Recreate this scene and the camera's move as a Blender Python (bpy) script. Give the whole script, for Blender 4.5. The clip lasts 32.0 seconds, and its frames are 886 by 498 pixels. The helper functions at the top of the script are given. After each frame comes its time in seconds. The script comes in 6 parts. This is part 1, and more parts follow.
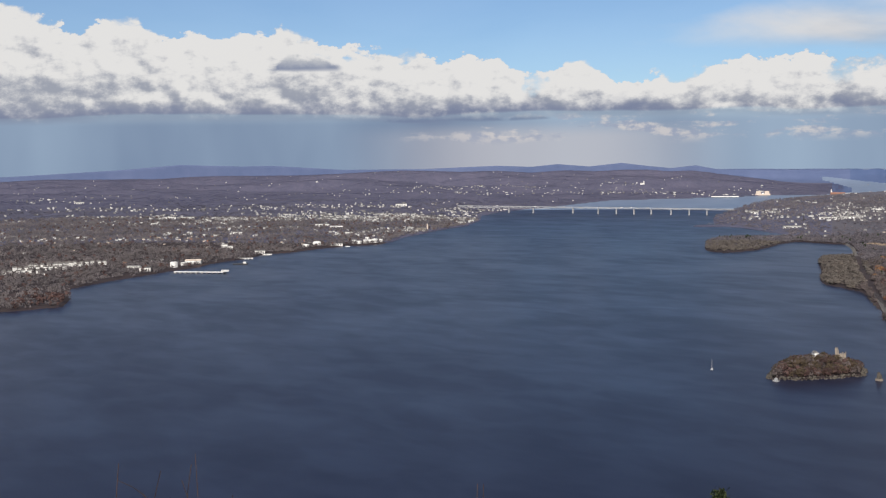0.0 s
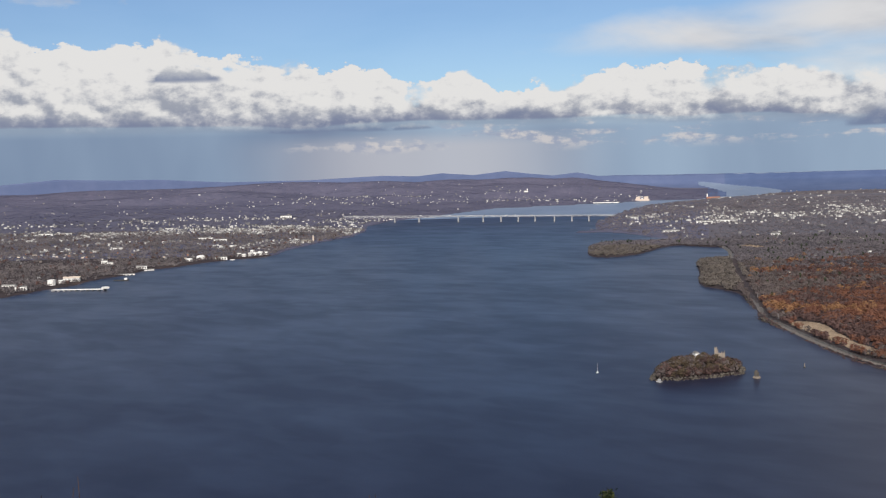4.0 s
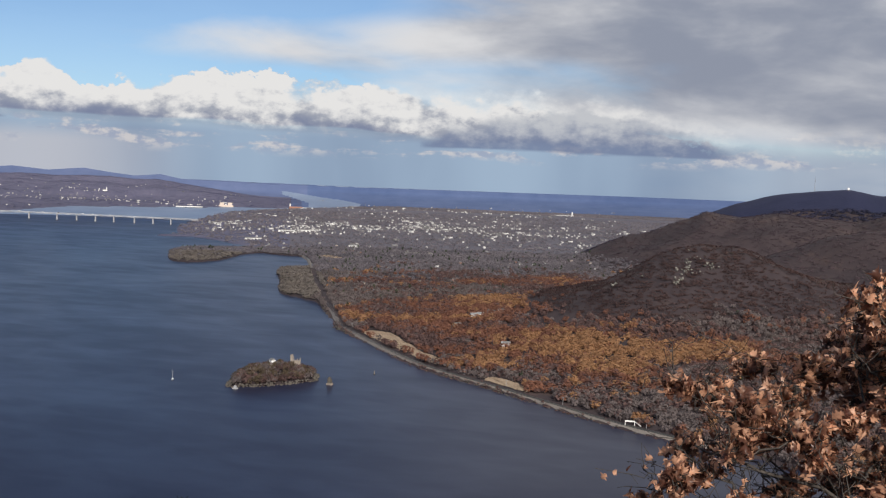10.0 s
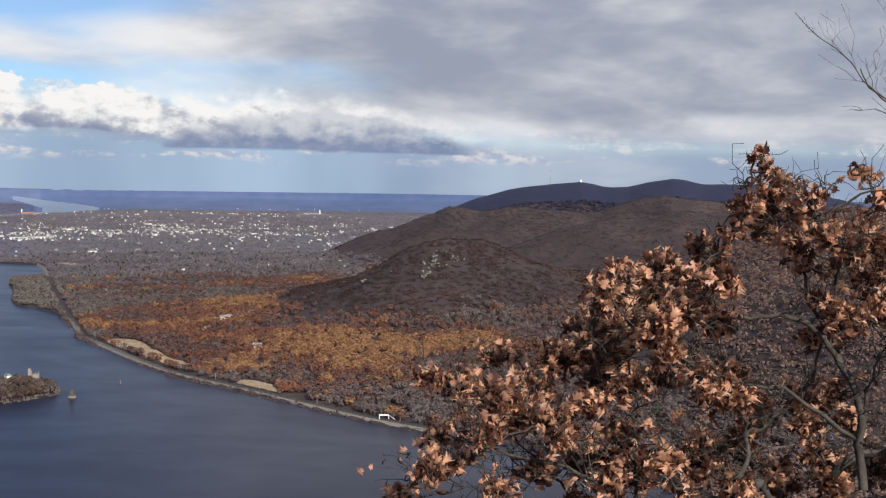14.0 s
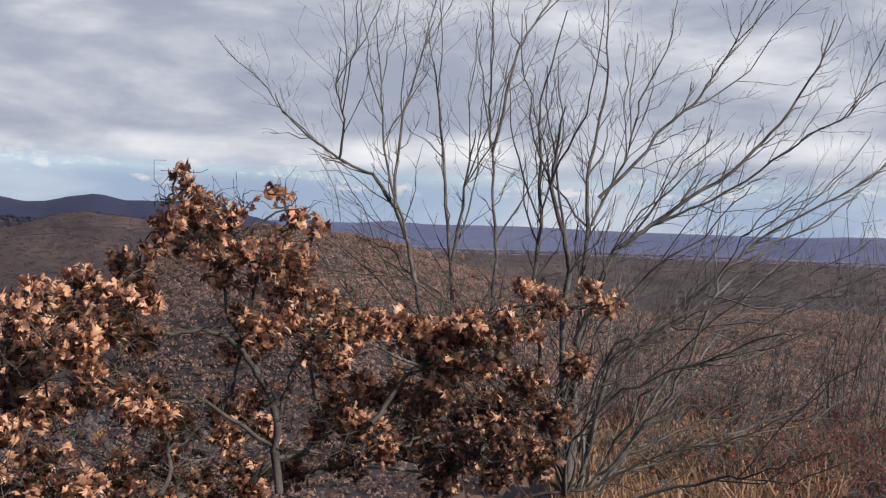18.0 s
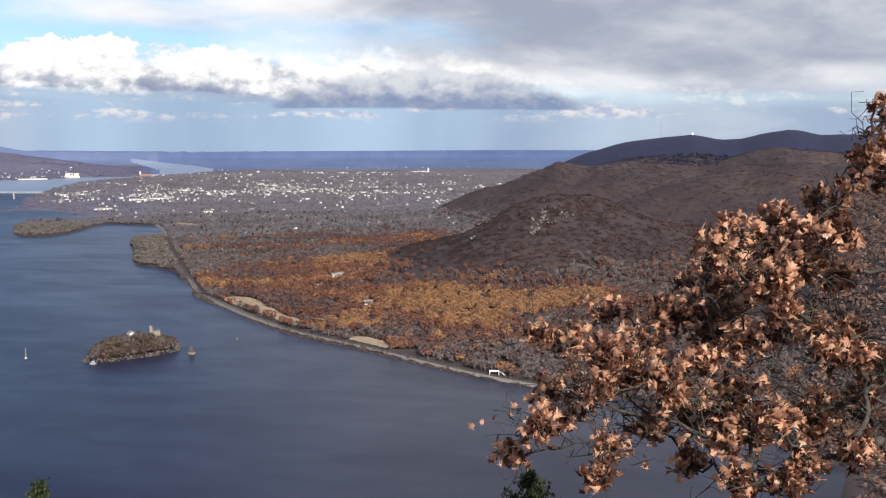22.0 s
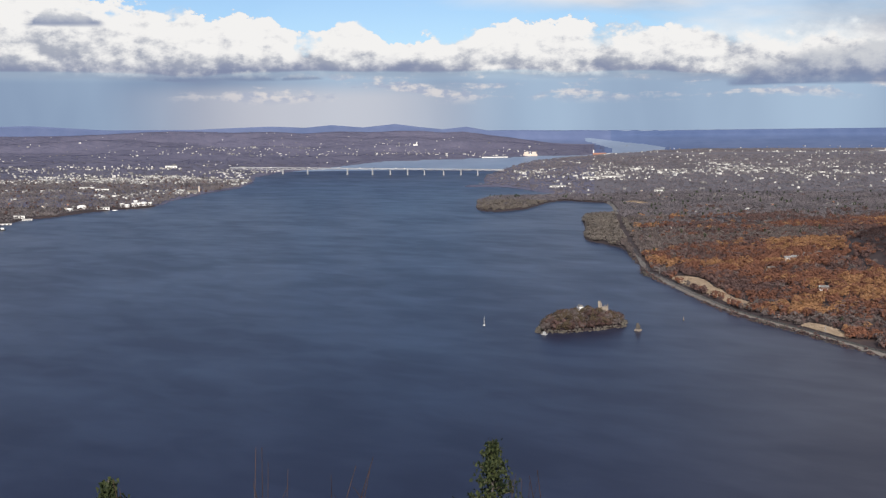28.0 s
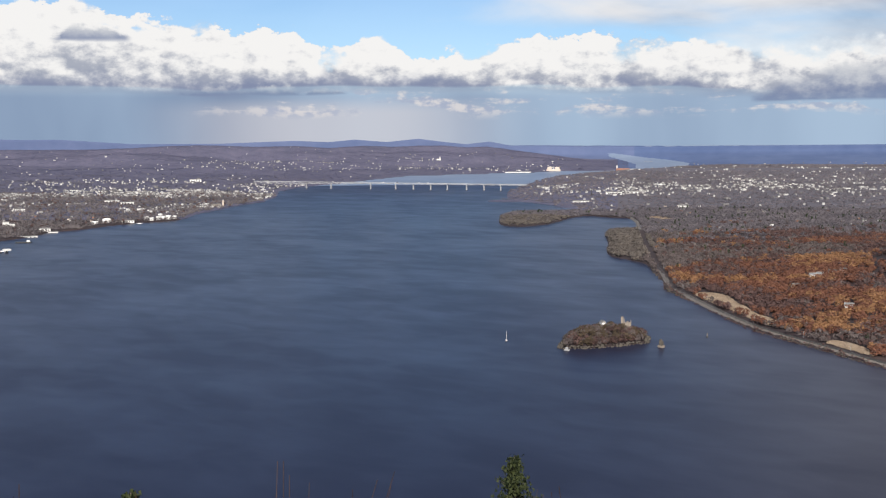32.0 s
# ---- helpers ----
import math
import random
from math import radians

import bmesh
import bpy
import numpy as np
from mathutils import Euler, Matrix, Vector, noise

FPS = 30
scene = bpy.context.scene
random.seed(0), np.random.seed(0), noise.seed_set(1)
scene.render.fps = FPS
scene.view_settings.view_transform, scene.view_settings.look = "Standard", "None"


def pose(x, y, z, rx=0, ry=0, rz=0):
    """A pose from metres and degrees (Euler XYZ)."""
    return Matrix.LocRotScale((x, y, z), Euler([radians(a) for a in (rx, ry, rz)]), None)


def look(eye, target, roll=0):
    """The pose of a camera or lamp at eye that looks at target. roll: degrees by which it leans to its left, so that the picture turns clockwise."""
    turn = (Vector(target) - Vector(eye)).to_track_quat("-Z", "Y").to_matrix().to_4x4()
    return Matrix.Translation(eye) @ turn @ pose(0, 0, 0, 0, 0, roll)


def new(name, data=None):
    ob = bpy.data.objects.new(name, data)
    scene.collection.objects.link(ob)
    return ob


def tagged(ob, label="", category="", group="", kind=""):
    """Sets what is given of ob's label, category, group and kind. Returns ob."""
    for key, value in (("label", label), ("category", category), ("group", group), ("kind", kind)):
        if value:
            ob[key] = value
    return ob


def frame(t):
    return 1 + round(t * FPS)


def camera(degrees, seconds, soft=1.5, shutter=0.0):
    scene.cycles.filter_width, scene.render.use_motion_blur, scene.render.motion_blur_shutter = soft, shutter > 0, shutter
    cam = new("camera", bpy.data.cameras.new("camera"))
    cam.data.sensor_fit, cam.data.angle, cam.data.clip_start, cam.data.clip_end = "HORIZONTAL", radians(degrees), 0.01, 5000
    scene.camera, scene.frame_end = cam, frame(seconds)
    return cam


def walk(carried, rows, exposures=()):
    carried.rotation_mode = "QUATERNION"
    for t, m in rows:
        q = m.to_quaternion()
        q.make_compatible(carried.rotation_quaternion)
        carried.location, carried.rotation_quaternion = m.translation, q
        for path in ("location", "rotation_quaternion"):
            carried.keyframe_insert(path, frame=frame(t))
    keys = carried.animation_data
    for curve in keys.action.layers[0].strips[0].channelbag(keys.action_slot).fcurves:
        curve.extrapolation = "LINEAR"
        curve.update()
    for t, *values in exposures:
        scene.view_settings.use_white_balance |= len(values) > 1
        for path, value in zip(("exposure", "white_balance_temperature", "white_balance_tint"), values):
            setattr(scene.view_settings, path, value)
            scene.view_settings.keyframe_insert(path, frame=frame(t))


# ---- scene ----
EYE = 170.0
PATH = [  # seconds, turn to the left, tilt up, lean
    (0.0, 54.01, -4.16, -0.81), (0.5, 54.35, -4.13, -0.21), (1.0, 53.85, -4.06, -0.51), (1.5, 53.19, -4.56, -1.09),
    (2.0, 53.13, -4.55, -1.03), (2.5, 51.69, -4.28, -0.89), (3.0, 48.87, -4.49, -0.70), (3.5, 47.73, -4.52, -0.96),
    (4.0, 48.25, -3.78, -1.68), (4.5, 48.89, -1.22, -1.75), (6.5, 49.23, -1.91, -0.97), (7.0, 48.10, -1.46, -0.51),
    (7.5, 45.41, -2.18, -0.59), (8.0, 41.05, -2.76, -0.99), (8.5, 37.78, -3.09, -0.54), (9.0, 33.78, -2.71, 0.29),
    (9.5, 31.58, -3.45, 1.08), (10.0, 27.27, -3.36, 2.16), (10.5, 26.23, -3.49, 1.47), (11.0, 24.38, -4.16, 0.80),
    (11.5, 23.30, -4.80, 0.56), (12.0, 23.03, -4.46, 0.56), (12.5, 22.87, -3.75, -0.03), (13.0, 21.20, -4.29, 0.65),
    (13.5, 17.45, -3.74, 0.89), (15.5, 5.89, -2.26, 1.53), (16.0, -0.00, -1.82, 1.88), (16.5, -4.51, -2.11, 1.98),
    (17.0, -7.43, -1.91, 1.58), (17.5, -13.68, -0.93, 1.57), (18.0, -14.07, -1.56, 1.98), (18.5, -12.32, -1.99, 1.68),
    (19.0, -10.75, -2.06, 1.74), (19.5, -5.18, -2.14, 1.04), (20.0, 1.09, -2.75, 0.25), (20.5, 6.08, -3.74, 0.12),
    (21.0, 10.93, -4.81, -0.15), (21.5, 14.72, -4.61, -0.13), (22.0, 20.09, -5.35, -0.15), (22.5, 24.39, -5.60, -0.39),
    (23.0, 24.58, -4.99, 0.33), (23.5, 27.13, -5.15, -0.73), (24.0, 29.59, -4.20, -0.51), (24.5, 29.97, -3.60, -0.45),
    (25.0, 32.68, -3.45, 0.34), (25.5, 36.44, -3.60, 0.13), (26.0, 37.96, -4.26, -0.23), (26.5, 38.69, -4.85, -0.02),
    (28.5, 43.79, -6.37, -0.78), (29.0, 44.35, -5.98, -0.52), (29.5, 44.25, -5.94, -0.50), (30.0, 44.24, -5.76, -0.61),
    (30.5, 44.40, -5.86, -0.90), (31.0, 44.19, -5.64, -0.64), (31.5, 43.99, -5.28, -0.24), (32.0, 43.80, -5.51, -0.47),
]

cam = camera(42.77, 32.0, soft=1.2)
walk(cam, [(t, pose(0, 0, EYE, 90 + p, 0, y) @ pose(0, 0, 0, 0, 0, r)) for t, y, p, r in PATH],
     [(0, -0.1), (3, -0.1), (4.5, -0.1), (7, -0.26), (8, -0.12), (9, -0.06), (10.3, -0.06), (11.5, 0.08), (12, 0.13), (13, 0.13), (14.5, 0.22), (16, 0.29), (17, 0.36), (18, 0.38), (19, 0.38), (20, 0.42), (21, 0.46), (22, 0.42), (23, 0.28), (24, 0.15), (25.5, 0.03), (26.5, 0.05), (28.5, 0.14), (32, 0.15)])

# ---- world and sun ----
SUN_AZ, SUN_EL = 138.0, 31.0
world = bpy.data.worlds.new("world")
scene.world = world
world.use_nodes = True


class Graph:
    """Short hand for building node trees."""

    def __init__(self, tree):
        self.t = tree
        tree.nodes.clear()

    def node(self, kind, **props):
        n = self.t.nodes.new(kind)
        for k, v in props.items():
            setattr(n, k, v)
        return n

    def link(self, a, b):
        if hasattr(a, "is_linked"):
            self.t.links.new(a, b)
        else:
            b.default_value = a

    def m(self, op, a, b=0.0, c=0.0):
        n = self.node("ShaderNodeMath", operation=op)
        for v, s in zip((a, b, c), n.inputs):
            self.link(v, s)
        return n.outputs[0]

    def step(self, v, lo, hi):
        n = self.node("ShaderNodeMapRange", interpolation_type="SMOOTHSTEP")
        self.link(v, n.inputs["Value"])
        self.link(lo, n.inputs["From Min"])
        self.link(hi, n.inputs["From Max"])
        return n.outputs["Result"]

    def vec(self, x, y, z=0.0):
        n = self.node("ShaderNodeCombineXYZ")
        for v, s in zip((x, y, z), n.inputs):
            self.link(v, s)
        return n.outputs[0]

    def noise(self, vector, scale, detail=6.0, rough=0.55, distort=0.0):
        n = self.node("ShaderNodeTexNoise")
        self.link(vector, n.inputs["Vector"])
        n.inputs["Scale"].default_value = scale
        n.inputs["Detail"].default_value = detail
        n.inputs["Roughness"].default_value = rough
        n.inputs["Distortion"].default_value = distort
        return n.outputs["Fac"]

    def puff(self, vector, scale, detail=3.0, smooth=0.6):
        n = self.node("ShaderNodeTexVoronoi", feature="SMOOTH_F1", voronoi_dimensions="2D", normalize=True)
        self.link(vector, n.inputs["Vector"])
        n.inputs["Scale"].default_value = scale
        n.inputs["Detail"].default_value = detail
        n.inputs["Roughness"].default_value = 0.55
        n.inputs["Lacunarity"].default_value = 2.3
        n.inputs["Smoothness"].default_value = smooth
        return n.outputs["Distance"]

    def mix(self, f, a, b):
        n = self.node("ShaderNodeMix", data_type="RGBA")
        self.link(f, n.inputs[0])
        self.link((*a, 1) if isinstance(a, tuple) else a, n.inputs[6])
        self.link((*b, 1) if isinstance(b, tuple) else b, n.inputs[7])
        return n.outputs[2]

    def curve(self, v, pts, lo, hi, vmax, kind="B_SPLINE"):
        """A smooth height profile over lo..hi, from pairs of place and height."""
        n = self.node("ShaderNodeValToRGB")
        n.color_ramp.interpolation = kind
        for _ in range(len(pts) - 2):
            n.color_ramp.elements.new(0.5)
        for e, (p, h) in zip(n.color_ramp.elements, pts):
            e.position = (p - lo) / (hi - lo)
            e.color = (h / vmax, h / vmax, h / vmax, 1)
        f = self.m("DIVIDE", self.m("SUBTRACT", v, lo), hi - lo)
        self.link(f, n.inputs[0])
        return self.m("MULTIPLY", n.outputs[0], vmax)


g = Graph(world.node_tree)
sky = g.node("ShaderNodeTexSky", sky_type="NISHITA", sun_disc=False, sun_elevation=radians(SUN_EL), sun_rotation=radians(SUN_AZ),
             altitude=300, air_density=0.9, dust_density=0.3, ozone_density=2.0)
way = g.node("ShaderNodeTexCoord").outputs["Generated"]
sep = g.node("ShaderNodeSeparateXYZ")
g.link(way, sep.inputs[0])
DEG = 57.29578
el = g.m("MULTIPLY", g.m("ARCSINE", sep.outputs[2]), DEG)
az = g.m("MULTIPLY", g.m("ARCTAN2", sep.outputs[0], sep.outputs[1]), DEG)
P = g.vec(az, g.m("MULTIPLY", el, 1.5))
P_low = g.vec(az, g.m("MULTIPLY", el, 6.0))
# the cumulus bank: height of its tops and of its bases over the compass
top = g.curve(az, [(-80, 7.6), (-74, 7.3), (-72, 6.3), (-68.8, 7.1), (-67.6, 5.9), (-64.5, 6.2), (-61.2, 6.4), (-58.8, 5.7), (-56.7, 5.4), (-54.8, 5.0), (-52.6, 5.2), (-51, 4.8), (-49.7, 3.9),
                   (-48.6, 4.3), (-47, 5.0), (-45.6, 3.9), (-45.2, 3.5), (-44, 4.0), (-42.2, 3.9), (-40.6, 4.6), (-39, 4.75), (-36.8, 4.55), (-34, 4.6), (-30.5, 4.55), (-27, 4.5), (-24.3, 4.4),
                   (-20.3, 4.1), (-17.5, 3.9), (-14.7, 3.2), (-12, 2.8), (10, 2.2)], -80, 10, 8.0, "LINEAR")
base = g.curve(az, [(-80, 2.6), (-50, 2.6), (-30, 2.4), (-23, 2.2), (-15, 2.2), (-10, 1.9), (10, 1.6)], -80, 10, 8.0)
big = g.puff(P, 0.34, 1.0, 0.5)
small = g.puff(P, 0.95, 3.0, 0.4)
fine = g.noise(P, 1.5, 7, 0.55)
lump = g.m("ADD", g.m("MULTIPLY", g.m("SUBTRACT", 0.46, big), 1.5), g.m("ADD", g.m("MULTIPLY", g.m("SUBTRACT", 0.44, small), 1.25), g.m("MULTIPLY", g.m("SUBTRACT", fine, 0.5), 0.6)))
edge = g.m("SUBTRACT", g.m("ADD", top, lump), el)
soft = g.m("ADD", 0.14, g.m("MULTIPLY", g.step(g.m("ADD", g.noise(P, 0.3, 3), g.m("MULTIPLY", g.step(az, -38, -26), 0.25)), 0.48, 0.75), 1.1))
over = g.step(edge, 0.0, soft)
ragged = g.m("ADD", el, g.m("ADD", g.m("MULTIPLY", g.m("SUBTRACT", g.noise(P_low, 0.16, 4), 0.5), 0.5), g.m("MULTIPLY", g.m("SUBTRACT", g.noise(P, 0.085, 2), 0.5), 1.2)))
under = g.step(ragged, g.m("SUBTRACT", base, 0.35), g.m("ADD", base, 0.2))
cumulus = g.m("MULTIPLY", g.m("MULTIPLY", over, under), g.m("SUBTRACT", 1.0, g.step(az, -21, -8)))
# light on the billows: from the upper side, bases in shade
P_up = g.vec(g.m("ADD", az, 0.35), g.m("MULTIPLY", g.m("ADD", el, 0.30), 1.5))
relief, relief_up = g.noise(P, 0.62, 6, 0.58), g.noise(P_up, 0.62, 6, 0.58)
slope = g.m("ADD", g.m("MULTIPLY", g.m("SUBTRACT", relief, relief_up), 2.0), g.m("MULTIPLY", g.m("SUBTRACT", g.puff(P_up, 0.95, 3.0, 0.4), small), 0.5))
height_in = g.m("DIVIDE", g.m("SUBTRACT", el, base), g.m("SUBTRACT", top, base))
veiled = g.m("MULTIPLY", g.m("SUBTRACT", g.noise(P, 0.16, 4, 0.55), 0.5), 1.2)
shade = g.m("ADD", g.m("ADD", slope, g.m("MULTIPLY", veiled, 0.7)), g.m("ADD", g.m("MULTIPLY", height_in, 0.9), g.m("ADD", 0.05, g.m("MULTIPLY", g.m("SUBTRACT", relief, 0.5), 0.9))))
c_cum = g.mix(g.step(shade, -0.15, 0.75), (0.36, 0.385, 0.455), (0.82, 0.81, 0.80))
foot = g.m("ADD", g.m("SUBTRACT", ragged, base), g.m("ADD", g.m("MULTIPLY", g.m("SUBTRACT", relief, 0.5), 1.6), g.m("MULTIPLY", g.m("SUBTRACT", g.noise(P, 0.22, 2), 0.5), 1.0)))
c_cum = g.mix(g.step(foot, -0.2, g.m("SUBTRACT", 1.0, g.m("MULTIPLY", g.step(az, -47, -40), 0.5))), (0.21, 0.245, 0.365), c_cum)


def shaded_cloud(a, e, wide, tall, flat, edge_soft=0.35):
    """A cloud in the shade of the others: bumpy above, with a level base."""
    u = g.m("DIVIDE", g.m("SUBTRACT", az, a), wide)
    up = g.m("SUBTRACT", el, e)
    rise = g.m("MULTIPLY", g.m("SUBTRACT", 1.0, g.m("MULTIPLY", u, u)), tall)
    rim = g.m("SUBTRACT", g.m("ADD", rise, g.m("MULTIPLY", g.m("SUBTRACT", relief, 0.5), 2.2)), up)
    body = g.m("MULTIPLY", g.step(rim, 0.0, edge_soft), g.step(g.m("ADD", up, g.m("MULTIPLY", g.m("SUBTRACT", g.noise(P_low, 0.16, 3), 0.5), 0.5)), -flat, 0.05))
    return g.m("MULTIPLY", body, g.m("SUBTRACT", 1.0, g.step(g.m("ABSOLUTE", u), 0.8, 1.05))), g.m("DIVIDE", up, tall)


grey_a, grey_a_up = shaded_cloud(-21.0, 1.75, 8.4, 2.2, 0.12, 0.5)
grey_b, grey_b_up = shaded_cloud(-60.8, 4.95, 1.9, 0.75, 0.25)
grey_c, grey_c_up = shaded_cloud(-53.0, 2.35, 5.0, 0.55, 0.12)
# the layered overcast towards the hills
streak = g.noise(g.vec(g.m("ADD", az, g.m("MULTIPLY", el, 1.2)), g.m("MULTIPLY", el, 3.2)), 0.085, 6, 0.5, 0.5)
streak2 = g.noise(g.vec(az, g.m("MULTIPLY", el, 3.0)), 0.075, 5, 0.5, 0.4)
band = g.m("MULTIPLY", g.m("SUBTRACT", 1.0, g.step(g.m("ABSOLUTE", g.m("SUBTRACT", el, g.m("ADD", 6.9, g.m("MULTIPLY", g.m("ADD", az, 33), 0.05)))), 0.3, 1.7)), 0.95)
sheet = g.m("ADD", g.m("ADD", g.m("MULTIPLY", g.m("ADD", az, 31.0), 0.095), g.m("MULTIPLY", g.m("SUBTRACT", streak, 0.5), 3.2)), band)
cover = g.m("MULTIPLY", g.step(sheet, -0.5, 1.3), g.step(el, g.m("SUBTRACT", base, 0.6), g.m("ADD", base, 0.9)))
glow = g.m("SUBTRACT", 1.0, g.step(g.m("ABSOLUTE", g.m("SUBTRACT", el, g.m("ADD", 2.6, g.m("MULTIPLY", g.step(az, -5, 25), 1.0)))), 0.2, 1.5))
# overcast brightened above 9.5 degrees, mostly unseen, to lift the water's reflection
tone = g.m("ADD", g.m("ADD", g.m("MULTIPLY", g.m("SUBTRACT", streak2, 0.5), 2.9), g.m("ADD", g.m("MULTIPLY", g.m("SUBTRACT", streak, 0.5), 1.7), g.m("MULTIPLY", g.m("SUBTRACT", g.noise(g.vec(az, g.m("MULTIPLY", el, 2.6)), 0.22, 5, 0.55, 0.3), 0.5), 1.3))), g.m("SUBTRACT", g.m("MULTIPLY", glow, 0.55), g.m("SUBTRACT", 0.28, g.m("ADD", g.m("MULTIPLY", g.m("SUBTRACT", 1.0, g.step(az, -32, -16)), 0.75), g.m("MULTIPLY", g.step(el, 9.5, 17.0), 1.1)))))
c_sheet = g.mix(g.step(tone, -0.75, 1.0), (0.28, 0.31, 0.39), (0.74, 0.74, 0.755))
# haze and far rain under the bases, with low broken puffs
rain = g.noise(g.vec(az, g.m("MULTIPLY", el, 0.35)), 0.10, 4, 0.45)
warm = g.m("MULTIPLY", g.m("SUBTRACT", 1.0, g.step(g.m("ABSOLUTE", g.m("ADD", az, 49.0)), 2.0, 11.0)), g.m("SUBTRACT", 1.0, g.step(el, 1.3, 2.4)))
c_haze = g.mix(g.step(g.m("ADD", rain, g.m("MULTIPLY", g.step(az, -75, -35), 0.14)), 0.28, 0.82), (0.155, 0.215, 0.345), (0.36, 0.47, 0.61))
c_haze = g.mix(g.m("MULTIPLY", g.step(az, -22, 2), 0.75), c_haze, g.mix(g.step(streak2, 0.4, 0.65), (0.27, 0.33, 0.45), (0.50, 0.52, 0.57)))
c_haze = g.mix(g.m("MULTIPLY", warm, 0.7), c_haze, (0.57, 0.56, 0.60))
low = g.m("MULTIPLY", g.step(g.m("ADD", g.noise(P_low, 0.20, 6, 0.55), g.m("MULTIPLY", g.m("SUBTRACT", 0.45, g.puff(P, 0.8, 3)), 0.35)), 0.55, 0.66), g.m("MULTIPLY", g.step(el, 0.9, 1.6), g.step(az, -60, -50)))
c_haze = g.mix(g.m("MULTIPLY", low, 0.75), c_haze, g.mix(g.step(fine, 0.4, 0.6), (0.36, 0.40, 0.52), (0.70, 0.66, 0.65)))
hazy = g.m("SUBTRACT", 1.0, g.step(el, g.m("SUBTRACT", base, 0.5), g.m("ADD", base, 1.6)))
veil = g.m("MULTIPLY", g.m("SUBTRACT", 1.0, g.step(el, 3.0, 30.0)), 0.08)
wisp = g.m("MULTIPLY", g.step(g.noise(g.vec(az, g.m("MULTIPLY", el, 2.5)), 0.16, 6, 0.58), 0.58, 0.75), 0.5)
c_all = g.mix(hazy, c_sheet, c_haze)
c_all = g.mix(cumulus, c_all, c_cum)
for grey, grey_up in ((grey_a, grey_a_up), (grey_b, grey_b_up), (grey_c, grey_c_up)):
    c_all = g.mix(g.m("MULTIPLY", grey, 0.85), c_all, g.mix(g.step(g.m("ADD", grey_up, g.m("MULTIPLY", slope, 0.5)), 0.0, 0.8), (0.18, 0.225, 0.355), (0.52, 0.54, 0.58)))
mask = g.m("MAXIMUM", g.m("MAXIMUM", g.m("MAXIMUM", cover, grey_a), hazy), g.m("MAXIMUM", cumulus, g.m("MAXIMUM", wisp, veil)))
bg_sky, bg_cloud = g.node("ShaderNodeBackground"), g.node("ShaderNodeBackground")
tint = g.node("ShaderNodeMix", data_type="RGBA", blend_type="MULTIPLY")
tint.inputs[0].default_value = 1.0
g.link(sky.outputs[0], tint.inputs[6])
# upper sky darkened, mostly unseen, to deepen its reflection in the water
g.link(g.mix(g.step(el, 9.0, 32.0), (0.84, 0.98, 1.16), (0.46, 0.56, 0.72)), tint.inputs[7])
g.link(tint.outputs[2], bg_sky.inputs[0])
bg_sky.inputs[1].default_value = 0.085
g.link(c_all, bg_cloud.inputs[0])
both = g.node("ShaderNodeMixShader")
g.link(mask, both.inputs[0])
g.link(bg_sky.outputs[0], both.inputs[1])
g.link(bg_cloud.outputs[0], both.inputs[2])
g.link(both.outputs[0], g.node("ShaderNodeOutputWorld").inputs[0])

sun = new("sun", bpy.data.lights.new("sun", "SUN"))
sun.data.energy, sun.data.angle, sun.data.color = 5.0, radians(0.6), (1.0, 0.94, 0.85)
a, e = radians(SUN_AZ), radians(SUN_EL)
sun.matrix_world = look((0, 0, 0), (-math.sin(a) * math.cos(e), -math.cos(a) * math.cos(e), -math.sin(e)))
scene.view_settings.exposure = 0.0


# ---- materials ----
def paint(name, dark, light, scale=1.0, rough=0.8, detail=6.0, bump=0.0, bump_scale=None, metal=0.0, fine=0.35, spread=0.25, per_object=0.0, per_island=0.0, trans=0.0, middle=None):
    """A surface that varies at two scales between two colours; per_island and per_object add a shift from piece to piece."""
    mat = bpy.data.materials.new(name)
    mat.use_nodes = True
    q = Graph(mat.node_tree)
    b = q.node("ShaderNodeBsdfPrincipled")
    where = q.node("ShaderNodeTexCoord").outputs["Object"]
    n1, n2 = q.noise(where, scale, detail), q.noise(where, scale * 6.3, detail, 0.6)
    f = q.m("ADD", q.m("MULTIPLY", n1, 1 - fine), q.m("MULTIPLY", n2, fine))
    if per_island:
        f = q.m("ADD", f, q.m("MULTIPLY", q.m("SUBTRACT", q.node("ShaderNodeNewGeometry").outputs["Random Per Island"], 0.5), per_island))
    if per_object:
        f = q.m("ADD", f, q.m("MULTIPLY", q.m("SUBTRACT", q.node("ShaderNodeObjectInfo").outputs["Random"], 0.5), per_object))
    if middle:
        c = q.mix(q.step(f, 0.5, 0.5 + spread), q.mix(q.step(f, 0.5 - spread, 0.5), dark, middle), light)
    else:
        c = q.mix(q.step(f, 0.5 - spread, 0.5 + spread), dark, light)
    q.link(c, b.inputs["Base Color"])
    b.inputs["Roughness"].default_value = rough
    b.inputs["Metallic"].default_value = metal
    b.inputs["Specular IOR Level"].default_value = 0.3
    if bump:
        bp = q.node("ShaderNodeBump")
        bp.inputs["Strength"].default_value = bump
        bp.inputs["Distance"].default_value = 0.1 / (bump_scale or scale)
        q.link(q.noise(where, bump_scale or scale * 3, 6), bp.inputs["Height"])
        q.link(bp.outputs[0], b.inputs["Normal"])
    out = q.node("ShaderNodeOutputMaterial")
    if trans:
        tr = q.node("ShaderNodeBsdfTranslucent")
        q.link(c, tr.inputs[0])
        mx = q.node("ShaderNodeMixShader")
        mx.inputs[0].default_value = trans
        q.link(b.outputs[0], mx.inputs[1])
        q.link(tr.outputs[0], mx.inputs[2])
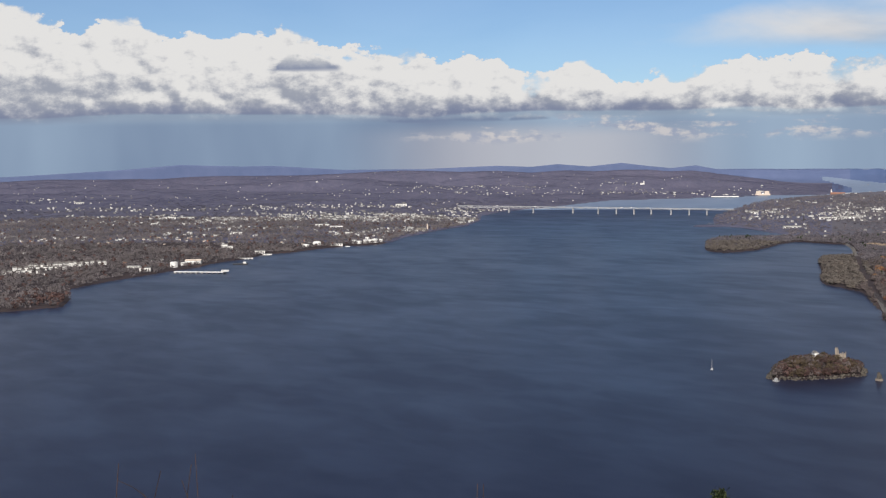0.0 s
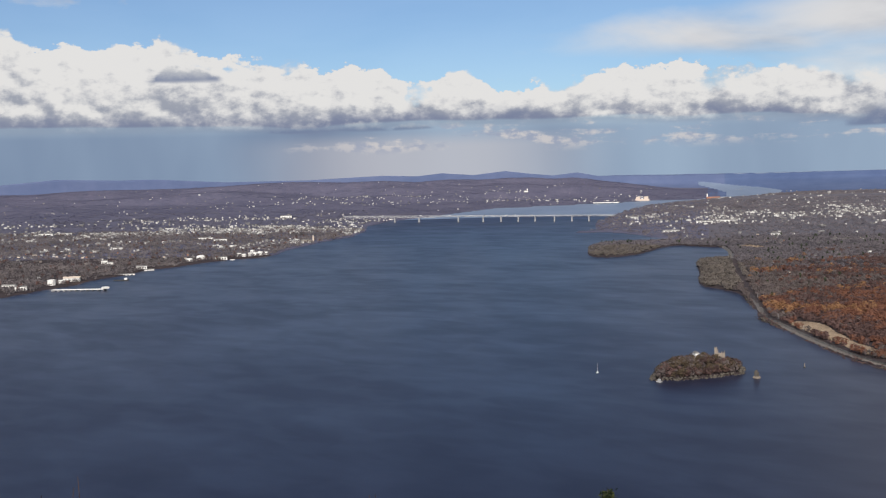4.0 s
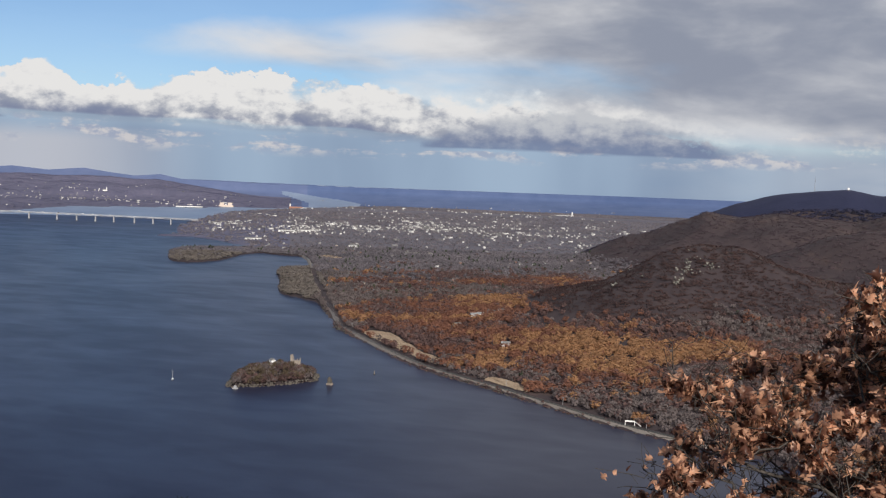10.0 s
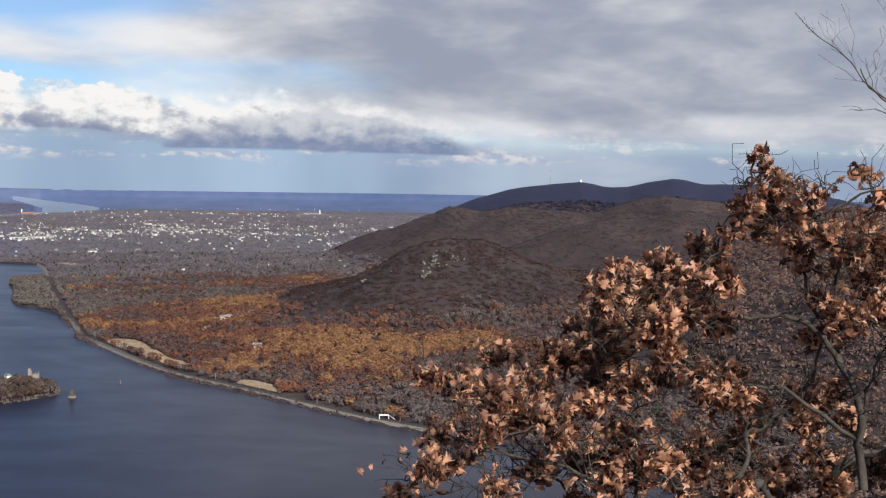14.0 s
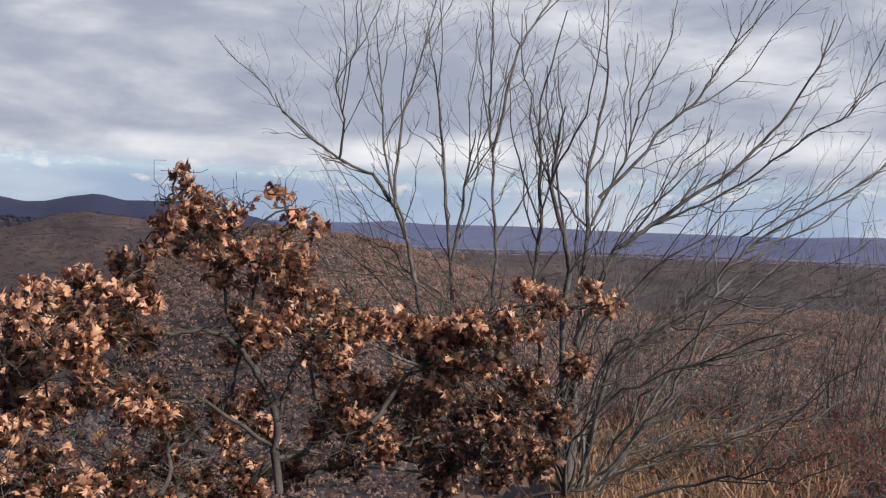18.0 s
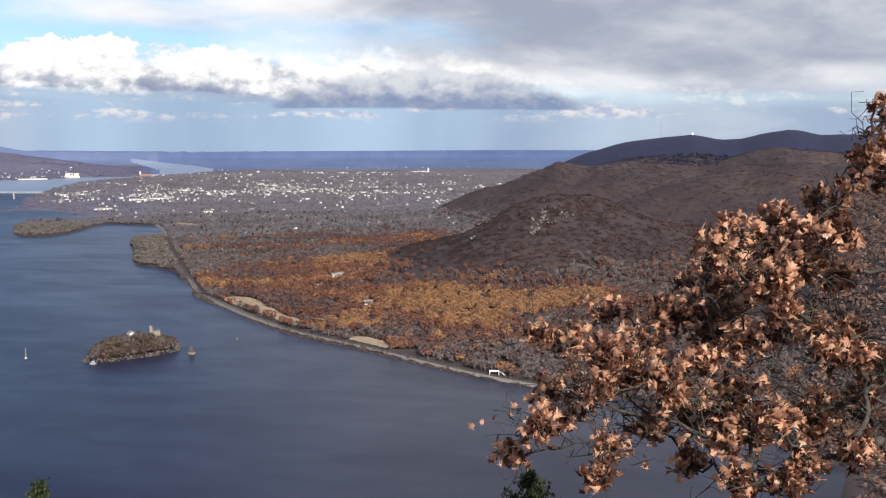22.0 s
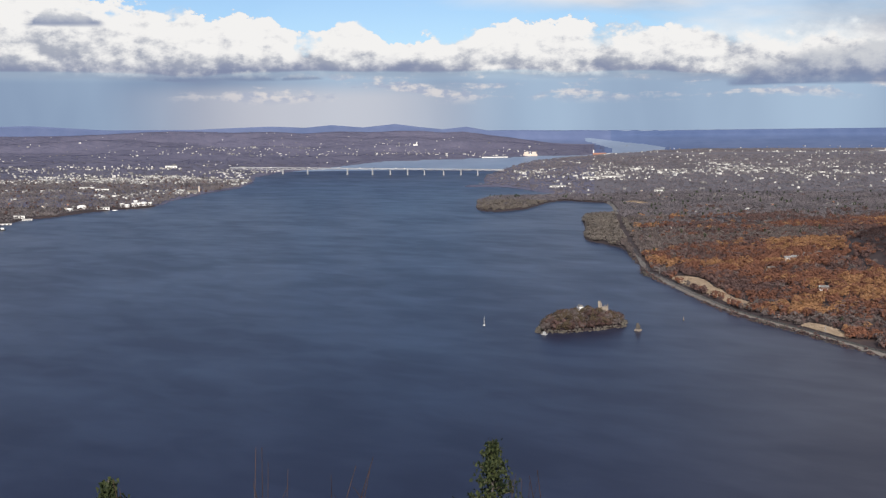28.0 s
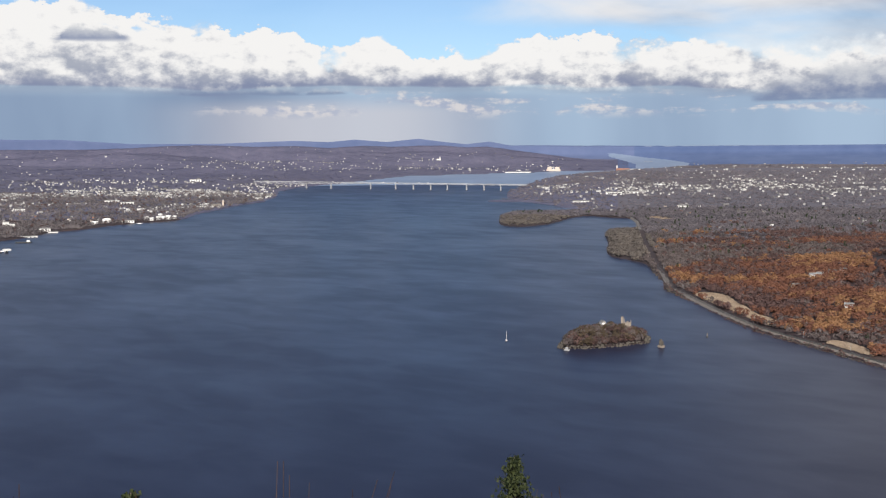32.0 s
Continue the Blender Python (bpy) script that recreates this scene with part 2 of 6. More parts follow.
        q.link(mx.outputs[0], out.inputs[0])
    else:
        q.link(b.outputs[0], out.inputs[0])
    return mat


def water_surface():
    mat = bpy.data.materials.new("river_water")
    mat.use_nodes = True
    q = Graph(mat.node_tree)
    b = q.node("ShaderNodeBsdfPrincipled")
    where = q.node("ShaderNodeTexCoord").outputs["Object"]
    turn = q.node("ShaderNodeMapping")
    turn.inputs["Rotation"].default_value = (0, 0, radians(-38))
    turn.inputs["Scale"].default_value = (0.55, 1.0, 1.0)
    q.link(where, turn.inputs["Vector"])
    gust = q.noise(turn.outputs[0], 0.008, 4, 0.58, 0.3)
    calm = q.step(gust, 0.36, 0.66)
    squall = q.step(q.noise(turn.outputs[0], 0.030, 2, 0.5, 0.4), 0.36, 0.70)
    calm = q.m("ADD", q.m("MULTIPLY", calm, 0.62), q.m("MULTIPLY", squall, 0.38))
    q.link(q.mix(calm, (0.0146, 0.0170, 0.0370), (0.0190, 0.0222, 0.0465)), b.inputs["Base Color"])
    q.link(q.m("ADD", 0.33, q.m("MULTIPLY", calm, -0.05)), b.inputs["Roughness"])
    q.link(q.m("ADD", 0.095, q.m("MULTIPLY", calm, 0.07)), b.inputs["Specular IOR Level"])
    b.inputs["IOR"].default_value = 1.33
    ripple = q.m("ADD", q.noise(turn.outputs[0], 0.30, 4, 0.6), q.m("MULTIPLY", q.noise(turn.outputs[0], 0.06, 3, 0.6), 0.3))
    bp = q.node("ShaderNodeBump")
    bp.inputs["Strength"].default_value = 0.018
    bp.inputs["Distance"].default_value = 1.2
    q.link(ripple, bp.inputs["Height"])
    q.link(bp.outputs[0], b.inputs["Normal"])
    q.link(b.outputs[0], q.node("ShaderNodeOutputMaterial").inputs[0])
    return mat


M_WATER = water_surface()
# purple-dark and light patches imitate ravine shading; darkened for cloud shade too
M_LITTER = paint("leaf_litter", (0.023, 0.017, 0.021), (0.068, 0.046, 0.042), 0.008, 0.95, fine=0.45, bump=0.5, bump_scale=2.0, spread=0.17, middle=(0.040, 0.029, 0.032))
# haze is mixed into the bare, brown and gold colours below
M_BARE = paint("bare_twigs", (0.118, 0.098, 0.098), (0.250, 0.205, 0.198), 0.05, 0.95, fine=0.45, per_island=0.14, spread=0.22, trans=0.5)
M_BROWN = paint("brown_foliage", (0.100, 0.066, 0.066), (0.225, 0.138, 0.124), 0.05, 0.9, fine=0.45, per_island=0.14, spread=0.22, trans=0.5)
M_RUST = paint("rust_foliage", (0.150, 0.074, 0.058), (0.330, 0.155, 0.100), 0.05, 0.9, fine=0.45, per_island=0.14, spread=0.22, trans=0.5)
M_GOLD = paint("gold_foliage", (0.26, 0.140, 0.078), (0.50, 0.285, 0.150), 0.06, 0.9, fine=0.45, per_island=0.14, spread=0.22, trans=0.5)
M_GREEN = paint("dark_needles", (0.02, 0.028, 0.018), (0.055, 0.07, 0.035), 0.05, 0.9, fine=0.4, per_island=0.3)
M_WHITE = paint("white_paint", (0.62, 0.61, 0.60), (0.82, 0.81, 0.80), 0.2, 0.6, per_island=0.3)
# two wall colours toned down greyer than the white paint
M_CLAPBOARD = paint("off_white_clapboard", (0.36, 0.355, 0.36), (0.66, 0.65, 0.645), 0.2, 0.7, per_island=0.6, per_object=0.6)
M_FARWALL = paint("grey_white_walls", (0.17, 0.165, 0.17), (0.60, 0.59, 0.58), 0.2, 0.7, per_island=0.7)
M_ROOF = paint("grey_roof", (0.09, 0.085, 0.085), (0.24, 0.22, 0.21), 0.3, 0.85, per_island=0.5)
M_BRICK = paint("brick_wall", (0.24, 0.12, 0.09), (0.40, 0.22, 0.16), 0.5, 0.85, per_island=0.4)
M_STONE = paint("grey_stone", (0.17, 0.155, 0.14), (0.38, 0.35, 0.31), 0.15, 0.9, fine=0.5, bump=0.4)
M_SAND = paint("dry_reed", (0.30, 0.225, 0.160), (0.46, 0.355, 0.26), 0.05, 0.95, per_island=0.3)
M_STEEL = paint("bridge_steel", (0.30, 0.31, 0.33), (0.44, 0.44, 0.46), 0.05, 0.6)
M_CONC = paint("concrete", (0.27, 0.275, 0.29), (0.40, 0.40, 0.41), 0.08, 0.85)
# haze is painted into these land colours, bluer for the farther sheets
M_HILL = paint("hazed_wooded_hills", (0.064, 0.066, 0.108), (0.114, 0.107, 0.158), 0.010, 0.95, fine=0.5)
M_DISTANT = paint("haze_blue_land", (0.052, 0.082, 0.178), (0.088, 0.122, 0.230), 0.003, 0.95, fine=0.4)
M_FARBLUE = paint("haze_blue_hills", (0.074, 0.102, 0.200), (0.110, 0.138, 0.245), 0.003, 0.95, fine=0.4)
M_TOWNLAND = paint("hazed_town_ground", (0.070, 0.066, 0.086), (0.125, 0.113, 0.134), 0.010, 0.95, fine=0.5)
M_RIDGE = paint("haze_blue_ridge", (0.052, 0.062, 0.128), (0.085, 0.092, 0.165), 0.004, 0.95, fine=0.4)
# haze is put into this colour, paling the bare grey
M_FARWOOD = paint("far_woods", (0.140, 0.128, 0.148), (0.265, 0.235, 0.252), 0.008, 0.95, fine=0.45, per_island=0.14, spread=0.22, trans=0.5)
# darkened in colour to stand in for cloud shade on the slopes
M_HILLWOOD = paint("hillside_woods", (0.053, 0.034, 0.037), (0.122, 0.074, 0.068), 0.01, 0.95, fine=0.45, per_island=0.14, spread=0.22, trans=0.5)
# cloud shadow is put into the colour of these woods
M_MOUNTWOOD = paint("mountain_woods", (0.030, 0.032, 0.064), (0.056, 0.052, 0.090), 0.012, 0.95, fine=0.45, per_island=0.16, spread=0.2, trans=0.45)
# the sky's reflection is painted into this base colour
M_FARWATER = paint("sky_tinted_river", (0.135, 0.180, 0.265), (0.20, 0.245, 0.335), 0.006, 0.4)
# haze is put into this colour, between the near and the far woods
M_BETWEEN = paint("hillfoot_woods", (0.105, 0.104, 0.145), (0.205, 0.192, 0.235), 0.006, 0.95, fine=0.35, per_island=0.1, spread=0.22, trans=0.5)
M_WESTWOOD = paint("riverside_woods", (0.145, 0.130, 0.138), (0.285, 0.250, 0.250), 0.008, 0.95, fine=0.35, per_island=0.1, spread=0.22, trans=0.5)
M_SHOOT = paint("brown_shoot", (0.022, 0.014, 0.011), (0.085, 0.050, 0.038), 9.0, 0.85)
M_MARSH = paint("marsh_thicket", (0.165, 0.145, 0.134), (0.290, 0.250, 0.220), 0.03, 0.95, fine=0.45, per_island=0.14, spread=0.22, trans=0.5)
# lit copy of the grey bark: sunlight is put into its colour
M_SUNLIT_BARK = paint("sunlit_bark", (0.030, 0.027, 0.025), (0.24, 0.22, 0.205), 5.0, 0.85, bump=0.4)
M_OLIVE = paint("olive_foliage", (0.075, 0.058, 0.042), (0.18, 0.135, 0.09), 0.06, 0.9, fine=0.45, per_island=0.16, spread=0.2, trans=0.45)
M_RUBBLE = paint("shore_rubble", (0.045, 0.040, 0.036), (0.125, 0.110, 0.096), 0.12, 0.95, fine=0.5)
M_DARK = paint("dark_iron", (0.03, 0.03, 0.032), (0.07, 0.068, 0.065), 0.5, 0.6)
M_TAN = paint("tan_wall", (0.50, 0.41, 0.35), (0.62, 0.53, 0.46), 0.1, 0.8)
M_PALEROOF = paint("pale_roof", (0.16, 0.155, 0.155), (0.50, 0.49, 0.48), 0.2, 0.8, per_island=0.9)
M_CASTLE = paint("castle_stone", (0.16, 0.135, 0.115), (0.31, 0.265, 0.225), 0.3, 0.9, fine=0.5)
M_CLIFF = paint("cliff_stone", (0.09, 0.085, 0.075), (0.25, 0.24, 0.215), 0.12, 0.9, fine=0.5, per_island=0.4)
M_BALLAST = paint("rail_ballast", (0.145, 0.128, 0.115), (0.245, 0.218, 0.198), 0.1, 0.95, fine=0.6)
# haze, cloud shade and light-and-dark relief patches are painted into this colour
M_MIDWOOD = paint("hazed_relief_woods", (0.060, 0.045, 0.060), (0.134, 0.096, 0.108), 0.005, 0.95, fine=0.3, per_island=0.14, spread=0.22, trans=0.5)
# near-white and dark tones imitate sun highlights and shade on the leaves
M_LEAF = paint("dry_oak_leaf", (0.12, 0.052, 0.036), (0.95, 0.83, 0.72), 9.0, 0.34, fine=0.4, per_island=0.95, per_object=0.95, trans=0.50, middle=(0.78, 0.43, 0.275), spread=0.50)
# dark copy of the oak leaf: shade is put into its colour
M_SHADED_LEAF = paint("shaded_leaf", (0.08, 0.036, 0.026), (0.48, 0.27, 0.175), 9.0, 0.5, fine=0.4, per_island=0.9, per_object=0.9, trans=0.28, middle=(0.125, 0.062, 0.042), spread=0.40)
M_VALLEY = paint("valley_twigs", (0.170, 0.110, 0.094), (0.330, 0.215, 0.180), 0.012, 0.95, fine=0.45, per_island=0.14, spread=0.22, trans=0.5)
M_BARK_DARK = paint("dark_bark", (0.018, 0.015, 0.014), (0.095, 0.080, 0.070), 14.0, 0.9, bump=0.4)
# darkened in colour so that stems read as backlit against the sky
M_BARK = paint("grey_bark", (0.013, 0.011, 0.011), (0.150, 0.132, 0.122), 7.0, 0.85, bump=0.4)
M_REDLEAF = paint("red_leaf", (0.10, 0.030, 0.026), (0.27, 0.088, 0.066), 3.0, 0.7, per_island=0.6, trans=0.3)
M_RUSSET = paint("russet_leaf", (0.14, 0.06, 0.032), (0.36, 0.19, 0.10), 3.0, 0.8, per_island=0.6, trans=0.3)
M_STRAW = paint("straw", (0.16, 0.085, 0.055), (0.40, 0.255, 0.165), 0.8, 0.9, per_island=0.5, trans=0.3)
M_NEEDLE = paint("needle", (0.014, 0.024, 0.011), (0.065, 0.078, 0.030), 8.0, 0.7, per_island=0.5, trans=0.3)
# purple-blue haze is painted into these woods
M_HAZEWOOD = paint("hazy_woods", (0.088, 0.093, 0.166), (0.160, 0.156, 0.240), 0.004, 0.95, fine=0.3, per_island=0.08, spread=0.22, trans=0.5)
# cloud shadow over the mountain is painted as this dark blue
M_MOUNT = paint("cloud_shaded_mountain", (0.007, 0.010, 0.036), (0.017, 0.020, 0.054), 0.02, 0.95, fine=0.55, bump=0.8, bump_scale=0.12)

# ---- the lie of the land ----
# Places are given on a level plan; past 3 km the far land is drawn together towards the skyline.
def reach(r):
    r = np.asarray(r, float)
    return np.where(r < 3000, r, 3000 + 1900 * (1 - np.exp(-np.maximum(r - 3000, 0) / 1900)))


def drawn(x, y, z):
    """Where points of the level plan stand, and by how much things there shrink."""
    r = np.maximum(np.hypot(x, y), 1e-6)
    k = reach(r) / r
    return x * k, y * k, EYE + (z - EYE) * k, k


def hash2(ix, iy, seed):
    n = (ix.astype(np.int64) * 374761393 + iy.astype(np.int64) * 668265263 + seed * 1274126177) & 0x7FFFFFFF
    n = ((n ^ (n >> 13)) * 1274126177) & 0x7FFFFFFF
    return ((n ^ (n >> 16)) & 0xFFFF) / 65535.0


def rough2(x, y, size, octaves=4, seed=1, gain=0.5):
    """Layered value noise from -1 to 1."""
    total, amp, norm = np.zeros(np.shape(x)), 1.0, 0.0
    for o in range(octaves):
        u, v = np.asarray(x) / size + 31.7 * o, np.asarray(y) / size - 17.3 * o
        iu, iv = np.floor(u), np.floor(v)
        fu, fv = u - iu, v - iv
        fu, fv = fu * fu * (3 - 2 * fu), fv * fv * (3 - 2 * fv)
        a, b, c, d = hash2(iu, iv, seed + o), hash2(iu + 1, iv, seed + o), hash2(iu, iv + 1, seed + o), hash2(iu + 1, iv + 1, seed + o)
        total += amp * ((a * (1 - fu) + b * fu) * (1 - fv) + (c * (1 - fu) + d * fu) * fv - 0.5) * 2
        norm += amp
        amp, size = amp * gain, size / 2
    return total / norm


def polar(a, r):
    return r * math.sin(radians(a)), r * math.cos(radians(a))


WEST = [(-1390, 100), (-1427, 372), (-1429, 413), (-1426, 444), (-1516, 480), (-1647, 524), (-1689, 573), (-1727, 622), (-1770, 685), (-1818, 753), (-1851, 814),
        (-1924, 891), (-1964, 962), (-2032, 1032), (-2053, 1120), (-2092, 1196), (-2120, 1277), (-2106, 1332), (-2127, 1390), (-2243, 1498), (-2374, 1656), (-2515, 1849),
        (-2576, 1954), (-2770, 2145), (-3090, 2422), (-3261, 2627), (-3394, 2904), (-3519, 3166), (-3684, 3450), (-3848, 3787), (-3814, 3986), (-3752, 4205), (-3661, 4446),
        (-3712, 4742), (-3544, 4813), (-3557, 5033), (-3705, 5465), (-4274, 6304), (-5009, 7236), (-6234, 8776), (-7738, 10781), (-7600, 11300), (-11000, 20000),
        (-40000, 20000), (-40000, -2000), (-1390, -2000)]
# the east bank: the near shore, the bay and its points, the far reach
NEAR_SHORE = [(-150, 735), (-194, 745), (-251, 768), (-302, 797), (-342, 821), (-383, 845), (-414, 863), (-447, 879), (-489, 907), (-542, 951), (-610, 1014), (-653, 1050),
              (-690, 1080), (-727, 1133), (-788, 1207), (-864, 1297), (-900, 1318), (-955, 1345), (-1000, 1400), (-1060, 1490), (-1150, 1606), (-1215, 1705),
              (-1210, 1745), (-1190, 1768), (-1232, 1843), (-1335, 1972)]
BAY = [(-1387, 2015), (-1421, 2012), (-1493, 2028), (-1502, 1999), (-1479, 1928), (-1442, 1852), (-1412, 1777), (-1407, 1708), (-1415, 1684), (-1456, 1690), (-1523, 1754),
       (-1632, 1885), (-1690, 2000), (-1650, 2090), (-1615, 2150), (-1646, 2195), (-1736, 2240), (-1841, 2317), (-1922, 2358), (-2000, 2385), (-2060, 2330), (-2075, 2345),
       (-2033, 2425), (-2111, 2475)]
FAR_REACH = [(-2359, 2765), (-2394, 2835), (-2600, 3150), (-2850, 3560), (-3023, 3862), (-3136, 4216), (-3213, 4547), (-3275, 5036), (-3552, 5789), (-4090, 6701),
             (-4904, 7701), (-5918, 8819), (-7269, 10392), (-7900, 11150), (-12000, 20000), (40000, 20000), (40000, -2000), (-420, -2000), (-400, -800), (-330, 0),
             (-200, 250), (-80, 330), (-10, 450), (0, 600), (-60, 690)]
EAST = NEAR_SHORE + BAY + FAR_REACH
ISLAND = [(-573, 738), (-560, 722), (-541, 740), (-530, 763), (-522, 789), (-534, 810), (-553, 820), (-570, 821), (-588, 802), (-588, 770)]


def shore(x, y, outline):
    """The distance inland from an outline, negative on the water."""
    inside = np.zeros(x.shape, bool)
    best = np.full(x.shape, 1e9)
    n = len(outline)
    for i in range(n):
        (x0, y0), (x1, y1) = outline[i], outline[(i + 1) % n]
        dx, dy = x1 - x0, y1 - y0
        t = np.clip(((x - x0) * dx + (y - y0) * dy) / (dx * dx + dy * dy), 0, 1)
        best = np.minimum(best, np.hypot(x - x0 - t * dx, y - y0 - t * dy))
        if dy:
            inside ^= ((y0 > y) != (y1 > y)) & (x < x0 + (y - y0) * dx / dy)
    return np.where(inside, best, -best)


def inland(x, y):
    """Distances inland of the west bank, the east bank and the island."""
    wob = rough2(x, y, 60, 3, 5) * np.clip(np.hypot(x, y) / 300, 3, 14)
    return shore(x, y, WEST) + wob, shore(x, y, EAST) + wob * 0.45, shore(x, y, ISLAND) + wob * 0.5


def smooth(v, lo, hi):
    t = np.clip((v - lo) / (hi - lo), 0, 1)
    return t * t * (3 - 2 * t)


def crest(x, y, r0, front, back, line):
    """A range of hills across the view at a distance: its skyline as pairs of bearing and slope, falling off to both sides."""
    r, az = np.hypot(x, y), np.degrees(np.arctan2(x, y))
    az = az + rough2(x, y, r0 * 0.16, 3, int(r0)) * 0.9 * smooth(np.abs(r - r0), 0, front * 1.2)
    top = EYE + r0 * np.tan(np.radians(np.interp(az, [p[0] for p in line], [p[1] for p in line])))
    d = r - r0
    return np.maximum(top, 0) * np.exp(-np.abs(d / np.where(d < 0, front, back)) ** 1.7)


SUGAR = [(-27, -6.4), (-24, -6.1), (-21.1, -5.0), (-19.7, -4.3), (-18.3, -3.55), (-16.9, -3.0), (-15.5, -2.65), (-14.1, -2.55), (-12.7, -2.72), (-11.3, -3.05), (-9.1, -3.6), (-7.7, -4.1), (-5, -4.8), (0, -5.6), (6, -6.4)]
NORTH = [(-27, -3.95), (-23, -3.85), (-20.6, -3.5), (-19.7, -3.05), (-18.3, -2.4), (-16.9, -1.95), (-15.5, -1.4), (-14.2, -0.92), (-12.7, -1.12), (-11.3, -0.9), (-8.6, -1.08), (-7.3, -1.18), (-6, -0.74), (-4.7, -0.45), (-3.4, -0.16), (-1.9, -0.2), (2, -0.7), (8, -3)]
MIDDLE = [(-16, -4.4), (-13, -3.2), (-10.9, -2.4), (-8.8, -2.0), (-6.8, -1.6), (-4.8, -1.25), (-2.9, -0.95), (2, -0.9), (6, -1.3), (10, -3)]
MOUNT = [(-19, -3.5), (-16, -1.9), (-14.2, -1.05), (-12.9, -0.48), (-10.9, -0.02), (-9, 0.24), (-7.7, 0.35), (-6.3, 0.17), (-5.4, 0.2), (-4.4, 0.45), (-3.2, 0.63), (-2.6, 0.55), (-1.7, 0.36), (0, 0.36), (1.8, 0.42), (2.7, 0.2), (4, -0.1), (7, -0.8), (12, -3)]
CLOSE = [(-8, -6), (-4, -4.6), (-1, -3.0), (2, -1.7), (4.3, -0.8), (5.6, -0.66), (7.9, -0.92), (10.6, -1.2), (13, -1.8), (17, -2.8), (25, -4.2), (40, -5)]
VALLEY = [(4, -3.5), (9, -1.75), (20, -1.65), (40, -1.6), (60, -1)]
BLUE_E = [(0, -1.5), (6, -0.45), (9.5, -0.4), (11.4, -0.22), (13, -0.32), (20, -0.3), (25.8, -0.38), (29.8, -0.45), (33, -0.3), (36, -0.22), (60, -0.3)]
BROWN_W = [(-180, -0.48), (-75, -0.43), (-70, -0.38), (-66, -0.38), (-62, -0.33), (-59, -0.28), (-56, -0.18), (-53, -0.30), (-51.2, -0.24), (-49.5, -0.38), (-47.8, -0.32), (-46.4, -0.40), (-45, -0.34),
           (-43.7, -0.38), (-42.6, -0.48), (-41.6, -0.40), (-40.4, -0.54), (-38, -0.70), (-36, -0.98), (-34.6, -1.40)]
BLUE_W = [(-180, -0.2), (-75, -0.2), (-70, 0.05), (-67, 0.28), (-64, 0.16), (-62.5, 0.17), (-59, -0.08), (-55, -0.1), (-52.6, -0.02), (-51.2, 0.02), (-49.5, -0.06), (-48.2, 0.06), (-46.6, -0.08), (-45, 0.08),
          (-43.7, -0.1), (-42.6, -0.22), (-41.4, -0.1), (-40.4, -0.3), (-38, -0.4), (-36, -0.45), (-30, -0.4), (-18, -0.36), (0, -0.4)]


def height(x, y):
    x, y = np.asarray(x, float), np.asarray(y, float)
    r, az = np.hypot(x, y), np.degrees(np.arctan2(x, y))
    dw, de, di = inland(x, y)
    roll = rough2(x, y, 900, 4, 11)
    # west bank: town terraces, then hills to the skyline
    w = 2.5 + 12 * smooth(dw, 20, 500) + 16 * smooth(dw, 400, 1800) + roll * np.clip(dw / 120, 0, 10)
    w = w + (18 + roll * 16) * smooth(dw, 1600, 3600)
    w = np.maximum(w, (crest(x, y, 8600, 2600, 1200, BROWN_W) - (1 - smooth(r, 6800, 8400)) * np.abs(rough2(x, y, 1500, 4, 14)) * 90) * (0.12 + 0.88 * smooth(dw, 0, 900)))
    w = w + rough2(x, y, 620, 4, 16) * 22 * smooth(r, 4800, 7600) * smooth(dw, 200, 900) * (r < 9000)
    # east bank: plain, hills and the mountain
    e = 2.5 + 9 * smooth(de, 10, 260) + rough2(x, y, 500, 4, 21) * np.clip(de / 60, 0, 4) + 10 * smooth(r, 2600, 4500)
    hills = np.maximum.reduce([crest(x, y, 1500, 190, 260, SUGAR), crest(x, y, 2440, 300, 260, NORTH), crest(x, y, 2060, 230, 200, MIDDLE), crest(x, y, 2780, 480, 500, MOUNT),
                               crest(x, y, 1500, 900, 420, CLOSE), crest(x, y, 2600, 1900, 2500, VALLEY), crest(x, y, 5200, 900, 800, BLUE_E)])
    hills = hills * smooth(de, 0, 300)
    rise = smooth(hills, 15, 70)
    e = np.maximum(e, hills) + rise * (2 - np.abs(rough2(x, y, 300, 4, 31, 0.5)) * (8 + 36 * smooth(r, 900, 1400) * smooth(-r, -2520, -2300))) * np.clip(r / 1500, 0.4, 1.1) + rough2(x, y, 45, 3, 33) * 1.6 * rise
    w = np.maximum(w, crest(x, y, 15000, 2500, 3000, BLUE_W) * (r > 9000))
    e = np.maximum(e, crest(x, y, 15000, 1500, 3000, BLUE_W) * (r > 11000))
    # the ridge of the lookout: steep to the river, a short shelf and then a gentler fall to the valley behind
    steep = 168.2 - 0.62 * np.maximum(r - 2.5, 0) - 0.10 * np.maximum(r - 2.5, 0) ** 0.5
    gentle = 168.12 - 0.012 * r - 0.42 * np.maximum(r - 12.0, 0) + 0.1 * np.maximum(r - 40, 0)
    f = np.where(np.abs(az) > 120, 1.0, smooth(az, 2, 22))
    ridge = steep * (1 - f) + gentle * f
    ridge = ridge + rough2(x, y, 3.0, 4, 41) * 0.14 * smooth(r, 1.0, 6) * (0.4 + f) + rough2(x, y, 60, 4, 43) * np.clip((r - 14) / 40, 0, 5)
    ridge = np.maximum(ridge, (120 + 20 * rough2(x, y, 300, 3, 45)) * smooth(az, 45, 90) * (de > 0))
    e = np.where(r < 650, np.maximum(np.minimum(e, 40 + r * 0.1), ridge), e)
    isl = 1.5 + 5.5 * smooth(di, 1, 22) + rough2(x, y, 14, 3, 51) * 1.2
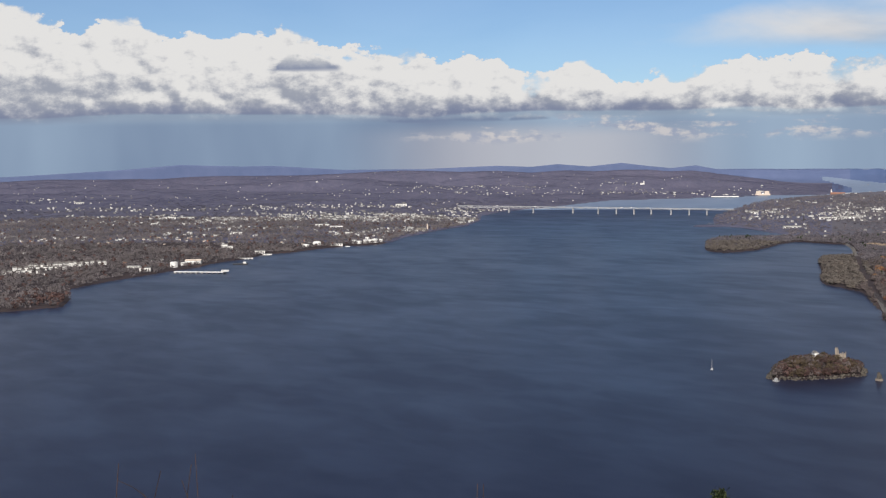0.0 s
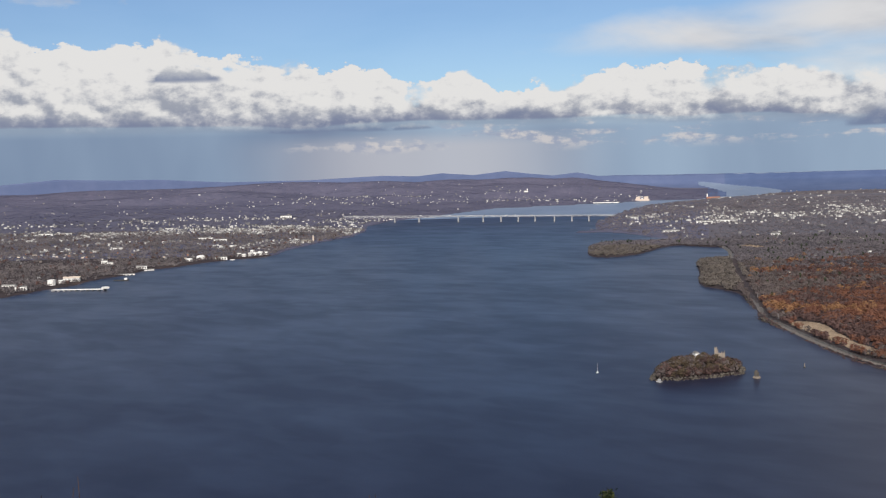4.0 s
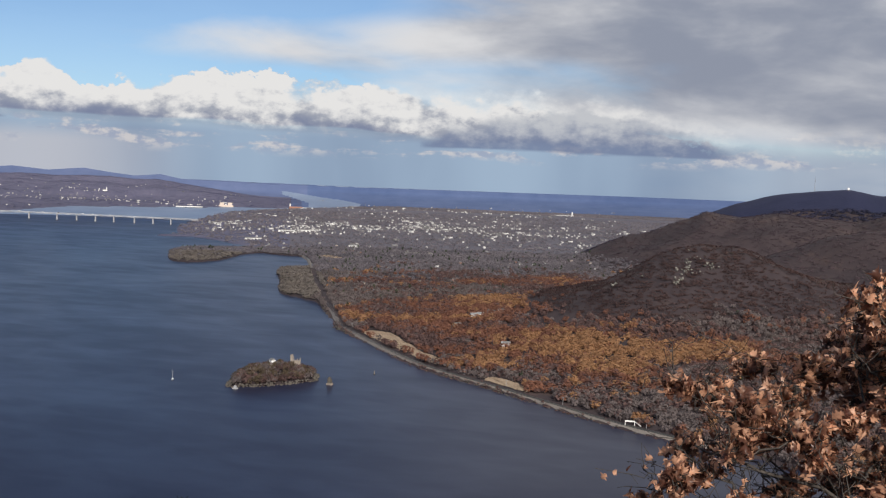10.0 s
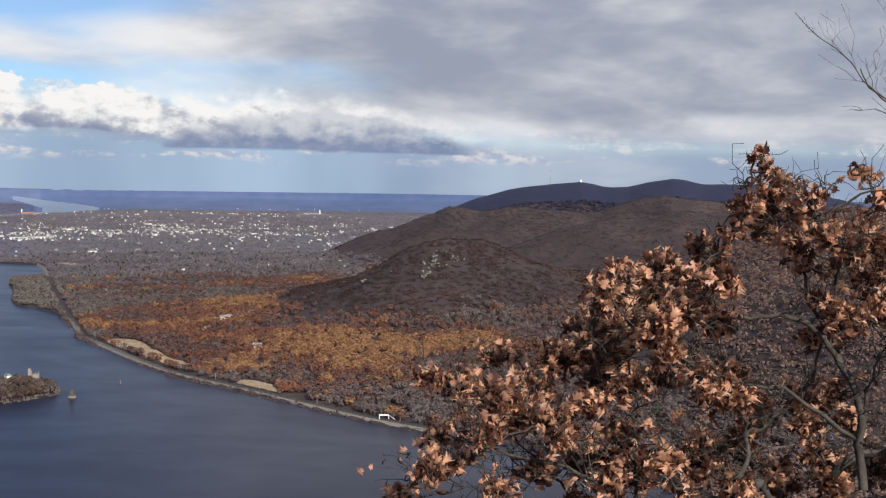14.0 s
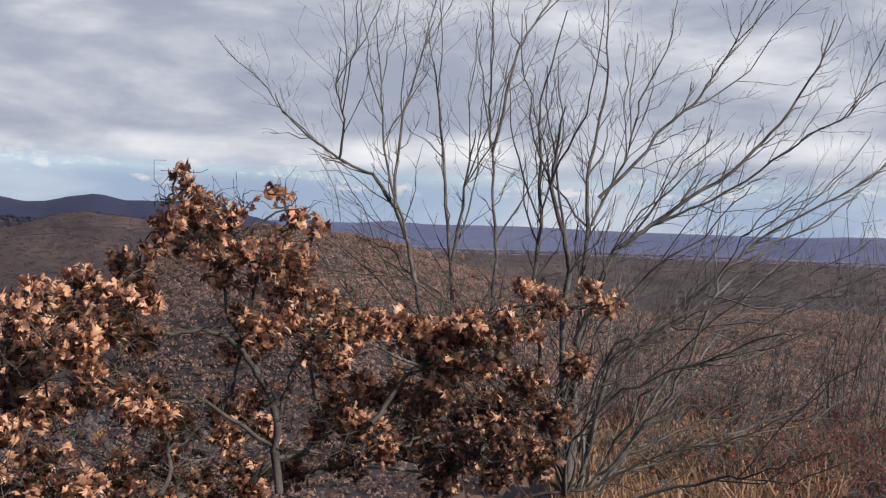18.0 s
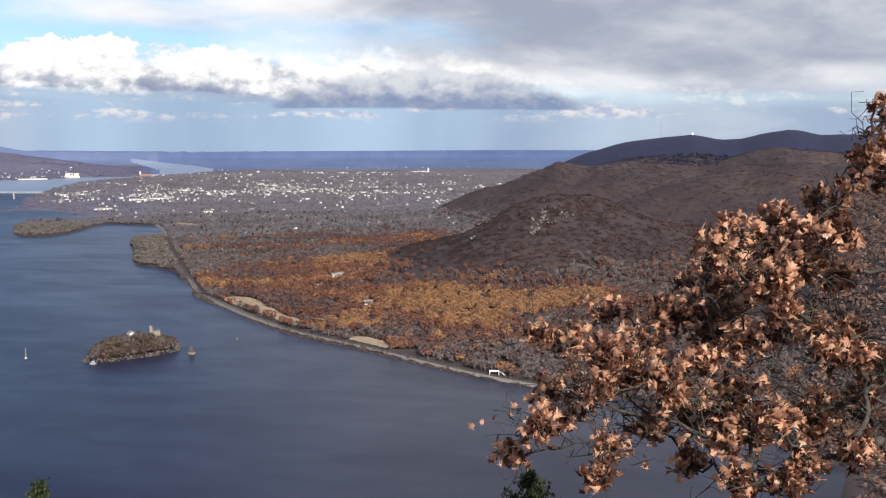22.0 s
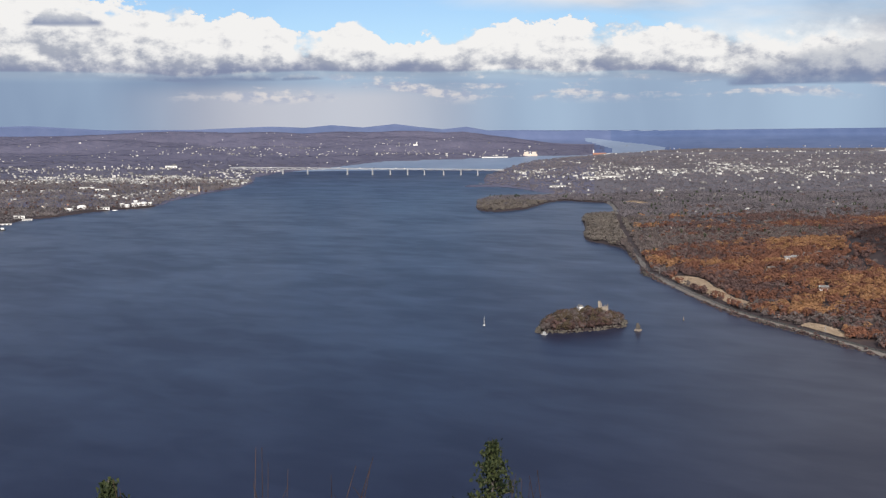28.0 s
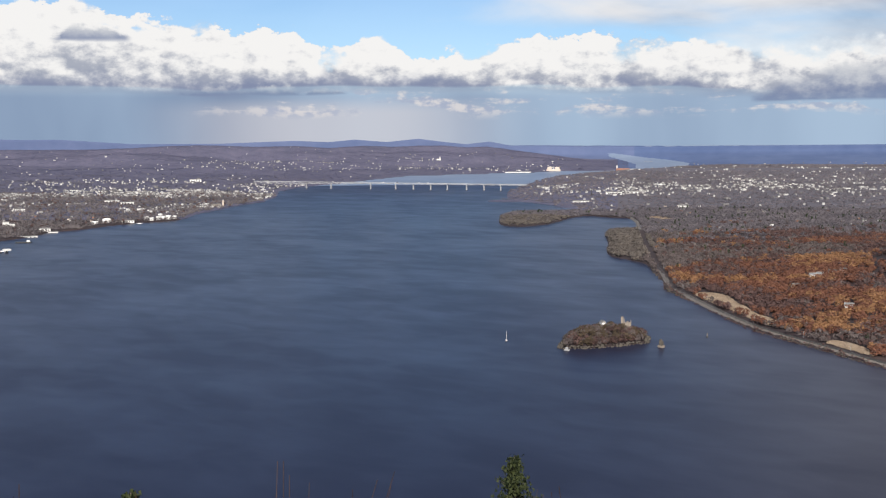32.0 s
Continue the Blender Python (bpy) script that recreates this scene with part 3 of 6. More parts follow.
    z = np.where(di > 0, isl, np.where(de > 0, e, np.where(dw > 0, w, 0)))
    d = np.maximum(np.maximum(dw, de), di)
    bank = np.where(r < 250, 1.0, smooth(d, -1, 7))
    z = np.where(d > 0, 0.5 + (z - 0.5) * bank, np.maximum(-4, d * 0.25 - 0.5))
    return np.where((r < 300) & (de < 5), np.maximum(z, steep), z)


def mesh_of(name, verts, faces, material, smooth_shade=False):
    """A mesh from arrays: verts n x 3, faces m x 3 or m x 4."""
    me = bpy.data.meshes.new(name)
    verts, faces = np.asarray(verts, np.float32), np.asarray(faces, np.int32)
    k = faces.shape[1]
    me.vertices.add(len(verts))
    me.vertices.foreach_set("co", verts.ravel())
    me.loops.add(faces.size)
    me.loops.foreach_set("vertex_index", faces.ravel())
    me.polygons.add(len(faces))
    me.polygons.foreach_set("loop_start", np.arange(0, faces.size, k, dtype=np.int32))
    if smooth_shade:
        me.polygons.foreach_set("use_smooth", np.ones(len(faces), bool))
    me.update(calc_edges=True)
    me.materials.append(material)
    return me


def polar_sheet(name, azs, rs, zfun, material):
    A, R = np.meshgrid(np.radians(azs), rs)
    x, y = R * np.sin(A), R * np.cos(A)
    x, y, z, _ = drawn(x, y, zfun(x, y))
    n, m = A.shape
    i = np.arange(n * m).reshape(n, m)
    quads = np.stack([i[:-1, :-1], i[:-1, 1:], i[1:, 1:], i[1:, :-1]], -1).reshape(-1, 4)
    return mesh_of(name, np.stack([x, y, z], -1).reshape(-1, 3), quads, material, True)


AZS = np.concatenate([np.arange(-180, -80, 4), np.arange(-80, 40, 0.2), np.arange(40, 181, 4)])
NEAR = np.concatenate([[0.0], np.geomspace(0.4, 60, 40), np.geomspace(66, 640, 34), np.arange(656, 2561, 17)])
MID = np.concatenate([np.arange(2560, 4601, 40), np.geomspace(4680, 9200, 26)])
FAR = np.geomspace(9200, 26000, 34)
ground = tagged(new("ground", polar_sheet("ground", AZS, NEAR, height, M_LITTER)), "brown leaf-littered hills and river banks", "ground", kind="structure")
def sector(name, a0, a1, r0, r1, material, label, category="hills"):
    rows = MID[np.searchsorted(MID, r0 - 1):np.searchsorted(MID, r1 - 1) + 1]
    tagged(new(name, polar_sheet(name, AZS[(AZS > a0) & (AZS < a1)], rows, height, material)), label, category, kind="structure")


# each farther sheet takes a colour with more haze in it
sector("backdrop_hills", -181, -34.9, 2560, 9200, M_HILL, "wooded hills behind the towns, haze painted in purple-blue")
sector("backdrop_town_plain", -35.1, -14.7, 2560, 6400, M_TOWNLAND, "wooded plain round the eastern town, haze painted in grey-violet")
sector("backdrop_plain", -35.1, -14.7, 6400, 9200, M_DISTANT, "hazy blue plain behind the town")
sector("backdrop_mountain", -14.9, 6.1, 2560, 3480, M_MOUNT, "wooded mountain painted dark blue as under cloud shadow", "mountain")
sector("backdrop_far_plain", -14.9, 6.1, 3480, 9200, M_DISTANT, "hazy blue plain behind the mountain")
sector("backdrop_valley", 5.9, 181, 2560, 3680, M_HILL, "wooded valley, haze painted in purple-blue")
sector("backdrop_ridge", 5.9, 181, 3680, 9200, M_RIDGE, "long ridge behind the valley, painted haze blue")
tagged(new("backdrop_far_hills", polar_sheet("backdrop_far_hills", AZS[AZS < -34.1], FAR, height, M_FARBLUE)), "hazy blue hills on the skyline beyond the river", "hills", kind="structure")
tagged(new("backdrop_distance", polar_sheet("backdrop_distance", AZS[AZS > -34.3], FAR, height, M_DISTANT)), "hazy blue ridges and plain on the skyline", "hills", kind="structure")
WAZ = np.concatenate([np.arange(-180, -80, 4), np.arange(-80, 40, 1.0), np.arange(40, 181, 4)])
WRS = np.concatenate([np.geomspace(150, 3000, 30), np.arange(3060, 4321, 60)])
WFAR = np.geomspace(4320, 26000, 50)
# pale colour replaces the sky reflection lost on the tilted far sheet
tagged(new("water_far_reach", polar_sheet("water_far_reach", WAZ, WFAR, lambda x, y: np.zeros(x.shape), M_FARWATER)), "far reach of the river, sky reflection painted pale", "river", kind="structure")
water = tagged(new("water", polar_sheet("water", WAZ, WRS, lambda x, y: np.zeros(x.shape), M_WATER)), "wide dark blue river ruffled by wind", "river", kind="structure")

# ---- helpers for things ----
def part(name, bm, material, parent=None, label="", smooth_shade=False):
    me = bpy.data.meshes.new(name)
    bm.to_mesh(me)
    bm.free()
    if smooth_shade:
        for p in me.polygons:
            p.use_smooth = True
    me.materials.append(material)
    ob = new(name, me)
    if parent:
        ob.parent = parent
    if label:
        ob["label"] = label
    return ob


def base_at(name, label, category, x, y, turn=0.0, z=None, group=""):
    """An Empty at the base of a thing that stands at x, y of the plan."""
    ob = new(name)
    ob.empty_display_size = 1
    zz = float(height(np.array([x]), np.array([y]))[0]) if z is None else z
    px, py, pz, k = (float(v) for v in drawn(np.float64(x), np.float64(y), np.float64(zz)))
    ob.matrix_world = Matrix.LocRotScale((px, py, pz), Euler((0, 0, radians(turn))), (k, k, k))
    return tagged(ob, label, category, group)


def box(bm, cx, cy, z0, sx, sy, sz, taper=1.0, turn=0.0):
    c, s = math.cos(turn), math.sin(turn)
    vs = []
    for z, k in ((z0, 1.0), (z0 + sz, taper)):
        for dx, dy in ((-1, -1), (1, -1), (1, 1), (-1, 1)):
            x, y = dx * sx / 2 * k, dy * sy / 2 * k
            vs.append(bm.verts.new((cx + x * c - y * s, cy + x * s + y * c, z)))
    for f in ((3, 2, 1, 0), (4, 5, 6, 7), (0, 1, 5, 4), (1, 2, 6, 5), (2, 3, 7, 6), (3, 0, 4, 7)):
        bm.faces.new([vs[i] for i in f])


def gable(bm, cx, cy, z0, sx, sy, rise, over=0.25):
    hx, hy = sx / 2 + over, sy / 2 + over
    v = [bm.verts.new(p) for p in ((cx - hx, cy - hy, z0), (cx + hx, cy - hy, z0), (cx + hx, cy + hy, z0), (cx - hx, cy + hy, z0), (cx - hx, cy, z0 + rise), (cx + hx, cy, z0 + rise))]
    for f in ((0, 1, 5, 4), (2, 3, 4, 5), (1, 2, 5), (3, 0, 4), (3, 2, 1, 0)):
        bm.faces.new([v[i] for i in f])


def drum(bm, cx, cy, z0, r0, r1, h, n=16):
    lo = [bm.verts.new((cx + r0 * math.cos(6.2832 * i / n), cy + r0 * math.sin(6.2832 * i / n), z0)) for i in range(n)]
    hi = [bm.verts.new((cx + r1 * math.cos(6.2832 * i / n), cy + r1 * math.sin(6.2832 * i / n), z0 + h)) for i in range(n)]
    for i in range(n):
        bm.faces.new((lo[i], lo[(i + 1) % n], hi[(i + 1) % n], hi[i]))
    bm.faces.new(hi)
    bm.faces.new(lo[::-1])


def dome(bm, cx, cy, z0, r, h, n=16, rings=4):
    prev = [bm.verts.new((cx + r * math.cos(6.2832 * i / n), cy + r * math.sin(6.2832 * i / n), z0)) for i in range(n)]
    for j in range(1, rings):
        a = j / rings * math.pi / 2
        cur = [bm.verts.new((cx + r * math.cos(a) * math.cos(6.2832 * i / n), cy + r * math.cos(a) * math.sin(6.2832 * i / n), z0 + h * math.sin(a))) for i in range(n)]
        for i in range(n):
            bm.faces.new((prev[i], prev[(i + 1) % n], cur[(i + 1) % n], cur[i]))
        prev = cur
    tip = bm.verts.new((cx, cy, z0 + h))
    for i in range(n):
        bm.faces.new((prev[i], prev[(i + 1) % n], tip))


def mesh_new():
    return bmesh.new()


# ---- where the towns' houses stand ----
rng = np.random.default_rng(7)


def scatter(a0, a1, r0, r1, spacing):
    """Random places over a sector of the plan."""
    area = 0.5 * (r1 * r1 - r0 * r0) * radians(a1 - a0)
    n = int(area / spacing ** 2)
    r = np.sqrt(rng.uniform(r0 * r0, r1 * r1, n))
    a = np.radians(rng.uniform(a0, a1, n))
    return r * np.sin(a), r * np.cos(a)


def spot(x, y, a, r, wide, deep):
    cx, cy = polar(a, r)
    s, c = math.sin(radians(a)), math.cos(radians(a))
    return np.exp(-(((x - cx) * c - (y - cy) * s) / wide) ** 2 - (((x - cx) * s + (y - cy) * c) / deep) ** 2)


def settle(a0, a1, r0, r1, spacing, dense, bank):
    x, y = scatter(a0, a1, r0, r1, spacing)
    d = inland(x, y)[bank]
    p = 0.5 * dense(x, y) * np.clip(0.5 + 1.9 * rough2(x, y, 150, 3, 95), 0, 1.6)
    k = (d > np.where((bank == 1) & (np.hypot(x, y) < 2550), 75, 12)) & (rng.random(len(x)) < p * 0.78)
    return np.stack([x[k], y[k]], 1)


TOWN = np.concatenate([
    settle(-80, -51, 1800, 3900, 11, lambda x, y: 0.05 + 1.1 * spot(x, y, -56.5, 3500, 420, 420) + 0.7 * spot(x, y, -64.5, 3500, 520, 190) + 0.5 * spot(x, y, -58, 3000, 380, 160) + 0.3 * spot(x, y, -72, 2650, 400, 120), 0),
    settle(-76, -37, 3900, 8200, 22, lambda x, y: 0.02 + 0.7 * spot(x, y, -57, 4300, 700, 350) + 0.6 * spot(x, y, -68.5, 4300, 700, 220) + 0.4 * spot(x, y, -51, 6300, 700, 520) + 0.25 * spot(x, y, -44.5, 6500, 700, 500) + 0.3 * spot(x, y, -73, 5600, 500, 300), 0),
    settle(-41, -14, 2350, 4800, 14, lambda x, y: 0.07 + 0.8 * spot(x, y, -35.6, 3350, 170, 190) + 0.4 * spot(x, y, -38, 3700, 120, 180) + 0.45 * spot(x, y, -30, 3800, 480, 330) + 0.5 * spot(x, y, -31.8, 2720, 60, 40) + 0.38 * spot(x, y, -24.5, 3600, 480, 450), 1),
    settle(-33, -19, 1750, 2600, 19, lambda x, y: 0.18 + 0.3 * spot(x, y, -27, 2450, 220, 160), 1),
    settle(-36, -18, 4800, 7000, 32, lambda x, y: 0.14 + 0.4 * spot(x, y, -27, 5000, 500, 300), 1)])
CELL = 9.0


def cell_key(x, y):
    return np.floor(x / CELL).astype(np.int64) * 100003 + np.floor(y / CELL).astype(np.int64)


_r = np.hypot(TOWN[:, 0], TOWN[:, 1])
CLEARED = np.concatenate([cell_key(TOWN[:, 0] * (1 - s / _r), TOWN[:, 1] * (1 - s / _r)) for s in (0, 8, 15)])


def clear_of_houses(x, y):
    return ~np.isin(cell_key(x, y), CLEARED)


# ---- woods ----
def crowns(x, y, z, tall, wide, sprays, spray, upright=0.0, flat=0.25, lie=None):
    """Tree crowns as open clusters of small leafy sprays, wider in the middle; returns vertices and triangles."""
    n = len(x)
    d = rng.normal(size=(n, sprays, 3))
    d /= np.linalg.norm(d, axis=2, keepdims=True)
    d *= rng.uniform(0.35, 1.0, (n, sprays, 1)) ** 0.5
    c = np.empty((n, sprays, 3))
    c[..., 0] = x[:, None] + d[..., 0] * wide[:, None]
    c[..., 1] = y[:, None] + d[..., 1] * wide[:, None]
    c[..., 2] = z[:, None] + tall[:, None] * (0.58 + 0.42 * d[..., 2])
    # each spray lies roughly along the outline of its crown
    out = d + rng.normal(0, 0.38, d.shape) + lie[:, None, :] * flat
    out /= np.linalg.norm(out, axis=2, keepdims=True)
    s1 = np.cross(out, rng.normal(size=d.shape))
    s1 /= np.linalg.norm(s1, axis=2, keepdims=True)
    s2 = np.cross(out, s1)
    ang = np.array([0.0, 2.1, 4.2])[None, None, :, None]
    t = s1[:, :, None, :] * np.cos(ang) + s2[:, :, None, :] * np.sin(ang)
    size = spray * rng.uniform(0.7, 1.5, (n, sprays, 1, 1)) * tall[:, None, None, None]
    t[..., 2] *= 1.0 + upright * 0.4
    v = (c[:, :, None, :] + t * size).reshape(-1, 3)
    px, py, pz, _ = drawn(v[:, 0], v[:, 1], v[:, 2])
    return np.stack([px, py, pz], 1), np.arange(len(v)).reshape(-1, 3)


def wood(name, label, x, y, material, tall=(5.5, 8.5), wide=0.36, sprays=20, spray=0.17, upright=0.0, flat=0.25):
    if len(x) == 0:
        return None
    z = height(x, y)
    h = rng.uniform(tall[0], tall[1], len(x))
    lie = np.stack([(z - height(x + 14, y)) / 14, (z - height(x, y + 14)) / 14, np.ones(len(x))], 1)
    lie[:, :2] = np.clip(lie[:, :2], -1.2, 1.2)
    lie /= np.linalg.norm(lie, axis=1, keepdims=True)
    v, f = crowns(x, y, z, h, h * wide, sprays, spray, upright, flat, lie)
    return tagged(new(name, mesh_of(name, v, f, material)), label, "trees", kind="stuff")


RAIL = [(-150, 740), (-198, 751), (-254, 775), (-303, 804), (-343, 828), (-383, 852), (-414, 870), (-449, 887), (-494, 917), (-548, 962), (-617, 1025), (-651, 1056), (-694, 1098), (-788, 1221),
        (-916, 1393), (-1054, 1581), (-1193, 1776), (-1304, 1931), (-1383, 2025)]
FIELDS = [(-612, 1048, 15, 36), (-580, 1018, 12, 44), (-545, 986, 8, 44), (-500, 946, 9, 40), (-380, 862, 11, 34), (-1300, 2010, 20, 60)]


def near_line(x, y, line):
    best = np.full(np.shape(x), 1e9)
    for (x0, y0), (x1, y1) in zip(line, line[1:]):
        dx, dy = x1 - x0, y1 - y0
        t = np.clip(((x - x0) * dx + (y - y0) * dy) / (dx * dx + dy * dy), 0, 1)
        best = np.minimum(best, np.hypot(x - x0 - t * dx, y - y0 - t * dy))
    return best


def in_field(x, y):
    hit = np.zeros(np.shape(x), bool)
    for fx, fy, w, l in FIELDS:
        u, v = (x - fx) * 0.75 - (y - fy) * 0.66, (x - fx) * 0.66 + (y - fy) * 0.75
        hit |= (v / w) ** 2 + (u / l) ** 2 < 1 + 0.35 * rough2(x, y, 26, 3, 65)
    return hit


HOMES = [(-25.26, 1359, 0), (-25.6, 1352, 0), (-26.37, 1275, 1), (-23.89, 1133, 0), (-24.19, 1405, 1), (-24.7, 1390, 1)]
home_xy = np.array([polar(a, r) for a, r, _ in HOMES])

# east bank, the plain below the hills
x, y = scatter(-42, 6, 640, 2640, 6.0)
_, de, _ = inland(x, y)
far_home = np.min(np.hypot(x[:, None] - home_xy[:, 0], y[:, None] - home_xy[:, 1]), axis=1)
r_, a_ = np.hypot(x, y), np.degrees(np.arctan2(x, y))
keep = (de > 2.0) & clear_of_houses(x, y) & (near_line(x, y, RAIL) > 5.2) & ~in_field(x, y) & (far_home > 10)
keep &= ~((r_ > 1750) & (rough2(x, y, 120, 3, 61) > 0.15) & (rng.random(len(x)) < 0.5))
x, y, r_, a_ = x[keep], y[keep], r_[keep], a_[keep]
keep = height(x, y) < 23 + 26 * rough2(x, y, 70, 3, 64) + rng.normal(0, 5, len(x))
x, y, r_, a_ = x[keep], y[keep], r_[keep], a_[keep]
gold = 1.05 * spot(x, y, -18.7, 1130, 75, 170) + 0.8 * spot(x, y, -14.2, 1090, 80, 110) + 0.85 * spot(x, y, -24.8, 1540, 110, 60) + 0.8 * spot(x, y, -29.2, 1340, 60, 45) + 0.7 * spot(x, y, -24.5, 1010, 30, 60)
east_ = smooth(a_, -35, -30)
rust = 0.8 * spot(x, y, -25, 1350, 250, 260) + 0.7 * spot(x, y, -16, 1080, 200, 170) + 0.5 * spot(x, y, -25, 1850, 260, 160)
n1, n2 = rough2(x, y, 64, 4, 62), rough2(x, y, 20, 2, 63)
fade = 0.6 * smooth(r_, 1750, 2400)
pick = gold * 0.9 - fade + n1 * 1.1 + n2 * 0.6
pick = pick + rng.normal(0, 0.24, len(x))
is_gold = pick > 0.80
is_rust = ~is_gold & (rust * 0.9 + n1 * 1.0 - 0.6 * (1 - east_) - fade + rng.normal(0, 0.20, len(x)) > 0.56)
is_brown = ~is_gold & ~is_rust & (0.5 * east_ - 0.5 + rust * 0.75 + n1 * 0.3 + rough2(x, y, 90, 3, 66) * 0.6 + rng.normal(0, 0.22, len(x)) - fade > 0.20)
is_green = ~is_gold & ~is_rust & ~is_brown & (rng.random(len(x)) < 0.012)
marsh = spot(x, y, -34.9, 1840, 60, 330) + spot(x, y, -39.6, 2320, 190, 170) > 0.42
is_gold, is_rust, is_brown, is_green = is_gold & ~marsh, is_rust & ~marsh, is_brown & ~marsh, is_green & ~marsh
is_bare = ~(is_gold | is_rust | is_brown | is_green | marsh)
wood("marsh_thickets", "olive-tan thickets on the marshy points", x[marsh], y[marsh], M_MARSH, (3.5, 5.5), 0.8, 20, 0.30, 0.1, 1.6)
wood("gold_woods", "golden-orange autumn oak woods on the plain", x[is_gold], y[is_gold], M_GOLD, (6.0, 8.6), 0.54, 54, 0.135, 0.0, 0.7)
wood("rust_woods", "rust-red autumn woods below the hills", x[is_rust], y[is_rust], M_RUST, (5.5, 8.0), 0.54, 46, 0.14, 0.0, 0.7)
wood("brown_woods", "dull brown late autumn woods", x[is_brown], y[is_brown], M_BROWN, (5.0, 7.5), 0.58, 28, 0.18, 0.2, 0.8)
wood("evergreens", "dark green scattered conifers in the woods", x[is_green], y[is_green], M_GREEN, (6, 10), 0.2, 22, 0.14)
near_ = np.hypot(x, y) < 1750 + 250 * rough2(x, y, 150, 2, 67) + rng.normal(0, 180, len(x))
wood("bare_woods", "grey leafless woods on the river plain", x[is_bare & near_], y[is_bare & near_], M_BARE, (4.6, 6.8), 0.62, 36, 0.15, 0.8, 0.7)
wood("bare_woods_hazy", "leafless woods towards the town, paled grey with painted haze", x[is_bare & ~near_], y[is_bare & ~near_], M_FARWOOD, (3.4, 5.0), 1.0, 14, 0.29, 0.3, 1.0)

# the hills behind
x, y = scatter(-24, 12, 1250, 2570, 5.8)
k = (np.hypot(x, y) < 1760) | (rng.random(len(x)) < 0.58)
x, y = x[k], y[k]
z_ = height(x, y)
keep = (z_ > 22) & (np.hypot(x, y) > 1250)
x, y, z_ = x[keep], y[keep], z_[keep]
rock = 0.6 * spot(x, y, -15.5, 1395, 11, 34) + 0.6 * spot(x, y, -15.0, 1440, 7, 26) + 0.4 * spot(x, y, -18.6, 1400, 6, 20)
keep = rock + rough2(x, y, 12, 2, 71) * 0.4 < 0.5
x, y = x[keep], y[keep]
mix_ = rough2(x, y, 160, 4, 72) + rng.normal(0, 0.12, len(x))
top_ = np.hypot(x, y) > 2490
mid_ = ~top_ & (np.hypot(x, y) > 1760)
back_ = mid_ & (rng.random(len(x)) < 0.8)
wood("middle_hill_woods", "woods on the middle hills, with haze and relief painted in", x[back_], y[back_], M_MIDWOOD, (1.6, 2.4), 2.4, 11, 0.5, 0.0, 2.0)
wood("mountain_woods", "bare woods at the foot of the mountain, darkened as under cloud shadow", x[top_], y[top_], M_MOUNTWOOD, (3.0, 4.5), 1.6, 11, 0.5, 0.0, 1.6)
top_ = top_ | mid_
a_, b_ = (mix_ > -0.1) & ~top_, (mix_ <= -0.1) & ~top_
wood("hill_woods", "brown leafless woods on the hillsides", x[a_], y[a_], M_HILLWOOD, (2.0, 3.0), 1.5, 15, 0.32, 0.0, 1.4)
wood("hill_woods_grey", "grey leafless woods on the hillsides", x[b_], y[b_], M_HILLWOOD, (2.0, 3.0), 1.5, 15, 0.32, 0.0, 1.4)

# the valley below the lookout
x, y = scatter(-14, 40, 45, 1500, 6.4)
_, de, _ = inland(x, y)
keep = (de > 10) & ((np.degrees(np.arctan2(x, y)) > -2) | (np.hypot(x, y) < 640)) & ((np.degrees(np.arctan2(x, y)) > -6) | (np.hypot(x, y) < 640))
x, y = x[keep], y[keep]
b = rng.random(len(x)) + rough2(x, y, 80, 3, 81) * 0.4
wood("valley_woods", "leafless grey-brown woods in the valley", x[b < 0.95], y[b < 0.95], M_VALLEY, (4.5, 6.5), 0.8, 9, 0.22, 0.3, 1.0)
wood("valley_oaks", "brown-leaved oaks among bare trees in the valley", x[b >= 0.95], y[b >= 0.95], M_BROWN, (4.5, 6.5), 0.7, 16, 0.18, 0.3, 1.0)

# scrub on the slope just under the lookout
x, y = scatter(-8, 41, 22, 75, 1.7)
wood("slope_scrub", "low bare scrub on the slope under the ledge", x, y, M_VALLEY, (0.6, 1.5), 0.8, 10, 0.2, 0.3, 0.8)

x, y = scatter(1, 24, 8.5, 24, 0.85)
keep = height(x, y) < EYE - 0.24 * np.hypot(x, y)
wood("edge_scrub", "tangled bare scrub at the edge of the ledge", x[keep], y[keep], M_VALLEY, (0.5, 1.0), 0.6, 34, 0.075, 0.6, 0.3)

# west bank and the towns' trees
x, y = scatter(-80, -50, 1380, 3900, 11.0)
dw, _, _ = inland(x, y)
keep = (dw > 2) & clear_of_houses(x, y) & (rng.random(len(x)) < 0.85 + 0.5 * rough2(x, y, 200, 3, 91) + (dw < 200) * 0.2)
x, y, dw = x[keep], y[keep], dw[keep]
keep = np.hypot(x, y) < 3500 + 350 * rough2(x, y, 300, 3, 94) + rng.normal(0, 60, len(x))
x, y, dw = x[keep], y[keep], dw[keep]
head = (np.hypot(x, y) < 1760)
b = rng.random(len(x)) * 0.9 + spot(x, y, -72.8, 1560, 40, 60) * 0.6 * head
wood("west_bare_woods", "grey bare trees between the riverside houses", x[b < 0.86], y[b < 0.86], M_WESTWOOD, (5.0, 7.0), 0.9, 14, 0.215, 0.3, 0.9)
wood("west_autumn_woods", "russet autumn trees on the western shore", x[b >= 0.86], y[b >= 0.86], M_BROWN, (6, 9), 0.42, 16, 0.2)
x, y = scatter(-42, -12, 2300, 6400, 17.5)
_, de, _ = inland(x, y)
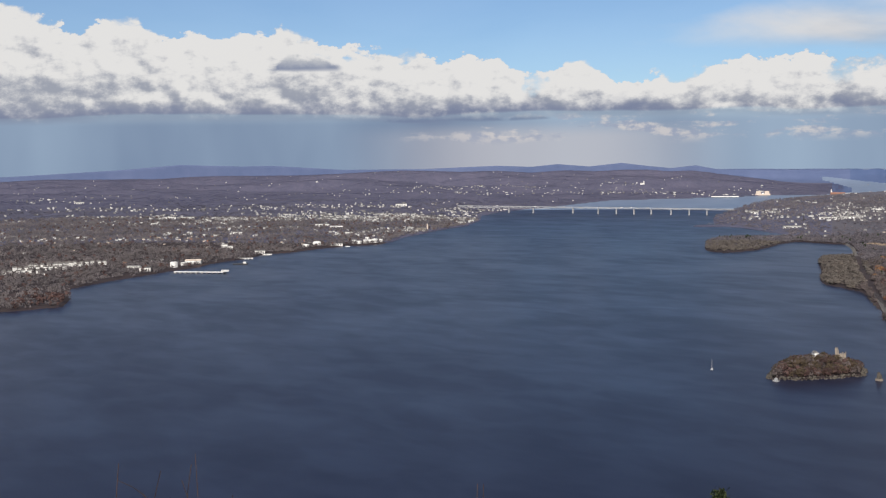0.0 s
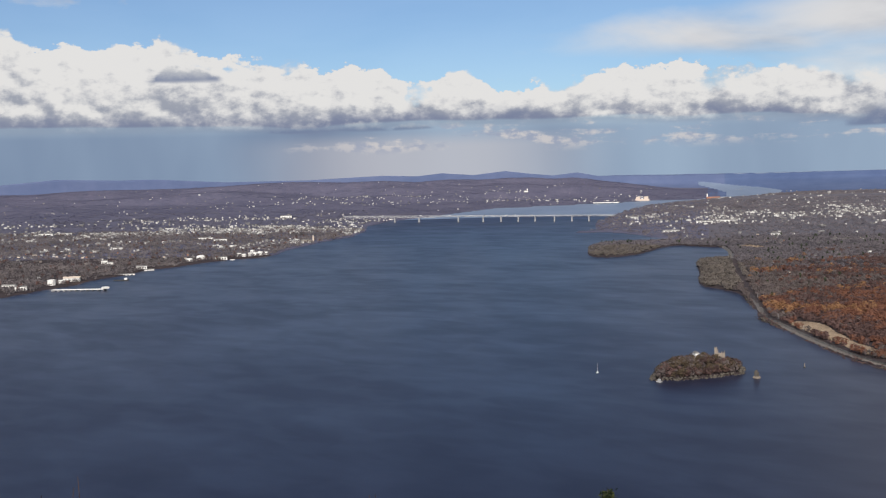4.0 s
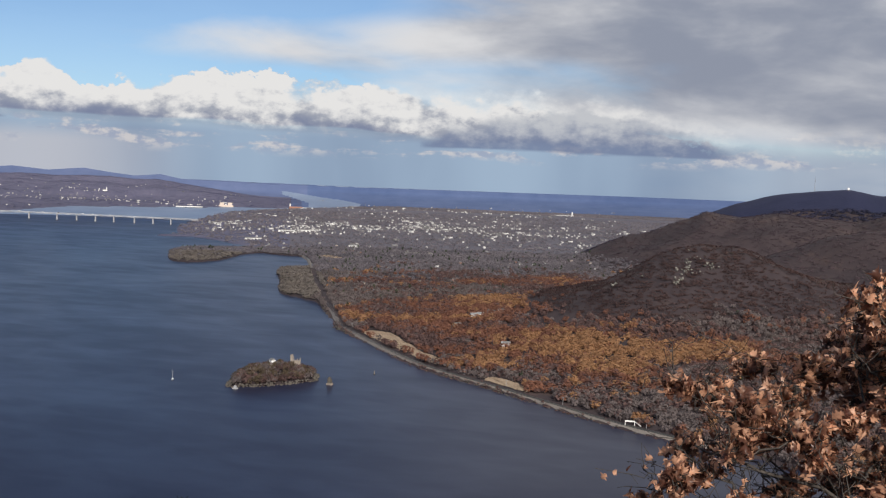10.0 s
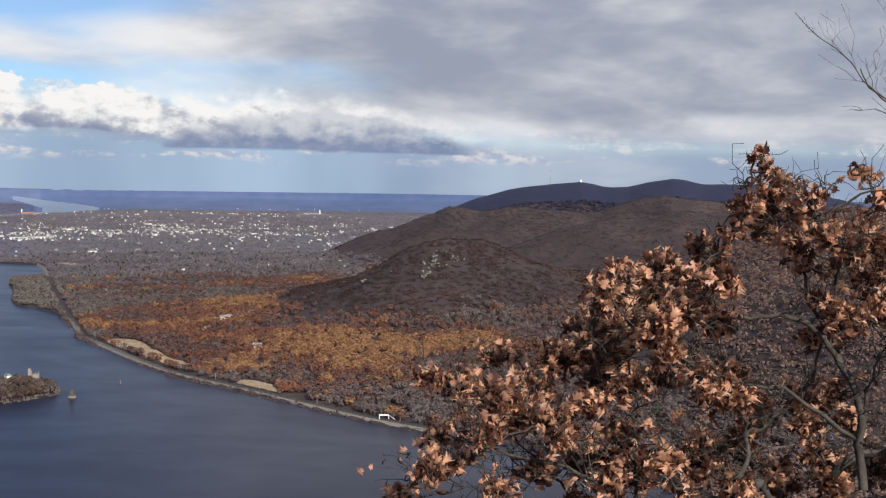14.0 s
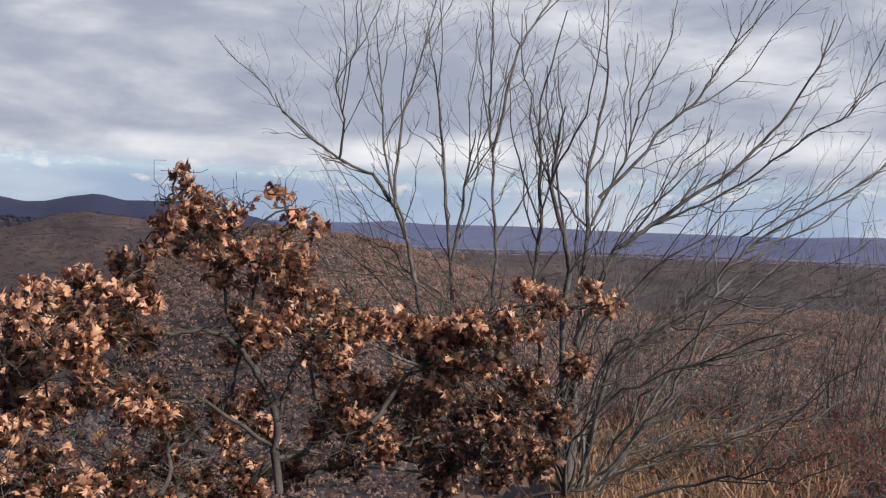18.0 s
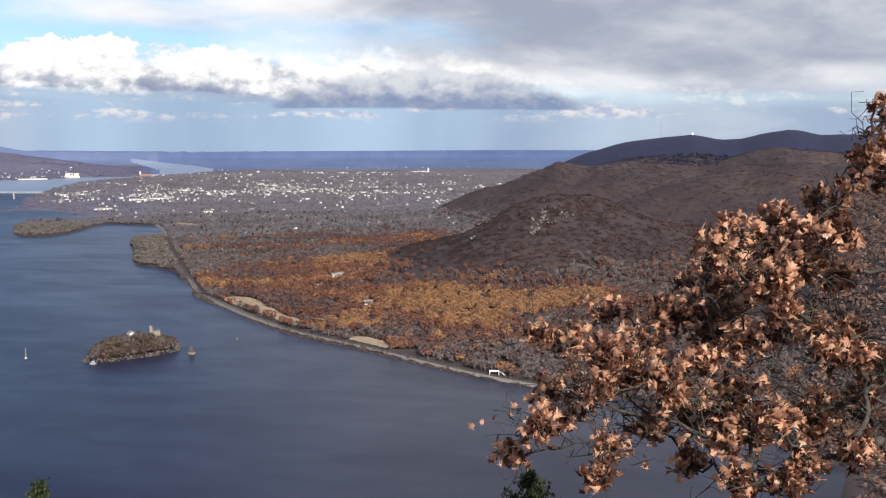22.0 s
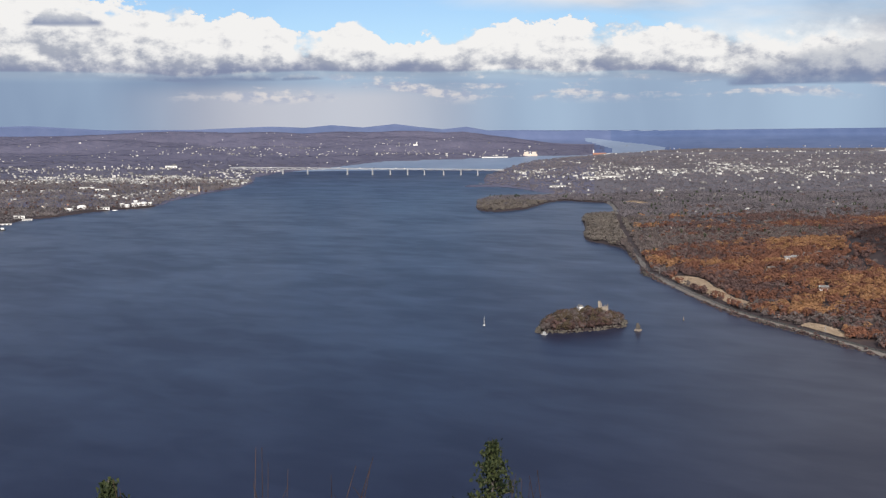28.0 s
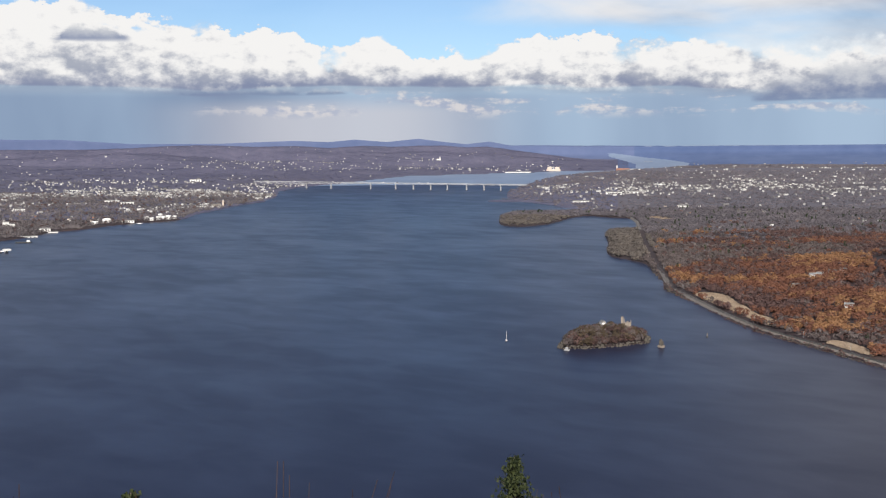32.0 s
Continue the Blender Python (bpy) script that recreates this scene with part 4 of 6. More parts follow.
keep = (de > 2) & clear_of_houses(x, y) & (height(x, y) < 30) & (near_line(x, y, RAIL) > 9) & (rng.random(len(x)) < 0.72 + 0.5 * rough2(x, y, 200, 3, 92))
wood("town_trees", "bare trees among the houses, paled grey with painted haze", x[keep], y[keep], M_FARWOOD, (3.4, 5.4), 1.3, 11, 0.35, 0.2, 0.9)
x, y = scatter(-80, -34.5, 3100, 8600, 29.0)
dw, _, _ = inland(x, y)
keep = (dw > 20) & (rng.random(len(x)) < 0.8)
x, y = x[keep], y[keep]
d_ = np.hypot(x, y) + 700 * rough2(x, y, 500, 3, 93) + rng.normal(0, 250, len(x))
wood("hillfoot_woods", "bare woods behind the western town, purpled with painted haze", x[d_ < 4700], y[d_ < 4700], M_BETWEEN, (2.5, 4.0), 3.4, 14, 0.7, 0.0, 2.4)
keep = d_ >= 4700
wood("far_woods", "bare woods on the far hills, haze painted in purple-blue", x[keep], y[keep], M_HAZEWOOD, (1.8, 3.0), 5.5, 8, 1.1, 0.0, 3.5)
x, y = scatter(8, 40, 1500, 3000, 13.0)
wood("ridge_woods", "bare woods on the far ridges, with haze and relief painted in", x, y, M_MIDWOOD, (2.0, 3.0), 1.9, 7, 0.5, 0.0, 2.4)
x, y = rng.uniform(-600, -508, 1100), rng.uniform(712, 832, 1100)
_, _, di = inland(x, y)
keep = (di > 2.2) & (np.hypot(x + 569, y - 792) > 6) & (np.hypot(x + 565, y - 786) > 5) & (np.hypot(x + 556, y - 806) > 9) & (np.hypot(x + 551, y - 799) > 6)
x, y = x[keep], y[keep]
b = rng.random(len(x))
wood("island_grey_trees", "grey leafless trees on the island", x[b < 0.4], y[b < 0.4], M_BARE, (4.5, 7.0), 0.5, 60, 0.10)
wood("island_brown_trees", "russet and brown trees covering the island", x[(b >= 0.4) & (b < 0.7)], y[(b >= 0.4) & (b < 0.7)], M_BROWN, (4.5, 7.8), 0.5, 64, 0.10)
wood("island_olive_trees", "olive-grey trees covering the island", x[b >= 0.7], y[b >= 0.7], M_OLIVE, (4.5, 7.8), 0.5, 64, 0.10)

# ---- houses ----


def house(x, y, w, d, h, turn, label, material, roof, flat=False):
    ob = base_at("house", label, "house", x, y, turn, group="houses of the riverside towns")
    bm = mesh_new()
    box(bm, 0, 0, -1.5, w, d, h + 1.5)
    part("wall", bm, material, ob)
    bm = mesh_new()
    if flat:
        box(bm, 0, 0, h + 0.004, w + 0.3, d + 0.3, 0.5)
    else:
        gable(bm, 0, 0, h + 0.004, w, d, d * 0.42)
    part("roof", bm, roof, ob)
    return ob


order = np.argsort(np.hypot(TOWN[:, 0], TOWN[:, 1]))
KINDS = [("white-painted clapboard house with a grey gable roof", M_CLAPBOARD, M_ROOF), ("pale tan house with a grey gable roof", M_TAN, M_ROOF), ("red brick house with a dark roof", M_BRICK, M_ROOF)]
for i in order[:180]:
    k = KINDS[int(rng.choice(3, p=(0.5, 0.3, 0.2)))]
    house(TOWN[i, 0], TOWN[i, 1], rng.uniform(4, 6.5), rng.uniform(3, 4.2), rng.uniform(2.4, 3.6), rng.uniform(0, 180), k[0], k[1], k[2])


def house_rows(name, label, xy, material, roof_material):
    """Many far houses at once: gabled blocks."""
    n = len(xy)
    w, d, h, t = rng.uniform(4.0, 7.5, n), rng.uniform(3.2, 4.8, n), rng.uniform(2.6, 4.2, n), rng.uniform(0, math.pi, n)
    big = rng.random(n) < 0.10
    w, d, h = np.where(big, w * 2.6, w), np.where(big, d * 1.6, d), np.where(big, h * 1.2, h)
    z = height(xy[:, 0], xy[:, 1])
    rise = np.where(big, 0.4, d * 0.4)
    u = np.array([(-1, -1, 0, 0), (1, -1, 0, 0), (1, 1, 0, 0), (-1, 1, 0, 0), (-1, -1, 1, 0), (1, -1, 1, 0), (1, 1, 1, 0), (-1, 1, 1, 0), (-1, 0, 1, 1), (1, 0, 1, 1)])
    lx, ly = u[None, :, 0] * w[:, None] / 2, u[None, :, 1] * d[:, None] / 2
    X = xy[:, :1] + lx * np.cos(t)[:, None] - ly * np.sin(t)[:, None]
    Y = xy[:, 1:] + lx * np.sin(t)[:, None] + ly * np.cos(t)[:, None]
    Z = z[:, None] - 2 + u[None, :, 2] * (h + 2)[:, None] + u[None, :, 3] * rise[:, None]
    px, py, pz, _ = drawn(X.ravel(), Y.ravel(), Z.ravel())
    V = np.stack([px, py, pz], 1)
    off = (np.arange(n) * 10)[:, None, None]
    walls = np.array([(0, 1, 5, 4), (1, 2, 6, 5), (2, 3, 7, 6), (3, 0, 4, 7), (4, 7, 8, 8), (6, 5, 9, 9)])
    tri = np.concatenate([walls[:4, :3], walls[:4][:, (0, 2, 3)], walls[4:, :3]])
    roof = np.array([(4, 5, 9), (4, 9, 8), (6, 7, 8), (6, 8, 9)])
    tagged(new(name, mesh_of(name, V, (tri[None] + off).reshape(-1, 3), material)), label, "houses", kind="stuff")
    tagged(new(name + "_roofs", mesh_of(name + "_roofs", V, (roof[None] + off).reshape(-1, 3), roof_material)), "grey and pale roofs of the " + label, "roofs", kind="stuff")


rest = TOWN[order[180:]]
c = rng.random(len(rest))
house_rows("far_white_houses", "white-walled houses of the far towns", rest[c < 0.5], M_FARWALL, M_PALEROOF)
house_rows("far_brick_houses", "grey and pale houses of the far towns", rest[c >= 0.5], M_FARWALL, M_ROOF)

# rows of white town houses above the western headland
for row, (rx, ry) in enumerate([(-1885, 505), (-1925, 560), (-1965, 600), (-1975, 650)]):
    for i in range(9):
        a = 9.0 * (i - 4)
        house(rx + a * 0.12 + rng.normal(0, 2), ry + a * 1.1 + rng.normal(0, 1), 5.6, 6, 5.4 + rng.uniform(-0.8, 0.8), 82 + rng.normal(0, 9), "white three-storey town house in a terrace row", M_WHITE, M_ROOF)

# the houses in the autumn woods
for a, r, k in HOMES:
    x, y = polar(a, r)
    house(x, y, rng.uniform(7, 9), 5, 4.2 if k == 0 else 3.2, -a + rng.uniform(-25, 25), "white house among autumn trees" if k == 0 else "grey-roofed house among autumn trees", M_WHITE, M_PALEROOF if k == 0 else M_ROOF)


# ---- works and landmarks on the western shore ----
def tank(x, y, r, h, domed=False, label="white cylindrical storage tank on the waterfront"):
    ob = base_at("storage_tank", label, "tank", x, y, group="storage tanks on the waterfront")
    bm = mesh_new()
    drum(bm, 0, 0, -1, r, r, h + 1, 20)
    part("shell", bm, M_WHITE, ob, smooth_shade=False)
    bm = mesh_new()
    dome(bm, 0, 0, h + 0.004, r * 0.98, r * (0.35 if domed else 0.12), 20)
    part("roof", bm, M_WHITE, ob)
    bm = mesh_new()
    drum(bm, r + 0.3, 0, 0, 0.25, 0.25, h, 6)
    part("ladder", bm, M_STEEL, ob)


for x, y, r, h, dm in [(-1858, 772, 8, 12, 0), (-1880, 798, 5, 7, 0), (-2136, 1187, 9, 7, 0), (-2166, 1232, 11, 7, 1), (-2103, 1272, 7, 6, 0), (-2156, 1322, 6, 9, 0), (-2133, 1320, 6, 8, 0), (-2139, 1340, 6, 10, 0), (-2148, 1358, 6, 9, 0), (-2140, 1366, 7, 11, 0), (-2148, 1386, 6, 8, 0), (-2220, 1396, 6, 9, 0)]:
    tank(x, y, r * 0.85, h * 0.75, bool(dm))


def shed(x, y, w, d, h, turn, label, material, roof):
    ob = base_at("warehouse", label, "warehouse", x, y, turn, group="waterfront sheds")
    bm = mesh_new()
    box(bm, 0, 0, -2, w, d, h + 2)
    part("wall", bm, material, ob)
    bm = mesh_new()
    gable(bm, 0, 0, h + 0.004, w, d, d * 0.16, 0.5)
    part("roof", bm, roof, ob)
    for i in range(4):
        bm = mesh_new()
        box(bm, (i - 1.5) * w * 0.22, -d / 2 - 0.05, 0.3, w * 0.1, 0.12, h * 0.6)
        part("loading_door", bm, M_DARK, ob)


shed(-1861, 702, 22, 10, 6, 54, "white metal warehouse by the river", M_WHITE, M_PALEROOF)
shed(-1817, 704, 18, 10, 6, 61, "white metal warehouse by the river", M_WHITE, M_PALEROOF)
shed(-1901, 827, 28, 16, 6, 55, "pale river terminal shed with a tan roof", M_WHITE, M_TAN)
shed(-2043, 1031, 20, 10, 5, 62, "white shed behind a small quay", M_WHITE, M_PALEROOF)
shed(-2019, 1035, 18, 9, 5, 56, "long low pale shed by the tanks", M_WHITE, M_PALEROOF)
shed(-2198, 1027, 12, 9, 8, 63, "pair of white riverside halls", M_WHITE, M_PALEROOF)
shed(-2174, 1029, 10, 8, 6, 57, "pair of white riverside halls", M_WHITE, M_PALEROOF)
shed(-2123, 1256, 26, 9, 4, 64, "long low pale shed by the tanks", M_WHITE, M_PALEROOF)
shed(-3263, 1346, 40, 12, 6, 58, "long white shed behind the waterfront", M_WHITE, M_PALEROOF)
shed(-3257, 1399, 44, 12, 5, 65, "long white shed behind the waterfront", M_WHITE, M_PALEROOF)
shed(-2544, 841, 24, 9, 5, 59, "long white shed behind the waterfront", M_WHITE, M_PALEROOF)
shed(-4822, 1586, 40, 14, 6, 66, "long white shed behind the waterfront", M_WHITE, M_PALEROOF)
shed(-2502, 1204, 22, 9, 5, 60, "long white shed behind the waterfront", M_WHITE, M_PALEROOF)
shed(-2708, 1558, 38, 10, 6, 54, "long white shed behind the waterfront", M_WHITE, M_PALEROOF)
shed(-2630, 1556, 34, 10, 6, 61, "long white shed behind the waterfront", M_WHITE, M_PALEROOF)
shed(-3730, 2507, 44, 14, 8, 55, "long white shed behind the waterfront", M_WHITE, M_PALEROOF)
shed(-2440, 1700, 26, 12, 7, 62, "grey riverside mill building", M_STONE, M_ROOF)
shed(-2655, 1998, 22, 10, 5, 56, "white boathouse near the bridge", M_WHITE, M_PALEROOF)
shed(-1957, 956, 30, 8, 3, 63, "low white boathouse on a landing", M_WHITE, M_PALEROOF)
shed(-1868, 2650, 46, 14, 5, 35, "long white factory with a flat roof", M_WHITE, M_PALEROOF)
shed(-1835, 2700, 50, 12, 5, 35, "long white factory with a flat roof", M_WHITE, M_PALEROOF)
shed(-1775, 2370, 44, 14, 4, 50, "low white shed in a clearing", M_WHITE, M_PALEROOF)
shed(-1400, 2260, 22, 9, 5, 20, "white barn-like hall among trees", M_WHITE, M_PALEROOF)


def warped(name, label, category, parts, kind=""):
    """A thing whose parts are given in plan places, drawn together with the far land."""
    root = tagged(new(name), label, category, kind=kind)
    for pname, bm, material, plabel in parts:
        for v in bm.verts:
            v.co = Vector([float(c) for c in drawn(np.float64(v.co.x), np.float64(v.co.y), np.float64(v.co.z))[:3]])
        part(pname, bm, material, root, plabel)
    return root


def beam(bm, p, q, w, h):
    """A straight bar between two points, w wide and h deep below them."""
    p, q = Vector(p), Vector(q)
    d = (q - p)
    s = Vector((-d.y, d.x, 0))
    s = s.normalized() * w / 2 if s.length > 1e-6 else Vector((w / 2, 0, 0))
    dn = Vector((0, 0, -h)) if abs(d.z) < d.length * 0.95 else Vector((0, h, 0))
    v = [bm.verts.new(c) for c in (p - s, p + s, q + s, q - s, p - s + dn, p + s + dn, q + s + dn, q - s + dn)]
    for f in ((0, 1, 2, 3), (7, 6, 5, 4), (0, 4, 5, 1), (1, 5, 6, 2), (2, 6, 7, 3), (3, 7, 4, 0)):
        bm.faces.new([v[i] for i in f])


# the quay with its loading pier
bm = mesh_new()
beam(bm, (-1774, 738, 3.2), (-1707, 797, 3.2), 7, 1.2)
piles = []
for i in range(10):
    legs, f = mesh_new(), i / 9
    box(legs, -1771 + 62 * f, 738 + 59 * f, -3, 1, 6, 5)
    piles.append(("pile", legs, M_CONC, ""))
head = mesh_new()
box(head, -1707, 797, 3.21, 8, 10, 3)
warped("pier", "long pale loading pier on piles in the river", "pier", [("deck", bm, M_WHITE, ""), ("loading_platform", head, M_WHITE, "")] + piles)
bm = mesh_new()
box(bm, -1854, 896, 0.2, 26, 7, 1.6, 1.0, 0.9)
cab = mesh_new()
box(cab, -1849, 902, 1.81, 5, 4, 3, 0.9, 0.9)
warped("barge", "dark barge moored at the shore", "barge", [("hull", bm, M_DARK, ""), ("wheelhouse", cab, M_WHITE, "white wheelhouse")])


def stack(x, y, r, h, label, material):
    ob = base_at("chimney", label, "chimney", x, y)
    bm = mesh_new()
    drum(bm, 0, 0, -1, r, r * 0.7, h + 1, 12)
    part("shaft", bm, material, ob)
    bm = mesh_new()
    drum(bm, 0, 0, h + 0.004, r * 0.85, r * 0.85, 0.8, 12)
    part("rim", bm, M_CONC, ob)


stack(-2464, 1739, 2.4, 16, "pale brick chimney by the mill", M_TAN)
stack(-3440, 4905, 4, 34, "tall white chimney by a brick plant", M_WHITE)
stack(-1880, 2560, 1.6, 16, "thin dark factory chimney", M_DARK)
stack(-1990, 5230, 4, 24, "tall pale tower over a white factory", M_WHITE)


def block(x, y, turn, label, parts, size=1.0):
    ob = base_at("building", label, "building", x, y, turn)
    ob.scale = ob.scale * size
    for nm, cx, cy, z, sx, sy, sz, mt in parts:
        bm = mesh_new()
        box(bm, cx, cy, z, sx, sy, sz)
        part(nm, bm, mt, ob)


block(-3730, 4740, 38, "twin tan apartment blocks by the water", [("base", 0, 0, -4, 150, 30, 18, M_TAN), ("tower", -42, 0, 14.01, 46, 28, 26, M_TAN), ("tower", 40, 0, 14.01, 46, 28, 26, M_TAN), ("penthouse", 0, 0, 14.01, 20, 20, 9, M_WHITE)], 0.5)
block(-3400, 4900, 38, "red brick power plant by the river", [("hall", 0, 0, -4, 90, 40, 30, M_BRICK), ("annex", 62, 0, -4, 60, 36, 14, M_TAN)], 0.75)
block(-3560, 5250, 38, "low white depot on the far shore", [("hall", 0, 0, -2, 200, 40, 16, M_WHITE), ("roof", 0, 0, 14.01, 204, 44, 2, M_PALEROOF)], 0.42)
block(-3690, 4400, 38, "long white shed on the far shore", [("hall", 0, 0, -2, 260, 26, 9, M_WHITE), ("roof", 0, 0, 7.01, 262, 28, 1.5, M_PALEROOF)], 0.5)
block(-2040, 5260, 21, "large white factory on the plain", [("hall", 0, 0, -4, 300, 60, 26, M_WHITE), ("annex", -190, 10, -4, 90, 50, 16, M_FARWALL), ("silo", 60, 0, 22.01, 18, 18, 26, M_FARWALL), ("silo", -40, 0, 22.01, 14, 14, 30, M_FARWALL)], 0.3)
block(-4690, 7090, 33, "pale buildings by the far reach", [("hall", 0, 0, -4, 330, 60, 24, M_FARWALL), ("tower", 60, 0, 20.01, 40, 40, 16, M_FARWALL)], 0.2)
x, y = polar(-43.98, 6900)
ob = base_at("church", "white church with a tall spire on a hill", "church", x, y, 40)
ob.scale = ob.scale * 0.28
bm = mesh_new()
box(bm, 0, 0, -4, 90, 36, 26)
part("nave", bm, M_WHITE, ob)
bm = mesh_new()
gable(bm, 0, 0, 22.01, 90, 36, 16)
part("roof", bm, M_PALEROOF, ob)
bm = mesh_new()
box(bm, 30, 0, 22.02, 18, 18, 30)
drum(bm, 30, 0, 52.03, 11, 0.5, 34, 8)
part("spire", bm, M_WHITE, ob)

# ---- the bridge ----
B0, B1 = Vector((-3400, 2542, 23.5)), Vector((-2395, 2902, 20.5))


def on_bridge(f, dz=0.0):
    p = B0.lerp(B1, f)
    return (p.x, p.y, p.z + dz)


deck, truss, rail_bm = mesh_new(), mesh_new(), mesh_new()
for i in range(40):
    beam(deck, on_bridge(i / 40), on_bridge((i + 1) / 40), 9, 1.0)
    beam(rail_bm, on_bridge(i / 40, 0.8), on_bridge((i + 1) / 40, 0.8), 9.4, 0.7)
for i in range(60):
    f0, f1 = i / 60, (i + 1) / 60
    dep = 4.0 if f0 < 0.36 else 1.5
    beam(truss, on_bridge(f0, -1.51 - dep), on_bridge(f1, -1.51 - dep), 7, 0.9)
    lo, hi = (f0, f1) if i % 2 else (f1, f0)
    beam(truss, on_bridge(lo, -1.51), on_bridge(hi, -1.6 - dep), 7, 0.7)
parts = [("deck", deck, M_STEEL, "grey road deck"), ("truss", truss, M_STEEL, "steel truss under the deck"), ("parapet", rail_bm, M_STEEL, "")]
for az_pier in (-51.45, -50.65, -49.42, -47.43, -46.17, -45.27, -44.40, -43.55, -42.58, -41.70, -40.85):
    t_ = math.tan(radians(az_pier))
    f = (B0.x - t_ * B0.y) / (t_ * (B1.y - B0.y) - (B1.x - B0.x))
    p = B0.lerp(B1, f)
    bm = mesh_new()
    ht = p.z - (5.6 if f < 0.36 else 3.1)
    for s in (-2.6, 2.6):
        box(bm, p.x + s * 0.34, p.y - s * 0.94, -3, 2.0, 1.8, ht + 3, 0.8, 0.34)
    box(bm, p.x, p.y, ht - 1.6, 3, 8.2, 1.5, 1.0, 0.34)
    box(bm, p.x, p.y, -3, 4, 9, 4.2, 0.9, 0.34)
    parts.append(("pier", bm, M_CONC, "pale concrete pier"))
warped("bridge", "long steel truss road bridge on concrete piers", "bridge", parts)
for f, s, mt in [(0.31, 1.5, M_WHITE), (0.42, -1.5, M_WHITE), (0.55, 1.5, M_DARK), (0.63, 1.5, M_WHITE), (0.66, -1.5, M_WHITE), (0.72, 1.5, M_STEEL), (0.16, -1.5, M_WHITE), (0.5, 1.5, M_WHITE)]:
    body, cabin = mesh_new(), mesh_new()
    p = on_bridge(f, 0.02)
    box(body, p[0] + s * 0.34, p[1] - s, p[2] + 0.5, 7.5, 1.4, 1.5, 0.96, 0.34)
    box(cabin, p[0] + s * 0.34 - 4.6, p[1] - s - 1.65, p[2] + 0.4, 1.4, 1.3, 1.3, 0.85, 0.34)
    tagged(warped("truck", "box truck crossing the bridge", "truck", [("cargo_box", body, mt, ""), ("cab", cabin, M_STEEL, "")]), group="traffic on the bridge")

# ---- the island with its ruin ----
ob = base_at("castle_ruin", "roofless stone castle ruin on the island", "ruin", -556, 806, 36)
ob.scale = ob.scale * 0.72
for nm, cx, cy, sx, sy, h in [("tower", -3.2, 0, 3, 3, 15), ("wall", 2.5, -3, 9, 0.9, 9), ("wall", 2.5, 3.2, 9, 0.9, 8), ("wall", 7, 0, 0.9, 6, 10), ("wall", -0.8, 1.2, 0.9, 4, 11)]:
    bm = mesh_new()
    box(bm, cx, cy, -2, sx, sy, h + 2)
    for i in range(4):
        if nm == "tower":
            box(bm, cx + (i % 2 - 0.5) * 2.2, cy + (i // 2 - 0.5) * 2.2, h + 0.003, 0.8, 0.8, 1.0)
        else:
            box(bm, cx + (i - 1.5) * sx * 0.24 * (sx > sy), cy + (i - 1.5) * sy * 0.24 * (sy > sx), h + 0.003, max(sx * 0.12, 0.7), max(sy * 0.12, 0.7), rng.uniform(0.6, 2.2))
    part(nm, bm, M_CASTLE, ob)
house(-569, 792, 5, 4, 6.0, -30, "white house on the wooded island", M_WHITE, M_PALEROOF)
house(-562, 788, 7, 3, 4.2, -38, "low stone lodge on the island", M_CASTLE, M_ROOF)
house(-538, 800, 6, 3, 3.5, -30, "small stone outbuilding on the island", M_CASTLE, M_ROOF)
bm = mesh_new()
box(bm, -552, 719, -1, 4, 3, 1.8)
hut = mesh_new()
box(hut, -552, 719, 0.81, 1.8, 1.8, 1.7)
warped("dock", "small white dock at the island's tip", "dock", [("platform", bm, M_CONC, ""), ("hut", hut, M_CONC, "")])
bm = mesh_new()
box(bm, -503, 781, -1, 4.6, 3.6, 2.6)
tw = mesh_new()
box(tw, -503, 781, 1.61, 3.0, 2.6, 3.4, 0.92)
cap = mesh_new()
box(cap, -503.4, 781, 5.02, 1.7, 1.7, 1.5, 0.9)
warped("harbour_turret", "broken stone turret standing in the water", "turret", [("base", bm, M_CASTLE, ""), ("shaft", tw, M_RUBBLE, ""), ("cap", cap, M_RUBBLE, "")])


def boulders(name, label, x, y, lift, size, material, n_jit=0.35, category="rocks"):
    """Angular rocks, one icosahedron each with pushed corners."""
    p = (1 + 5 ** 0.5) / 2
    ico = np.array([(-1, p, 0), (1, p, 0), (-1, -p, 0), (1, -p, 0), (0, -1, p), (0, 1, p), (0, -1, -p), (0, 1, -p), (p, 0, -1), (p, 0, 1), (-p, 0, -1), (-p, 0, 1)]) / 1.9
    tri = np.array([(0, 11, 5), (0, 5, 1), (0, 1, 7), (0, 7, 10), (0, 10, 11), (1, 5, 9), (5, 11, 4), (11, 10, 2), (10, 7, 6), (7, 1, 8), (3, 9, 4), (3, 4, 2), (3, 2, 6), (3, 6, 8), (3, 8, 9), (4, 9, 5), (2, 4, 11), (6, 2, 10), (8, 6, 7), (9, 8, 1)])
    n = len(x)
    v = ico[None] * (1 + rng.normal(0, n_jit, (n, 12, 1))) * rng.uniform(0.6, 1.4, (n, 1, 3)) * rng.uniform(size[0], size[1], (n, 1, 1)) / 2
    v[..., 0] += x[:, None]
    v[..., 1] += y[:, None]
    v[..., 2] += (height(x, y) + lift)[:, None]
    w_ = v.reshape(-1, 3)
    px, py, pz, _ = drawn(w_[:, 0], w_[:, 1], w_[:, 2])
    return tagged(new(name, mesh_of(name, np.stack([px, py, pz], 1), (tri[None] + (np.arange(n) * 12)[:, None, None]).reshape(-1, 3), material)), label, category, kind="stuff")


t_ = rng.uniform(0, 1, 420) * len(ISLAND)
i_ = t_.astype(int)
P0, P1 = np.array(ISLAND)[i_], np.array(ISLAND)[(i_ + 1) % len(ISLAND)]
